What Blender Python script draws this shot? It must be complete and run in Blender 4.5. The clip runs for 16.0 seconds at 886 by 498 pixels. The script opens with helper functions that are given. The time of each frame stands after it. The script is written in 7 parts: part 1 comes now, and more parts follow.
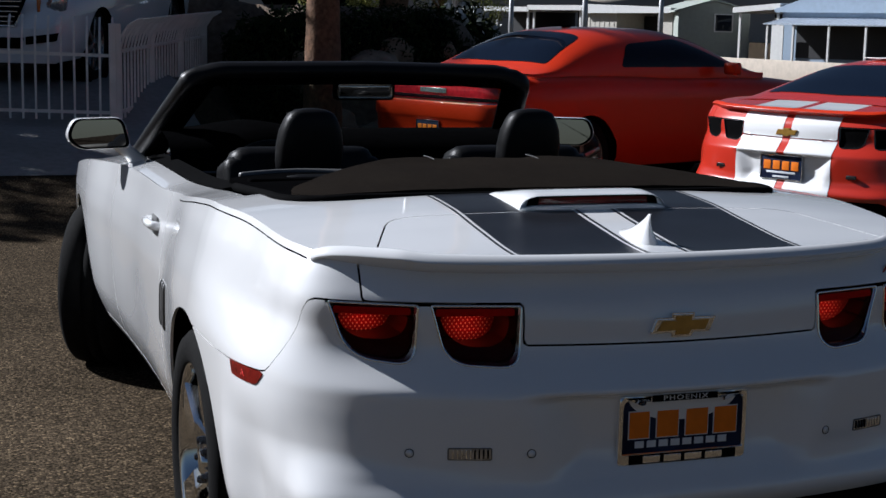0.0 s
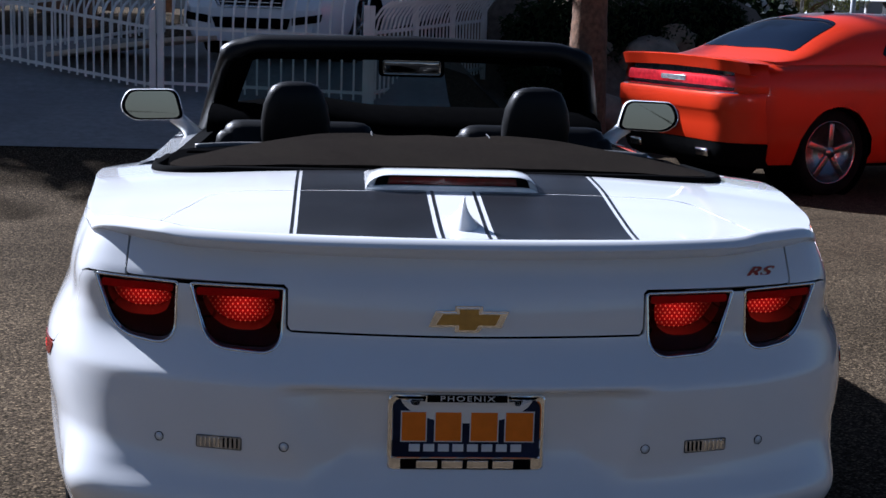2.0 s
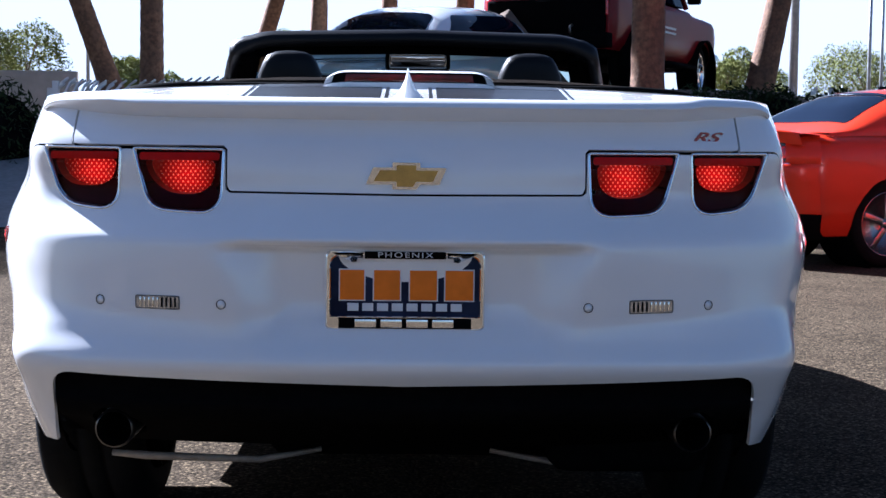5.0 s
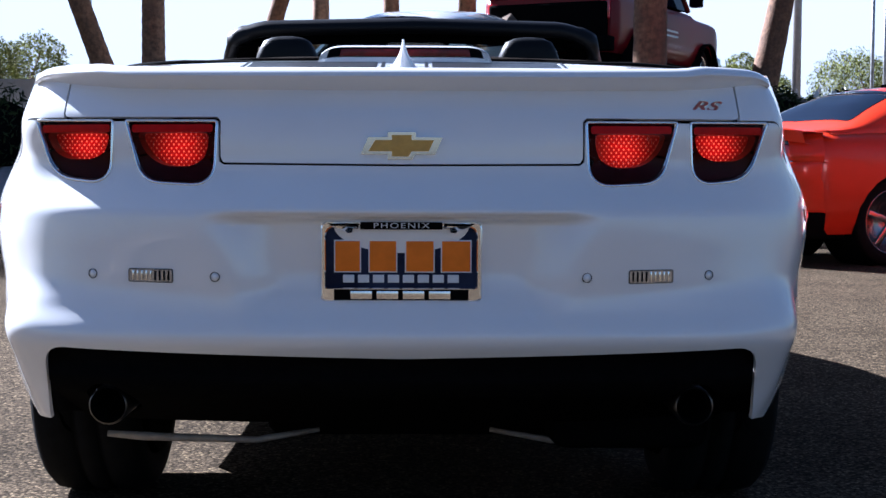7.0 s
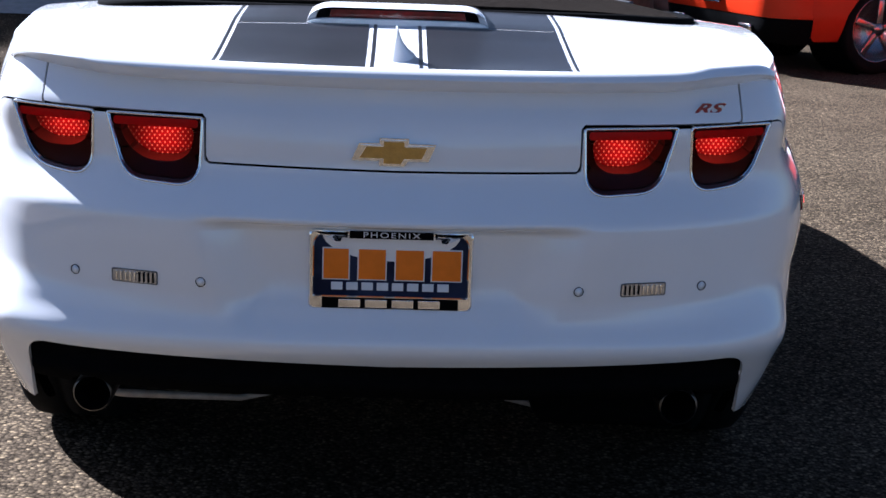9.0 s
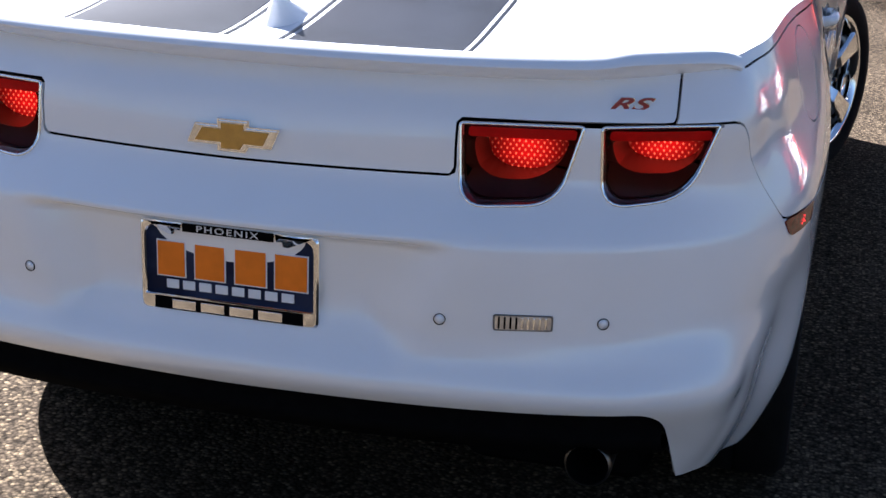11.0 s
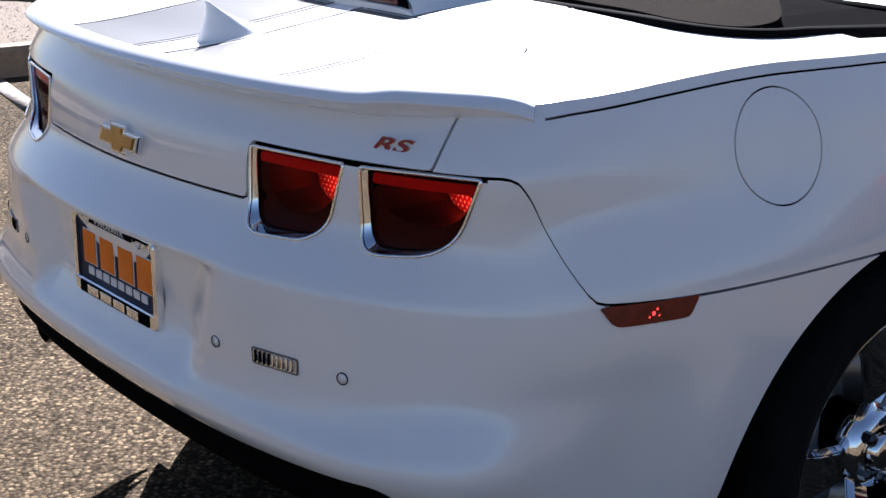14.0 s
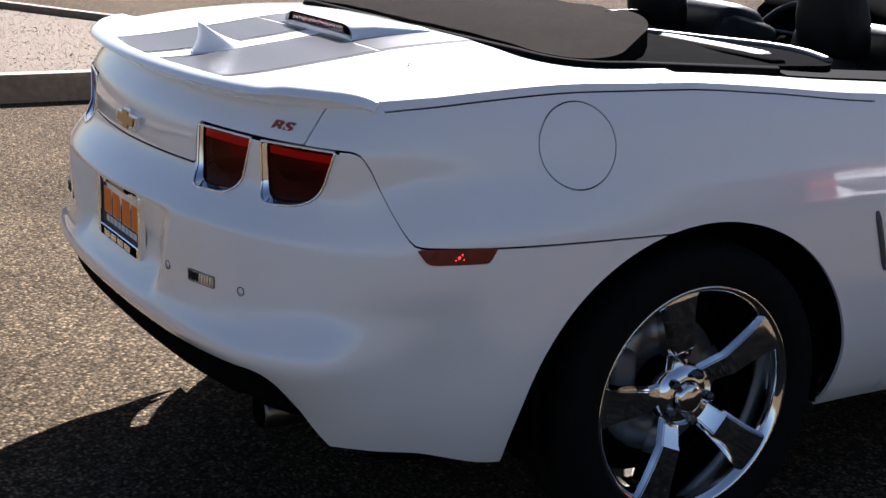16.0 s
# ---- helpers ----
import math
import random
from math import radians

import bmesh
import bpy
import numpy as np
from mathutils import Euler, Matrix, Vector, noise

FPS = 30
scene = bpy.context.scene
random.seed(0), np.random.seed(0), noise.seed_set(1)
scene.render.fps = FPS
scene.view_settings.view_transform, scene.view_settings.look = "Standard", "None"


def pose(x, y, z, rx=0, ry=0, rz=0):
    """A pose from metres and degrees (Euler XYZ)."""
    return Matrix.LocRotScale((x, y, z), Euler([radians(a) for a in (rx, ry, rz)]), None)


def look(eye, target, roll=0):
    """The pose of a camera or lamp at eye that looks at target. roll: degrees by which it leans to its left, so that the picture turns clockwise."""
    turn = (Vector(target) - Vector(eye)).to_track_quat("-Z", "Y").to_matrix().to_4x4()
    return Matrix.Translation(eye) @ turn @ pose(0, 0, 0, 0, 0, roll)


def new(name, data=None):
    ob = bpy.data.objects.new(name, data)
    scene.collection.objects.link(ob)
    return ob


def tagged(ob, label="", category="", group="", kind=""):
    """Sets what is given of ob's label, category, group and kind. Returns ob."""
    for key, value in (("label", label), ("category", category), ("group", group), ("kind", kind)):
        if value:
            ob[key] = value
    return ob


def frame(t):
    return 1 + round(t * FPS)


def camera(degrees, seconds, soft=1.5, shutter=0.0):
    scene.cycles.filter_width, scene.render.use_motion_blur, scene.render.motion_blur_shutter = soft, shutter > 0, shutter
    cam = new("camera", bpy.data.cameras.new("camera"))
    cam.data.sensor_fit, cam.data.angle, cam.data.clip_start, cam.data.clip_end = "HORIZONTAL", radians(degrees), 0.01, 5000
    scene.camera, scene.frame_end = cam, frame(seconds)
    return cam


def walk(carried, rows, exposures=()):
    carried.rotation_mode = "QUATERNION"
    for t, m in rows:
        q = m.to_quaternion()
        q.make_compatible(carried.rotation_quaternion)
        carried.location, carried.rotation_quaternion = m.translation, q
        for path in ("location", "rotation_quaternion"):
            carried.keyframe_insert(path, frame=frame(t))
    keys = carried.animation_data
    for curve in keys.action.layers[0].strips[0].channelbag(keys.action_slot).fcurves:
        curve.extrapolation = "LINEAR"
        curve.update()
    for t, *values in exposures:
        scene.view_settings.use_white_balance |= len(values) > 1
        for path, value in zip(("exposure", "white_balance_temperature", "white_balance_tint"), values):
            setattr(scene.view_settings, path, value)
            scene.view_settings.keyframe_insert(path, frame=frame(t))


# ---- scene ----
cam = camera(34.0, 16.0, shutter=0.0)
PATH = [
    (0, (-1.522, -2.734, 1.540), (-0.874, -0.867, 1.235), 1.23),
    (0.5, (-1.198, -2.810, 1.531), (-0.670, -0.903, 1.237), 1.25),
    (1, (-0.908, -2.805, 1.514), (-0.492, -0.872, 1.211), 1.68),
    (1.5, (-0.608, -2.802, 1.542), (-0.319, -0.851, 1.214), 1.89),
    (2, (-0.278, -2.765, 1.517), (-0.122, -0.799, 1.185), 1.70),
    (2.5, (-0.126, -2.809, 1.534), (-0.038, -0.843, 1.184), 0.86),
    (3, (-0.127, -2.870, 1.524), (-0.038, -0.903, 1.172), 1.06),
    (3.5, (-0.126, -2.865, 1.489), (-0.034, -0.896, 1.149), 1.36),
    (4, (-0.048, -2.835, 1.315), (0.018, -0.855, 1.041), 1.14),
    (4.5, (-0.010, -2.820, 1.064), (0.043, -0.827, 0.895), 0.83),
    (4.7, (0.017, -2.837, 0.999), (0.056, -0.843, 0.854), 0.83),
    (7, (0.043, -2.805, 0.876), (0.070, -0.809, 0.753), 0.22),
    (7.5, (0.034, -2.795, 0.884), (0.063, -0.801, 0.737), 0.12),
    (8, (0.003, -2.765, 0.916), (0.043, -0.774, 0.733), 0.13),
    (8.5, (-0.019, -2.705, 1.194), (0.042, -0.740, 0.830), 1.14),
    (9, (0.003, -2.669, 1.394), (0.072, -0.730, 0.909), 2.05),
    (9.5, (0.037, -2.594, 1.424), (0.123, -0.662, 0.911), 2.96),
    (9.7, (0.123, -2.539, 1.406), (0.183, -0.606, 0.897), 2.94),
    (11.8, (1.327, -1.711, 1.490), (0.447, -0.039, 0.824), 0.95),
    (12, (1.408, -1.615, 1.466), (0.442, 0.017, 0.828), 0.90),
    (12.5, (1.589, -1.397, 1.462), (0.449, 0.123, 0.837), 1.04),
    (13, (1.833, -1.167, 1.458), (0.510, 0.198, 0.835), 0.46),
    (13.5, (2.056, -1.043, 1.445), (0.607, 0.198, 0.844), 0.00),
    (14, (2.245, -1.044, 1.436), (0.747, 0.152, 0.864), 0.59),
    (14.5, (2.473, -0.990, 1.432), (0.913, 0.135, 0.882), 0.58),
    (15, (2.716, -0.894, 1.443), (1.093, 0.141, 0.901), 0.45),
    (15.5, (2.911, -0.919, 1.444), (1.270, 0.098, 0.922), 0.92),
    (16, (3.263, -0.999, 1.504), (1.593, -0.025, 0.992), 2.28),
]
walk(cam, [(t, look(eye, target, roll)) for t, eye, target, roll in PATH],
     [(0, 0.52, 5600, 12), (1.0, 0.92, 5400, 12), (1.5, 1.12, 5320, 14), (3.5, 1.95, 4950, 17), (4.0, 2.12, 4950, 17), (4.7, 2.42, 5050, 17),
      (8.0, 2.34, 5150, 17), (9.0, 2.34, 5200, 17), (9.7, 2.55, 5250, 17), (12.0, 3.02, 5700, 17), (13.0, 2.78, 5700, 17),
      (14.0, 2.60, 5700, 17), (16.0, 2.48, 5950, 17)])

# ---- light ----
SUN_DIR = Vector((-1.08, 0.92, 1.0)).normalized()   # towards the sun
sun = new("sun", bpy.data.lights.new("sun", "SUN"))
sun.data.energy, sun.data.angle, sun.data.color = 5.0, radians(0.53), (1.0, 0.95, 0.87)
sun.matrix_world = look((0, 0, 30), Vector((0, 0, 30)) - SUN_DIR)
world = bpy.data.worlds.new("sky")
scene.world = world
world.use_nodes = True
wn = world.node_tree
sky = wn.nodes.new("ShaderNodeTexSky")
sky.sky_type, sky.sun_disc = "NISHITA", False
sky.sun_elevation = math.asin(SUN_DIR.z)
sky.sun_rotation = math.atan2(SUN_DIR.x, SUN_DIR.y)
sky.air_density, sky.dust_density, sky.ozone_density = 1.0, 1.3, 1.3
wn.nodes["Background"].inputs["Strength"].default_value = 0.0185
wn.links.new(sky.outputs[0], wn.nodes["Background"].inputs["Color"])


# ---- materials ----
def mat(name, color, rough=0.5, metal=0.0, coat=0.0, vary=0.0, scale=20.0, bump=0.0, bump_scale=200.0, spec=0.5,
        second=None, second_scale=3.0, second_amount=0.5, island=0.0, ior=0.0):
    """A surface with grain at two scales: fine variation, broad stains, fine relief."""
    m = bpy.data.materials.new(name)
    m.use_nodes = True
    n, l = m.node_tree.nodes, m.node_tree.links
    b = n["Principled BSDF"]
    b.inputs["Base Color"].default_value = (*color, 1)
    b.inputs["Roughness"].default_value = rough
    b.inputs["Metallic"].default_value = metal
    b.inputs["Coat Weight"].default_value = coat
    b.inputs["Coat Roughness"].default_value = 0.03
    b.inputs["Coat IOR"].default_value = 1.62
    b.inputs["Specular IOR Level"].default_value = spec
    if ior:
        b.inputs["IOR"].default_value = ior
    co = n.new("ShaderNodeTexCoord").outputs["Object"]
    last = None
    if vary or second:
        ns = n.new("ShaderNodeTexNoise")
        ns.inputs["Scale"].default_value, ns.inputs["Detail"].default_value = scale, 6
        l.new(co, ns.inputs["Vector"])
        mr = n.new("ShaderNodeMapRange")
        mr.inputs["From Min"].default_value, mr.inputs["From Max"].default_value = 0.3, 0.7
        mr.inputs["To Min"].default_value, mr.inputs["To Max"].default_value = 1 - vary, 1 + vary
        l.new(ns.outputs["Fac"], mr.inputs["Value"])
        mx = n.new("ShaderNodeMix")
        mx.data_type, mx.blend_type = "RGBA", "MULTIPLY"
        mx.inputs["Factor"].default_value = 1.0
        mx.inputs["A"].default_value = (*color, 1)
        l.new(mr.outputs["Result"], mx.inputs["B"])
        last = mx.outputs["Result"]
        if second:
            n2 = n.new("ShaderNodeTexNoise")
            n2.inputs["Scale"].default_value, n2.inputs["Detail"].default_value = second_scale, 5
            l.new(co, n2.inputs["Vector"])
            r2 = n.new("ShaderNodeMapRange")
            r2.inputs["From Min"].default_value, r2.inputs["From Max"].default_value = 0.42, 0.66
            r2.inputs["To Max"].default_value = second_amount
            l.new(n2.outputs["Fac"], r2.inputs["Value"])
            m2 = n.new("ShaderNodeMix")
            m2.data_type = "RGBA"
            m2.inputs["B"].default_value = (*second, 1)
            l.new(last, m2.inputs["A"])
            l.new(r2.outputs["Result"], m2.inputs["Factor"])
            last = m2.outputs["Result"]
    if island:
        g = n.new("ShaderNodeNewGeometry")
        r3 = n.new("ShaderNodeMapRange")
        r3.inputs["To Min"].default_value, r3.inputs["To Max"].default_value = 1 - island, 1 + island
        l.new(g.outputs["Random Per Island"], r3.inputs["Value"])
        m3 = n.new("ShaderNodeMix")
        m3.data_type, m3.blend_type = "RGBA", "MULTIPLY"
        m3.inputs["Factor"].default_value = 1.0
        m3.inputs["A"].default_value = (*color, 1)
        if last:
            l.new(last, m3.inputs["A"])
        l.new(r3.outputs["Result"], m3.inputs["B"])
        last = m3.outputs["Result"]
    if last:
        l.new(last, b.inputs["Base Color"])
    if bump:
        n4 = n.new("ShaderNodeTexNoise")
        n4.inputs["Scale"].default_value, n4.inputs["Detail"].default_value = bump_scale, 4
        l.new(co, n4.inputs["Vector"])
        bp = n.new("ShaderNodeBump")
        bp.inputs["Strength"].default_value, bp.inputs["Distance"].default_value = bump, 0.01
        l.new(n4.outputs["Fac"], bp.inputs["Height"])
        l.new(bp.outputs["Normal"], b.inputs["Normal"])
    return m


def glass(name, color, rough=0.0):
    m = bpy.data.materials.new(name)
    m.use_nodes = True
    n, l = m.node_tree.nodes, m.node_tree.links
    n.remove(n["Principled BSDF"])
    t, g, mx = n.new("ShaderNodeBsdfTransparent"), n.new("ShaderNodeBsdfGlossy"), n.new("ShaderNodeMixShader")
    t.inputs["Color"].default_value = (*color, 1)
    g.inputs["Roughness"].default_value = rough
    fr = n.new("ShaderNodeFresnel")
    fr.inputs["IOR"].default_value = 1.25
    half = n.new("ShaderNodeMath")
    half.operation = "MULTIPLY"
    half.inputs[1].default_value = 0.6
    l.new(fr.outputs[0], half.inputs[0])
    l.new(half.outputs[0], mx.inputs[0])
    l.new(t.outputs[0], mx.inputs[1])
    l.new(g.outputs[0], mx.inputs[2])
    l.new(mx.outputs[0], n["Material Output"].inputs["Surface"])
    return m


def asphalt_material():
    m = bpy.data.materials.new("asphalt")
    m.use_nodes = True
    n, l = m.node_tree.nodes, m.node_tree.links
    b = n["Principled BSDF"]
    b.inputs["Roughness"].default_value = 0.95
    b.inputs["IOR"].default_value = 1.08
    co = n.new("ShaderNodeTexCoord").outputs["Object"]
    vo = n.new("ShaderNodeTexVoronoi")
    vo.inputs["Scale"].default_value = 100
    l.new(co, vo.inputs["Vector"])
    stones = n.new("ShaderNodeValToRGB")
    cr = stones.color_ramp
    cr.elements[0].position, cr.elements[0].color = 0.0, (0.034, 0.026, 0.017, 1)
    cr.elements[1].position, cr.elements[1].color = 1.0, (0.210, 0.157, 0.097, 1)
    for pos, c in ((0.4, (0.056, 0.042, 0.028)), (0.7, (0.088, 0.066, 0.043)), (0.9, (0.130, 0.098, 0.061))):
        e = cr.elements.new(pos)
        e.color = (*c, 1)
    sep = n.new("ShaderNodeSeparateColor")
    l.new(vo.outputs["Color"], sep.inputs[0])
    l.new(sep.outputs[0], stones.inputs[0])
    edge = n.new("ShaderNodeMapRange")
    edge.inputs["From Min"].default_value, edge.inputs["From Max"].default_value = 0.35, 0.75
    edge.inputs["To Min"].default_value, edge.inputs["To Max"].default_value = 1.0, 0.35
    l.new(vo.outputs["Distance"], edge.inputs["Value"])
    m1 = n.new("ShaderNodeMix")
    m1.data_type, m1.blend_type = "RGBA", "MULTIPLY"
    m1.inputs["Factor"].default_value = 1
    l.new(stones.outputs[0], m1.inputs["A"])
    l.new(edge.outputs["Result"], m1.inputs["B"])
    big = n.new("ShaderNodeTexNoise")
    big.inputs["Scale"].default_value, big.inputs["Detail"].default_value = 0.9, 7
    l.new(co, big.inputs["Vector"])
    mr = n.new("ShaderNodeMapRange")
    mr.inputs["From Min"].default_value, mr.inputs["From Max"].default_value = 0.3, 0.7
    mr.inputs["To Min"].default_value, mr.inputs["To Max"].default_value = 0.72, 1.25
    l.new(big.outputs["Fac"], mr.inputs["Value"])
    m2 = n.new("ShaderNodeMix")
    m2.data_type, m2.blend_type = "RGBA", "MULTIPLY"
    m2.inputs["Factor"].default_value = 1
    l.new(m1.outputs["Result"], m2.inputs["A"])
    l.new(mr.outputs["Result"], m2.inputs["B"])
    l.new(m2.outputs["Result"], b.inputs["Base Color"])
    bp = n.new("ShaderNodeBump")
    bp.inputs["Strength"].default_value, bp.inputs["Distance"].default_value = 0.6, 0.005
    bp.invert = True
    l.new(vo.outputs["Distance"], bp.inputs["Height"])
    l.new(bp.outputs["Normal"], b.inputs["Normal"])
    return m


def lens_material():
    """The lit floor of a tail lamp: rows of bright cells on red, with the glow of an unmodelled bulb painted in."""
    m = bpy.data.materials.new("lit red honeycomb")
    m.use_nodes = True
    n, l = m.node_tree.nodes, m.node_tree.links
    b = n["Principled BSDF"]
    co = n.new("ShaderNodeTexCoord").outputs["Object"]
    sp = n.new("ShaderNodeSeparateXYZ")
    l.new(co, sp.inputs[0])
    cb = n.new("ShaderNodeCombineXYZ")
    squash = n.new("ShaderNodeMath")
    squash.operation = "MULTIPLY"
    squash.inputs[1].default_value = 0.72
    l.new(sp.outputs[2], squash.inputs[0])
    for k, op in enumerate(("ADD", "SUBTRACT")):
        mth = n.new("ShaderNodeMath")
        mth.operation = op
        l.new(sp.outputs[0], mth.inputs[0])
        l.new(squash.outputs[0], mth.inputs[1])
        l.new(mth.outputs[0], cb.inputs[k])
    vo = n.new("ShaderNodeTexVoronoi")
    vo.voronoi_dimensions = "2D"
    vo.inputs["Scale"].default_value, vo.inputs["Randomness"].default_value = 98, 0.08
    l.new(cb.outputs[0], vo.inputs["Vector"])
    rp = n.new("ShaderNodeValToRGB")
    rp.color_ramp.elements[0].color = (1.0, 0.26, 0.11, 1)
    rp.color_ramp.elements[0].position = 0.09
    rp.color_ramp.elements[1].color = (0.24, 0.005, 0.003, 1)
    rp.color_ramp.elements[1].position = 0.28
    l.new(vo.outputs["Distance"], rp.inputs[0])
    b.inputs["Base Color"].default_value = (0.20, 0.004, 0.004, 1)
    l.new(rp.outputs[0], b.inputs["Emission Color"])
    # bulb glow painted into the emission, fading outwards from the lamp's middle
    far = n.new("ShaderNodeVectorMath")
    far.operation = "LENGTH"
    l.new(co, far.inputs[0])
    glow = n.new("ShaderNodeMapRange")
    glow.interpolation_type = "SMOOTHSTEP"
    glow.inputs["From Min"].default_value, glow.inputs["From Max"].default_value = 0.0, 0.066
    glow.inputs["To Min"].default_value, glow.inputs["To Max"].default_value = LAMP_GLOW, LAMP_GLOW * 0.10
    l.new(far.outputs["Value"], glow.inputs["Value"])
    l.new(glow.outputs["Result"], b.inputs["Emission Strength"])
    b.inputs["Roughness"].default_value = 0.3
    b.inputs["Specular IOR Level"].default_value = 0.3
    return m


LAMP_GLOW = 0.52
WHITE = mat("white car paint", (0.84, 0.84, 0.84), 0.25, coat=1.0, vary=0.02, scale=4)
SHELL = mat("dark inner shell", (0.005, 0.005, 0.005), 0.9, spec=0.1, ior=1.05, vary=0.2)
STRIPE = mat("satin black stripe film", (0.014, 0.0145, 0.017), 0.30, spec=0.22, coat=0.03, vary=0.12, scale=9, bump=0.03, bump_scale=900)
BLACK = mat("black plastic", (0.0035, 0.0035, 0.0037), 0.85, spec=0.1, ior=1.15, vary=0.2, scale=40, bump=0.05, bump_scale=500)
GLOSS_BLACK = mat("gloss black trim", (0.012, 0.012, 0.013), 0.18, coat=0.5, vary=0.1)
RUBBER = mat("tyre rubber", (0.0055, 0.0055, 0.0055), 0.88, spec=0.1, vary=0.25, scale=30, bump=0.15, bump_scale=260)
FABRIC = mat("black soft top fabric", (0.0128, 0.0105, 0.0088), 0.9, vary=0.18, scale=60, bump=0.25, bump_scale=900, spec=0.3, ior=1.05,
             second=(0.017, 0.014, 0.011), second_scale=5, second_amount=0.4)
FRAME_BLACK = mat("matt black screen frame", (0.006, 0.006, 0.007), 0.38, spec=0.18, vary=0.15, scale=14, bump=0.04, bump_scale=300)
LEATHER = mat("black leather", (0.005, 0.005, 0.0055), 0.42, spec=0.4, ior=1.3, vary=0.15, scale=30, bump=0.1, bump_scale=420)
CABIN = mat("dark cabin plastic", (0.0020, 0.0020, 0.0022), 0.8, spec=0.2, ior=1.03, vary=0.2, scale=25, bump=0.06, bump_scale=350)
GREY_TRIM = mat("grey satin trim", (0.11, 0.11, 0.11), 0.45, metal=0.3, vary=0.1)
CHROME = mat("chrome", (0.86, 0.87, 0.88), 0.05, metal=1.0, vary=0.03, scale=8)
STEEL = mat("brushed exhaust steel", (0.16, 0.15, 0.14), 0.35, metal=1.0, vary=0.15, scale=30)
BULB = bpy.data.materials.new("lit red bulb")
BULB.use_nodes = True
BULB.node_tree.nodes["Principled BSDF"].inputs["Base Color"].default_value = (0.5, 0.02, 0.02, 1)
BULB.node_tree.nodes["Principled BSDF"].inputs["Emission Color"].default_value = (1.0, 0.05, 0.04, 1)
BULB.node_tree.nodes["Principled BSDF"].inputs["Emission Strength"].default_value = 0.35
# the pale tan of sunlit metal is put into this colour
AXLE_STEEL = mat("steel in sunlit tan", (0.36, 0.31, 0.26), 0.6, metal=0.2, vary=0.25, scale=30)
DISC = mat("brake disc iron", (0.30, 0.29, 0.28), 0.4, metal=0.9, vary=0.2, scale=20)
GOLD = mat("gold emblem enamel", (0.50, 0.29, 0.055), 0.28, metal=0.55, coat=0.6, vary=0.12, scale=60, bump=0.12, bump_scale=300)
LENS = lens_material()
RED_GLASS = glass("clear red lamp plastic", (0.80, 0.30, 0.27))
WELL_RED = mat("red mirror wall", (0.10, 0.002, 0.002), 0.32, metal=0.5, vary=0.1, scale=60)
RED_BAND = mat("plain red lamp band", (0.80, 0.014, 0.014), 0.3, spec=0.3, vary=0.1, scale=60)
DARK_RED = mat("dark red lamp plastic", (0.030, 0.0010, 0.0014), 0.25, spec=0.2, coat=0.0, vary=0.2, scale=30)
STOP_RED = mat("deep red stop lamp plastic", (0.11, 0.003, 0.004), 0.15, spec=0.2, coat=0.2, vary=0.3, scale=45)
RED_LENS = mat("red marker plastic", (0.24, 0.005, 0.004), 0.15, spec=0.2, coat=0.2, vary=0.25, scale=60, bump=0.1, bump_scale=300)
MARKER = mat("amber red marker plastic", (0.14, 0.007, 0.004), 0.15, spec=0.25, coat=0.3, vary=0.3, scale=50, bump=0.15, bump_scale=260)
CLEAR_LENS = mat("clear ribbed lamp plastic", (0.55, 0.56, 0.57), 0.12, metal=0.7, coat=1.0, vary=0.35, scale=50)
PLATE_NAVY = mat("navy plate enamel", (0.006, 0.010, 0.034), 0.5, spec=0.15, vary=0.3, scale=9,
                 second=(0.05, 0.07, 0.13), second_scale=9, second_amount=0.4)
PLATE_ORANGE = mat("orange plate print", (0.86, 0.21, 0.012), 0.5, spec=0.15, vary=0.06, scale=40)
PLATE_WHITE = mat("white plate print", (0.72, 0.73, 0.75), 0.4, vary=0.05, scale=40)
BADGE_RED = mat("dark red badge enamel", (0.26, 0.010, 0.018), 0.35, coat=0.3, vary=0.1)
MIRROR = mat("mirror", (0.58, 0.57, 0.53), 0.01, metal=1.0)
GLASS = glass("windscreen glass", (0.46, 0.57, 0.53))
# dark tint; the slight blue in the colour stands for reflected sky
TINT = mat("dark tinted car glass", (0.004, 0.007, 0.015), 0.04, spec=0.16, vary=0.05)
ASPHALT = asphalt_material()
RED_PAINT = mat("bright orange red car paint", (0.52, 0.030, 0.0045), 0.3, spec=0.2, coat=0.22, vary=0.02, scale=4)
RED_PONY = mat("bright red car paint", (0.50, 0.028, 0.012), 0.25, coat=0.7, vary=0.02, scale=4)
RED_PAINT_DEEP = mat("deep red car paint", (0.15, 0.005, 0.009), 0.35, spec=0.15, coat=0.10, vary=0.03, scale=4)
SILVER_WHITE = mat("pearl white car paint", (0.74, 0.77, 0.80), 0.22, coat=1.0, vary=0.02, scale=4)
FENCE_WHITE = mat("white fence paint", (0.78, 0.75, 0.70), 0.5, vary=0.08, scale=12, second=(0.42, 0.40, 0.36), second_scale=6,
                  second_amount=0.35, bump=0.05)
BARK = mat("palm bark", (0.19, 0.100, 0.052), 0.9, vary=0.45, scale=18, bump=0.8, bump_scale=30, second=(0.12, 0.068, 0.042), second_scale=4,
           second_amount=0.6)
LEAF = mat("green leaves", (0.085, 0.115, 0.030), 0.75, spec=0.15, vary=0.3, scale=2, island=0.4)
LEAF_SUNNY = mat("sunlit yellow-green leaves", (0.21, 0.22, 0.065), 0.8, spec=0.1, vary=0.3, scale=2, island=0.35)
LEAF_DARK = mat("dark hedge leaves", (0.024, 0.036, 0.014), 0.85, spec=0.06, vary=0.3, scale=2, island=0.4)
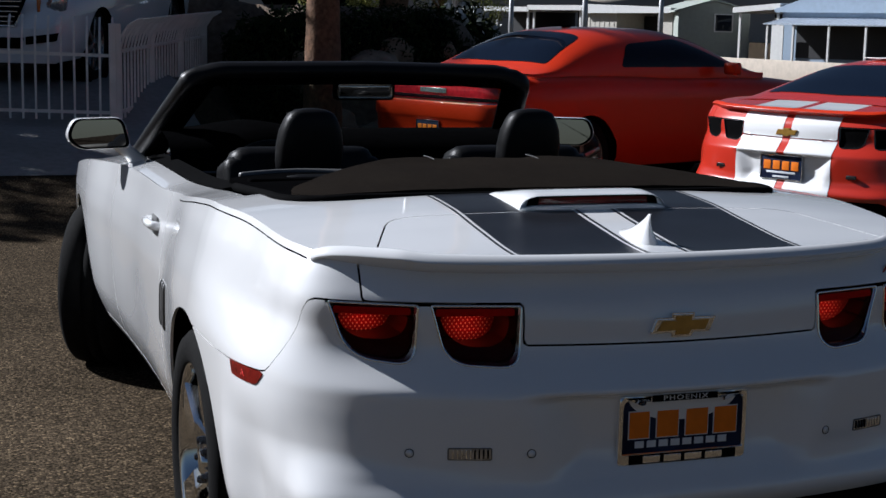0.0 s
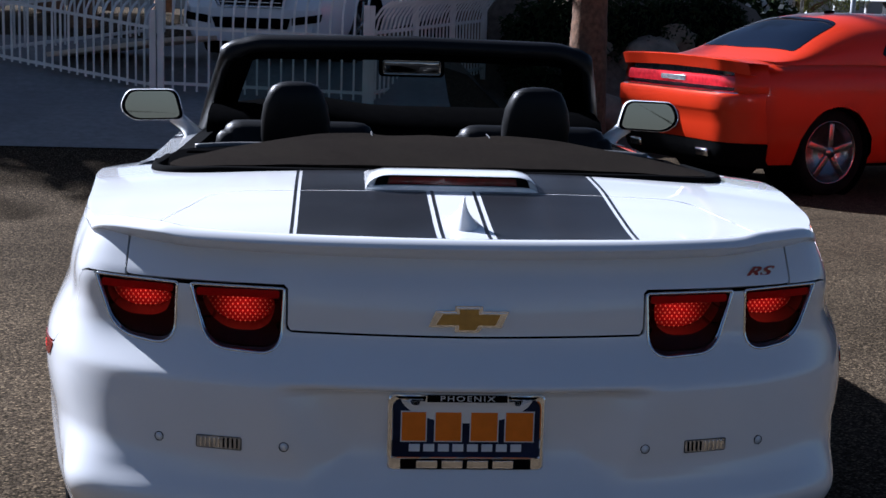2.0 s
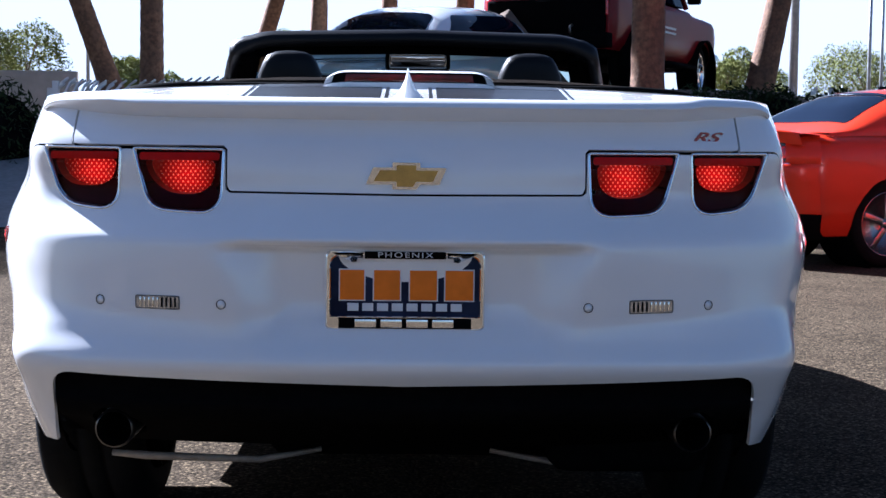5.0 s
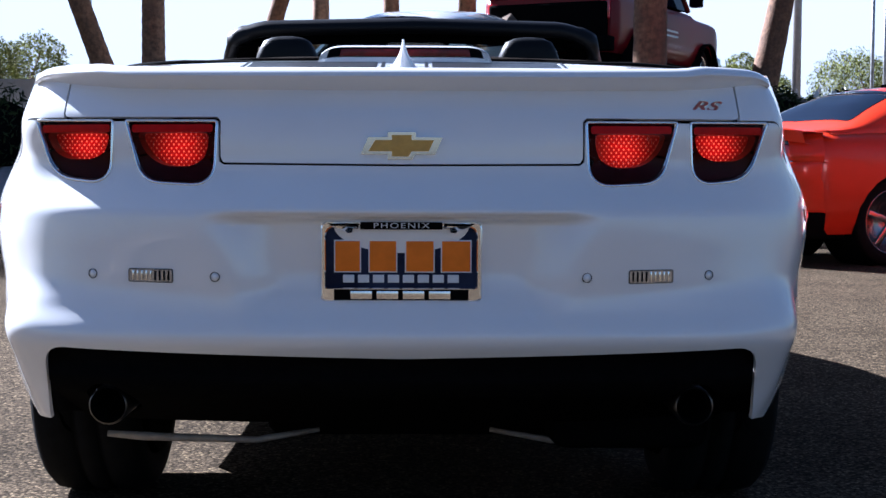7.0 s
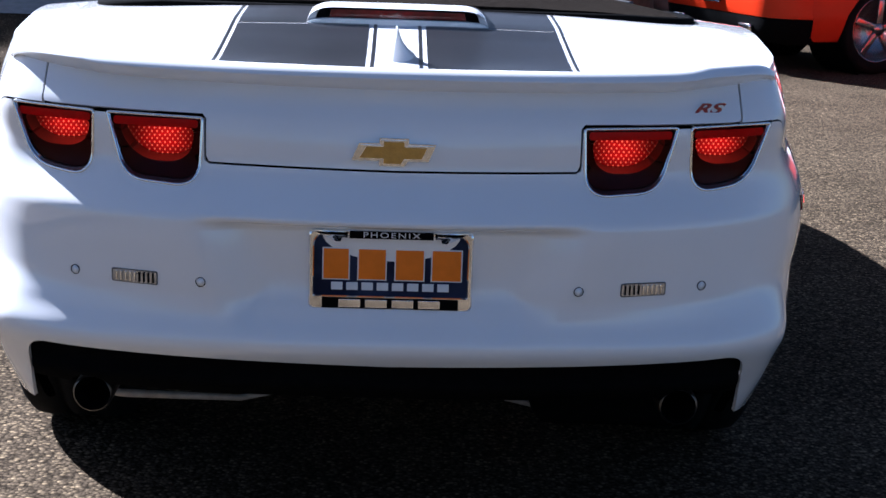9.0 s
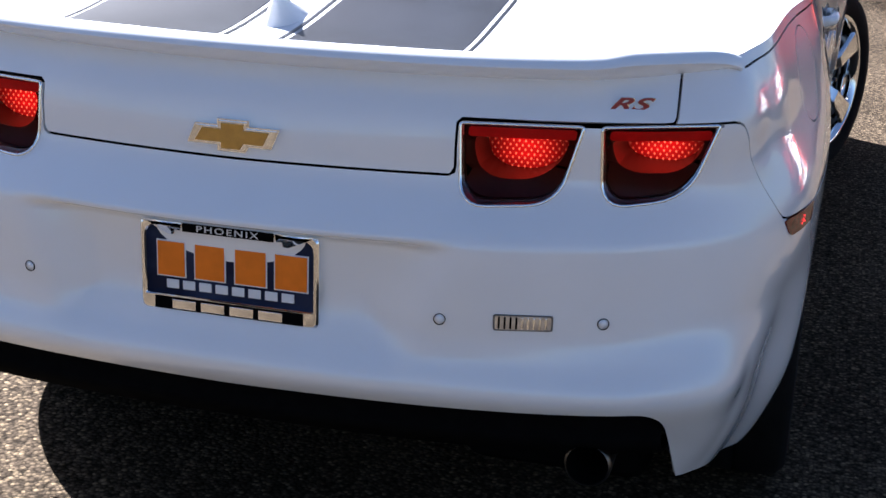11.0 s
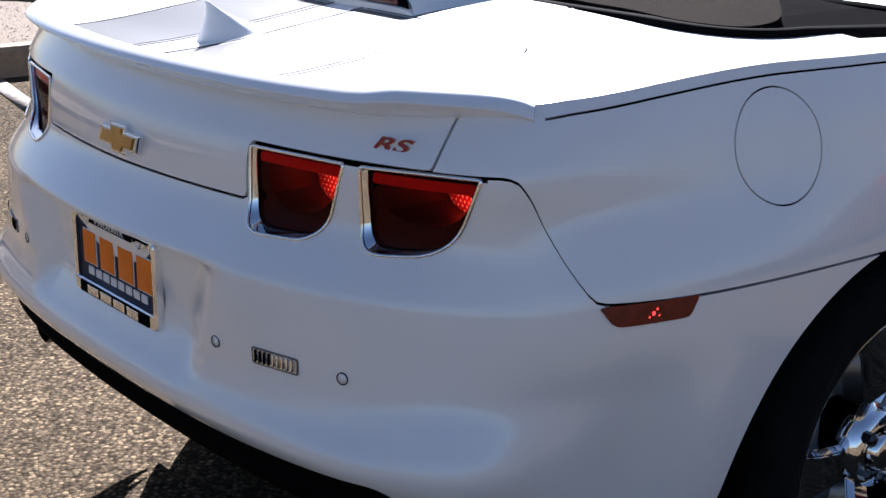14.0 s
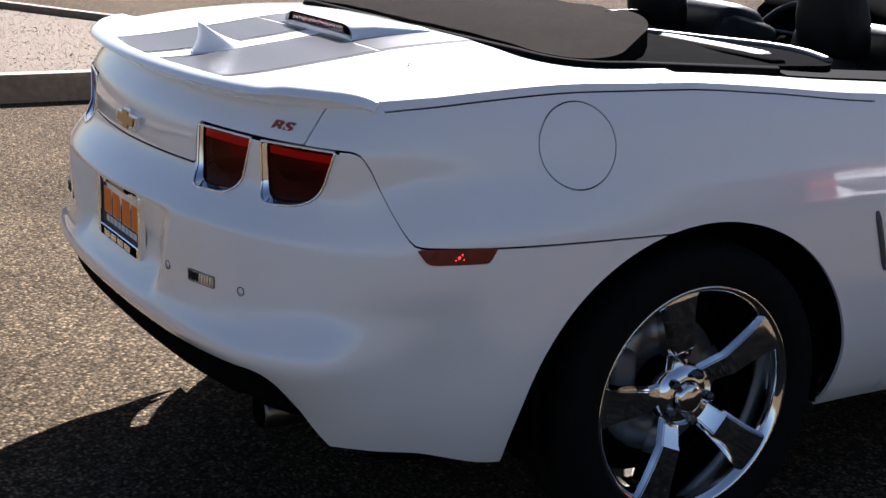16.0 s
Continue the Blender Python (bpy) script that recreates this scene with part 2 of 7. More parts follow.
LEAF_PALE = mat("pale desert leaves", (0.12, 0.135, 0.05), 0.8, spec=0.1, vary=0.3, scale=2, island=0.35)
FLOWER = mat("white flowers", (0.75, 0.74, 0.70), 0.7, vary=0.1)
CONCRETE = mat("kerb concrete", (0.20, 0.15, 0.10), 0.9, vary=0.2, scale=25, second=(0.15, 0.118, 0.088), second_scale=3, second_amount=0.5,
               bump=0.3, bump_scale=150)
RAMP = mat("grey ramp concrete", (0.24, 0.235, 0.23), 0.9, vary=0.15, scale=15, second=(0.16, 0.155, 0.15), second_scale=1.5, second_amount=0.5,
           bump=0.2, bump_scale=120)
GRAVEL = mat("tan gravel", (0.068, 0.041, 0.016), 0.95, vary=0.45, scale=60, bump=1.0, bump_scale=70, second=(0.055, 0.033, 0.013), second_scale=5,
             second_amount=0.5)
ROCK = mat("tan boulder", (0.33, 0.25, 0.18), 0.9, vary=0.3, scale=7, bump=0.6, bump_scale=20, second=(0.16, 0.12, 0.09), second_scale=2.5,
           second_amount=0.6)
EARTH = mat("planting earth", (0.14, 0.10, 0.07), 0.95, vary=0.35, scale=12, bump=0.6, bump_scale=40)
WALL_PAINT = mat("beige block wall", (0.46, 0.40, 0.33), 0.9, vary=0.1, scale=6, bump=0.2, bump_scale=60)
HOUSE_WHITE = mat("cream siding", (0.58, 0.55, 0.48), 0.7, vary=0.06, scale=5)
HOUSE_GREEN = mat("sage siding", (0.34, 0.37, 0.33), 0.7, vary=0.06, scale=5)
HOUSE_BLUE = mat("pale blue metal", (0.32, 0.40, 0.50), 0.5, vary=0.06, scale=5)
AWNING = mat("pale corrugated sheet", (0.52, 0.58, 0.66), 0.45, vary=0.08, scale=5)
ROOF_WHITE = mat("white metal roof", (0.74, 0.74, 0.72), 0.5, vary=0.05, scale=5)
# shade of the far bays and porches, painted as a near-black wall colour
BAY_SHADE = mat("near-black bay shade", (0.02, 0.02, 0.022), 0.6, vary=0.2)
GALV = mat("galvanised pole", (0.42, 0.43, 0.44), 0.45, metal=0.6, vary=0.15, scale=12)
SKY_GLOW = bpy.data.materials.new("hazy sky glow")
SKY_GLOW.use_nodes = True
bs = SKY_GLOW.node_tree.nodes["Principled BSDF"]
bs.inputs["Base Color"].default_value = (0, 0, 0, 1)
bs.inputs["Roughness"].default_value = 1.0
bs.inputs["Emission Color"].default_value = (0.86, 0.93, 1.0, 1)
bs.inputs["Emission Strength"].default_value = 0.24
HILL = mat("far buff hill", (0.42, 0.36, 0.30), 0.95, vary=0.2, scale=0.05)


# ---- mesh helpers ----
def part(name, bm, material, parent=None, label="", smooth=True, angle=None):
    me = bpy.data.meshes.new(name)
    bm.to_mesh(me)
    bm.free()
    for p in me.polygons:
        p.use_smooth = smooth
    if angle is not None:
        me.set_sharp_from_angle(angle=radians(angle))
    for mm in (material if isinstance(material, (list, tuple)) else [material]):
        me.materials.append(mm)
    ob = new(name, me)
    ob.parent = parent
    if label:
        ob["label"] = label
    return ob


def raw(name, verts, faces, material, parent=None, label="", smooth=True, angle=None):
    me = bpy.data.meshes.new(name)
    me.from_pydata([tuple(map(float, v)) for v in verts], [], [tuple(map(int, f)) for f in faces])
    me.validate()
    for p in me.polygons:
        p.use_smooth = smooth
    if angle is not None:
        me.set_sharp_from_angle(angle=radians(angle))
    me.materials.append(material)
    ob = new(name, me)
    ob.parent = parent
    if label:
        ob["label"] = label
    return ob


def thing(name, label, category, m=None, group="", kind=""):
    ob = tagged(new(name), label, category, group, kind)
    if m is not None:
        ob.matrix_basis = m
    return ob


def box(size, at=(0, 0, 0), bevel=0.0, seg=2, rot=None, bm=None):
    """A bevelled box, centred at 'at'."""
    bm = bm or bmesh.new()
    made = bmesh.ops.create_cube(bm, size=1.0)["verts"]
    m = Matrix.Translation(at) @ (rot.to_4x4() if rot else Matrix.Identity(4)) @ Matrix.Diagonal((*size, 1))
    bmesh.ops.transform(bm, matrix=m, verts=made)
    if bevel:
        edges = list({e for v in made for e in v.link_edges})
        bmesh.ops.bevel(bm, geom=edges, offset=bevel, segments=seg, affect="EDGES", profile=0.6)
    return bm


def tube(points, radius, sides=8, bm=None, closed=False, caps=True):
    """A round bar along points; radius is one number or one for each point."""
    bm = bm or bmesh.new()
    pts = [Vector(p) for p in points]
    n = len(pts)
    rr = radius if isinstance(radius, (list, tuple)) else [radius] * n
    rings, up = [], None
    for i, p in enumerate(pts):
        a = pts[(i - 1) % n] if (closed or i) else pts[i]
        b = pts[(i + 1) % n] if (closed or i < n - 1) else pts[i]
        d = (b - a).normalized()
        if up is None:
            up = d.orthogonal().normalized()
        up = (up - d * up.dot(d))
        up = up.normalized() if up.length > 1e-6 else d.orthogonal().normalized()
        side = d.cross(up)
        rings.append([bm.verts.new(p + (up * math.cos(k * 2 * math.pi / sides) + side * math.sin(k * 2 * math.pi / sides)) * rr[i])
                      for k in range(sides)])
    for i in range(n if closed else n - 1):
        r0, r1 = rings[i], rings[(i + 1) % n]
        for k in range(sides):
            bm.faces.new((r0[k], r0[(k + 1) % sides], r1[(k + 1) % sides], r1[k]))
    if caps and not closed:
        bm.faces.new(rings[0][::-1])
        bm.faces.new(rings[-1])
    return bm


def lathe(profile, sides=48, axis="X", bm=None, at=(0, 0, 0), closed=False):
    """Turn (distance along the axis, radius) pairs about an axis."""
    bm = bm or bmesh.new()
    rings = []
    for h, r in profile:
        ring = []
        for k in range(sides):
            a = 2 * math.pi * k / sides
            c, s = r * math.cos(a), r * math.sin(a)
            p = {"X": (h, c, s), "Y": (c, h, s), "Z": (c, s, h)}[axis]
            ring.append(bm.verts.new(Vector(at) + Vector(p)))
        rings.append(ring)
    pairs = list(zip(rings, rings[1:])) + ([(rings[-1], rings[0])] if closed else [])
    for r0, r1 in pairs:
        for k in range(sides):
            bm.faces.new((r0[k], r0[(k + 1) % sides], r1[(k + 1) % sides], r1[k]))
    bmesh.ops.recalc_face_normals(bm, faces=bm.faces)
    return bm


def prism(outline, depth, plane="XZ", at=(0, 0, 0), bevel=0.0, bm=None):
    """A flat outline of (a, b) pairs, extruded by depth on both sides of its plane."""
    bm = bm or bmesh.new()
    def place(a, b, d):
        p = {"XZ": (a, d, b), "YZ": (d, a, b), "XY": (a, b, d)}[plane]
        return Vector(at) + Vector(p)
    v0 = [bm.verts.new(place(a, b, -depth / 2)) for a, b in outline]
    v1 = [bm.verts.new(place(a, b, depth / 2)) for a, b in outline]
    n = len(outline)
    faces = [bm.faces.new(v0), bm.faces.new(v1[::-1])]
    for i in range(n):
        faces.append(bm.faces.new((v0[i], v1[i], v1[(i + 1) % n], v0[(i + 1) % n])))
    bmesh.ops.recalc_face_normals(bm, faces=faces)
    if bevel:
        edges = [e for f in faces[:2] for e in f.edges]
        bmesh.ops.bevel(bm, geom=edges, offset=bevel, segments=2, affect="EDGES")
    return bm


def curve_table(xs, ys):
    """A smooth curve through a few pairs, without overshoot."""
    xs, ys = np.array(xs, float), np.array(ys, float)
    h = np.diff(xs)
    d = np.diff(ys) / h
    t = np.zeros_like(ys)
    for i in range(1, len(xs) - 1):
        if d[i - 1] * d[i] > 0:
            w1, w2 = 2 * h[i] + h[i - 1], h[i] + 2 * h[i - 1]
            t[i] = (w1 + w2) / (w1 / d[i - 1] + w2 / d[i])
    t[0], t[-1] = d[0], d[-1]

    def at(q):
        q = np.clip(np.asarray(q, float), xs[0], xs[-1])
        i = np.clip(np.searchsorted(xs, q) - 1, 0, len(xs) - 2)
        u = (q - xs[i]) / h[i]
        return ((1 + 2 * u) * (1 - u) ** 2 * ys[i] + u * (1 - u) ** 2 * h[i] * t[i]
                + u * u * (3 - 2 * u) * ys[i + 1] + u * u * (u - 1) * h[i] * t[i + 1])
    return at


def clip(verts, faces, f):
    """Cut polygons along f = 0 and keep the side where f is negative."""
    verts = np.asarray(verts, float)
    val = f(verts)
    out, pts, ids, cut = [], [], {}, {}

    def keep(i):
        if i not in ids:
            ids[i] = len(pts)
            pts.append(verts[i])
        return ids[i]

    def cross(i, j):
        k = (min(i, j), max(i, j))
        if k not in cut:
            u = val[k[0]] / (val[k[0]] - val[k[1]])
            cut[k] = len(pts)
            pts.append(verts[k[0]] + (verts[k[1]] - verts[k[0]]) * min(max(u, 0.02), 0.98))
        return cut[k]
    for face in faces:
        s = [val[i] < 0 for i in face]
        if all(s):
            out.append([keep(i) for i in face])
        elif any(s):
            poly = []
            for a in range(len(face)):
                i, j = face[a], face[(a + 1) % len(face)]
                if s[a]:
                    poly.append(keep(i))
                if s[a] != (val[j] < 0):
                    poly.append(cross(i, j))
            if len(poly) > 2:
                out.append(poly)
    return np.array(pts).reshape(-1, 3), out


def normals_of(verts, faces):
    n = np.zeros_like(verts)
    for f in faces:
        a, b, c = verts[f[0]], verts[f[1]], verts[f[2]]
        m = np.cross(b - a, c - a)
        for i in f:
            n[i] += m
    ln = np.linalg.norm(n, axis=1)
    return n / np.maximum(ln, 1e-12)[:, None]


def panel(name, verts, faces, material, parent, label="", depth=0.008, lift=0.0):
    """Sheet metal: the outer skin, with its rims folded inwards."""
    verts = np.asarray(verts, float)
    if not len(faces):
        return None
    n = normals_of(verts, faces)
    verts = verts + n * lift
    count = {}
    for f in faces:
        for a in range(len(f)):
            i, j = f[a], f[(a + 1) % len(f)]
            k = (min(i, j), max(i, j))
            count[k] = None if k in count else (i, j)
    rim = [e for e in count.values() if e]
    idx, vv = {}, [tuple(v) for v in verts]

    def two(i):
        if i not in idx:
            idx[i] = len(vv)
            vv.append(tuple(verts[i]))
            vv.append(tuple(verts[i] - n[i] * depth))
        return idx[i]
    ff = [list(f) for f in faces]
    for i, j in rim:
        a, b = two(i), two(j)
        ff.append([b, a, a + 1, b + 1])
    return raw(name, vv, ff, material, parent, label)


def poly_dist(outline, a, b):
    """Signed distance to a closed outline, negative inside."""
    p = np.array(outline, float)
    q = np.roll(p, -1, axis=0)
    best = np.full(np.shape(a), 1e9)
    inside = np.zeros(np.shape(a), bool)
    for (x0, y0), (x1, y1) in zip(p, q):
        ex, ey = x1 - x0, y1 - y0
        u = np.clip(((a - x0) * ex + (b - y0) * ey) / (ex * ex + ey * ey + 1e-15), 0, 1)
        best = np.minimum(best, np.hypot(a - x0 - u * ex, b - y0 - u * ey))
        hit = ((y0 > b) != (y1 > b)) & (a < (x1 - x0) * (b - y0) / (y1 - y0 + 1e-15) + x0)
        inside ^= hit
    return np.where(inside, -best, best)


def fillet(corners, steps=6):
    """An outline with rounded corners from (a, b, radius) rows."""
    out, n = [], len(corners)
    for i in range(n):
        p = np.array(corners[i][:2])
        a, b = np.array(corners[i - 1][:2]), np.array(corners[(i + 1) % n][:2])
        r = corners[i][2]
        da, db = (a - p) / np.linalg.norm(a - p), (b - p) / np.linalg.norm(b - p)
        s, e = p + da * r, p + db * r
        for k in range(steps + 1):
            u = k / steps
            out.append(tuple((1 - u) ** 2 * s + 2 * u * (1 - u) * p + u * u * e))
    return out


# ---- the body surface shared by the two pony cars ----
YC, AXLE_R, AXLE_F, HUB_Z, TRACK = 1.0, 1.048, 3.885, 0.362, 0.887
y0_of = curve_table([0.18, 0.40, 0.47, 0.505, 0.520, 0.532, 0.585, 0.605, 0.65, 0.745, 0.766, 0.776, 0.784, 0.860, 0.868, 0.91, 0.955, 1.0, 1.04, 1.1],
                    [0.13, 0.07, 0.015, -0.016, -0.025, -0.027, -0.012, -0.012, -0.020, -0.030, -0.0302, -0.0275, -0.0215, 0.0395, 0.0415, 0.044, 0.054, 0.085, 0.115, 0.17])
w_of = curve_table([0.18, 0.30, 0.45, 0.60, 0.76, 0.85, 0.95, 1.0, 1.04, 1.1], [0.77, 0.862, 0.914, 0.928, 0.933, 0.924, 0.902, 0.890, 0.876, 0.855])
n_of = curve_table([0.18, 0.5, 0.7, 0.95, 1.1], [2.3, 2.3, 2.05, 1.92, 1.92])
m_of = curve_table([0.18, 0.5, 0.645, 0.78, 0.88, 0.97, 1.1], [9.0, 8.4, 5.6, 5.0, 5.6, 6.8, 6.8])
calm_of = curve_table([0.18, 0.45, 0.55, 0.75, 0.86, 0.955, 1.04, 1.1], [0.13, 0.035, -0.010, -0.018, 0.028, 0.050, 0.074, 0.11])


def tail_of(x, z):
    """The tail's profile: ledges in the middle that run out towards the corners."""
    t = np.clip((np.abs(x) - 0.62) / 0.26, 0, 1)
    f = 1 - t * t * (3 - 2 * t)
    return calm_of(z) + (y0_of(z) - calm_of(z)) * f


waist_of = curve_table([1.0, 1.25, 1.7, 2.3, 3.0, 3.6, 4.1, 4.5, 4.8], [1.0, 0.995, 0.970, 0.970, 0.992, 1.025, 1.015, 0.94, 0.80])
zc_of = curve_table([0.0, 0.17, 0.40, 0.58, 0.8, 1.4, 2.6, 3.3, 4.0, 4.8], [1.046, 1.053, 1.080, 1.104, 1.115, 1.117, 1.09, 1.05, 0.97, 0.80])
zs_of = curve_table([0.0, 0.2, 0.35, 0.5, 0.75, 0.95, 1.2, 1.5, 2.0, 2.6, 3.3, 4.0, 4.8],
                    [1.030, 1.038, 1.052, 1.066, 1.079, 1.078, 1.061, 1.030, 0.998, 0.995, 0.965, 0.90, 0.72])


def deck_z(x, y):
    c, s = zc_of(y), zs_of(y)
    return c - (c - s) * np.minimum(np.abs(x) / 0.87, 1.1) ** 2.4


def rear_y(x, z):
    """The rear face: how far forward the skin lies at x and z."""
    q = np.clip(1 - (np.abs(x) / w_of(z)) ** n_of(z), 1e-9, 1)
    return YC - (YC - tail_of(x, z)) * q ** (1 / m_of(z))


waist_in = curve_table([0.0, 0.78, 0.92, 1.2], [0.15, 0.18, 1.0, 1.0])
low_in = curve_table([0.0, 0.50, 0.74, 1.2], [1.0, 1.0, 0.0, 0.0])
reach_low = curve_table([0.0, 0.10, 0.27, 0.38, 0.58, 1.2], [0.0, 0.0, 1.2, 1.2, 0.0, 0.0])
reach_in = curve_table([0.0, 0.20, 0.37, 0.50, 0.98, 1.2], [0.0, 0.0, 1.0, 1.0, 0.0, 0.0])


def pinch(y, z):
    """How far the flank is drawn in between the tail and the wheel, above and below its widest line."""
    return 0.042 * (waist_in(z) * reach_in(y) + low_in(z) * reach_low(y))


def side_x(y, z):
    """The flank: half the width at y and z."""
    y = np.asarray(y, float)
    q = np.clip((YC - y) / (YC - calm_of(z)), 0, 1)
    return w_of(z) * (1 - q ** m_of(z)) ** (1 / n_of(z)) * waist_of(np.maximum(y, YC)) - pinch(y, z)


def outline_nodes():
    """Even steps round the plan from the middle of the tail to the nose: angle, then y."""
    th = np.linspace(0, math.pi / 2, 4000)
    x, y = w_of(0.8) * np.sin(th) ** (2 / 2.05), YC - (YC - y0_of(0.8)) * np.cos(th) ** (2 / 5.0)
    arc = np.concatenate([[0], np.cumsum(np.hypot(np.diff(x), np.diff(y)))])
    steps = np.linspace(0, arc[-1], 120)
    nodes = [("t", float(np.interp(s, arc, th))) for s in steps]
    ys = list(np.arange(1.014, 1.75, 0.014)) + list(np.arange(1.75, 4.8, 0.05)) + [4.8]
    return nodes + [("y", float(v)) for v in ys]


NODES = outline_nodes()


def plan_point(node, z):
    kind, v = node
    if kind == "t":
        x = w_of(z) * math.sin(v) ** (2 / n_of(z))
        y = YC - (YC - float(tail_of(x, z))) * max(math.cos(v), 0.0) ** (2 / m_of(z))
        return x - float(pinch(y, z)) * min(x / 0.6, 1.0), y
    return w_of(z) * waist_of(v), v


def flank_grid(rows=96, z_low=0.20):
    """Tail and flanks as one sheet, both sides of the car."""
    half = []
    for node in NODES:
        x, y = plan_point(node, 1.04)
        top = float(deck_z(x, y))
        zs = z_low + (top - z_low) * np.linspace(0, 1, rows)
        col = []
        for z in zs:
            px, py = plan_point(node, float(z))
            col.append((px, py, z))
        half.append(col)
    cols = [[(-x, y, z) for x, y, z in c] for c in half[:0:-1]] + half
    v = np.array(cols, float).reshape(-1, 3)
    n = len(cols)
    f = [[i * rows + j, (i + 1) * rows + j, (i + 1) * rows + j + 1, i * rows + j + 1] for i in range(n - 1) for j in range(rows - 1)]
    return v, f


def overhang(x):
    """How far the deck's edge stands out behind the lid below it."""
    t = np.clip((np.abs(x) - 0.56) / 0.22, 0, 1)
    return 0.055 * (1 - t * t * (3 - 2 * t))


def deck_grid():
    """The top of the tail and the strips beside the cockpit."""
    pts, faces = [], []
    half = []
    for node in NODES:
        x, y = plan_point(node, 1.04)
        if node[0] == "t":
            top = float(deck_z(x, y))
            x, y = plan_point(node, top)
            half.append((x, y))
    half = [(x, y - overhang(x)) for x, y in half]
    cols = [(-x, y) for x, y in half[:0:-1]] + half
    k = 64
    for x, y in cols:
        for j in range(k):
            yy = y + (1.02 - y) * j / (k - 1)
            pts.append((x, yy, float(deck_z(x, yy))))
    for i in range(len(cols) - 1):
        for j in range(k - 1):
            faces.append([i * k + j, (i + 1) * k + j, (i + 1) * k + j + 1, i * k + j + 1])
    return np.array(pts), faces


def strip_grid(side, y_from=1.0, y_to=2.72, inner=0.70):
    pts, faces = [], []
    ys = np.linspace(y_from, y_to, 60)
    r = 14
    for y in ys:
        top = float(deck_z(0.87, y))
        xo = float(w_of(top) * waist_of(y))
        for j in range(r):
            x = xo + (inner - xo) * j / (r - 1)
            pts.append((side * x, y, float(deck_z(x, y)) if j else top))
    for i in range(len(ys) - 1):
        for j in range(r - 1):
            q = [i * r + j, (i + 1) * r + j, (i + 1) * r + j + 1, i * r + j + 1]
            faces.append(q if side > 0 else q[::-1])
    return np.array(pts), faces


INNER_LAMP = fillet([(0.366, 0.951, 0.006), (0.555, 0.952, 0.006), (0.522, 0.830, 0.045), (0.372, 0.823, 0.045)])
OUTER_LAMP = fillet([(0.582, 0.952, 0.006), (0.757, 0.954, 0.006), (0.717, 0.838, 0.05), (0.588, 0.825, 0.045)])
TAIL_OPENING = fillet([(-0.2, 0.484, 0.001), (0.716, 0.503, 0.045), (0.738, 0.33, 0.02), (0.742, 0.15, 0.001), (-0.2, 0.15, 0.001)])
DECKLID_REAR = fillet([(-0.3, 0.863, 0.001), (0.361, 0.867, 0.006), (0.361, 0.957, 0.004), (0.692, 0.958, 0.004), (0.676, 1.3, 0.001), (-0.3, 1.3, 0.001)])
DECKLID_TOP = fillet([(-0.3, -0.5, 0.001), (0.70, -0.5, 0.001), (0.645, 0.24, 0.03), (0.535, 0.512, 0.07), (-0.3, 0.508, 0.001)])
COVER_EDGE = fillet([(-0.3, 0.736, 0.001), (0.715, 0.765, 0.17), (0.735, 1.7, 0.001), (-0.3, 1.7, 0.001)], 12)
split_of = curve_table([-0.2, 0.232, 0.246, 0.266, 0.340, 0.362, 1.2], [0.957, 0.957, 0.953, 0.925, 0.778, 0.775, 0.764])


def ax(p):
    return np.abs(p[:, 0])


def f_arch_rear(p):
    dy = p[:, 1] - 1.035
    return 0.462 - np.hypot(np.where(dy > 0, dy * 0.95, dy), (p[:, 2] - 0.320))


def f_arch_front(p):
    return 0.40 - np.hypot(p[:, 1] - AXLE_F, p[:, 2] - 0.362)


def f_opening(p):
    return np.where(p[:, 1] < 0.62, -poly_dist(TAIL_OPENING, ax(p), p[:, 2]), -1)


def f_lamps(p):
    d = np.minimum(poly_dist(INNER_LAMP, ax(p), p[:, 2]), poly_dist(OUTER_LAMP, ax(p), p[:, 2]))
    return np.where(p[:, 1] < 0.5, -d, -1.0)


def f_decklid(p):
    return np.where(p[:, 1] < 0.6, poly_dist(DECKLID_REAR, ax(p), p[:, 2]), 1.0)


def f_below(p):
    return p[:, 2] - split_of(p[:, 1])


SILL = curve_table([0.0, 0.2, 0.36, 0.55, 1.0, 1.5, 3.4, 4.8], [0.34, 0.333, 0.316, 0.276, 0.258, 0.245, 0.240, 0.24])
GAP = 0.0022


def cut(v, f, *tests):
    for t in tests:
        v, f = clip(v, f, t)
    return v, f


def recess(v):
    """The shallow tray round the number plate."""
    v = v.copy()
    m = v[:, 1] < 0.3
    d = poly_dist(fillet([(-0.47, 0.95, 0.01), (0.47, 0.95, 0.01), (0.31, 0.535, 0.06), (-0.31, 0.535, 0.06)]), v[:, 0], v[:, 2])
    f = np.clip(-d / 0.13, 0, 1)
    top = np.clip((0.769 - v[:, 2]) / 0.009, 0, 1)
    v[:, 1] += np.where(m, f * f * (3 - 2 * f) * top * 0.046, 0)
    return v


FLANK = flank_grid()
DECK = deck_grid()


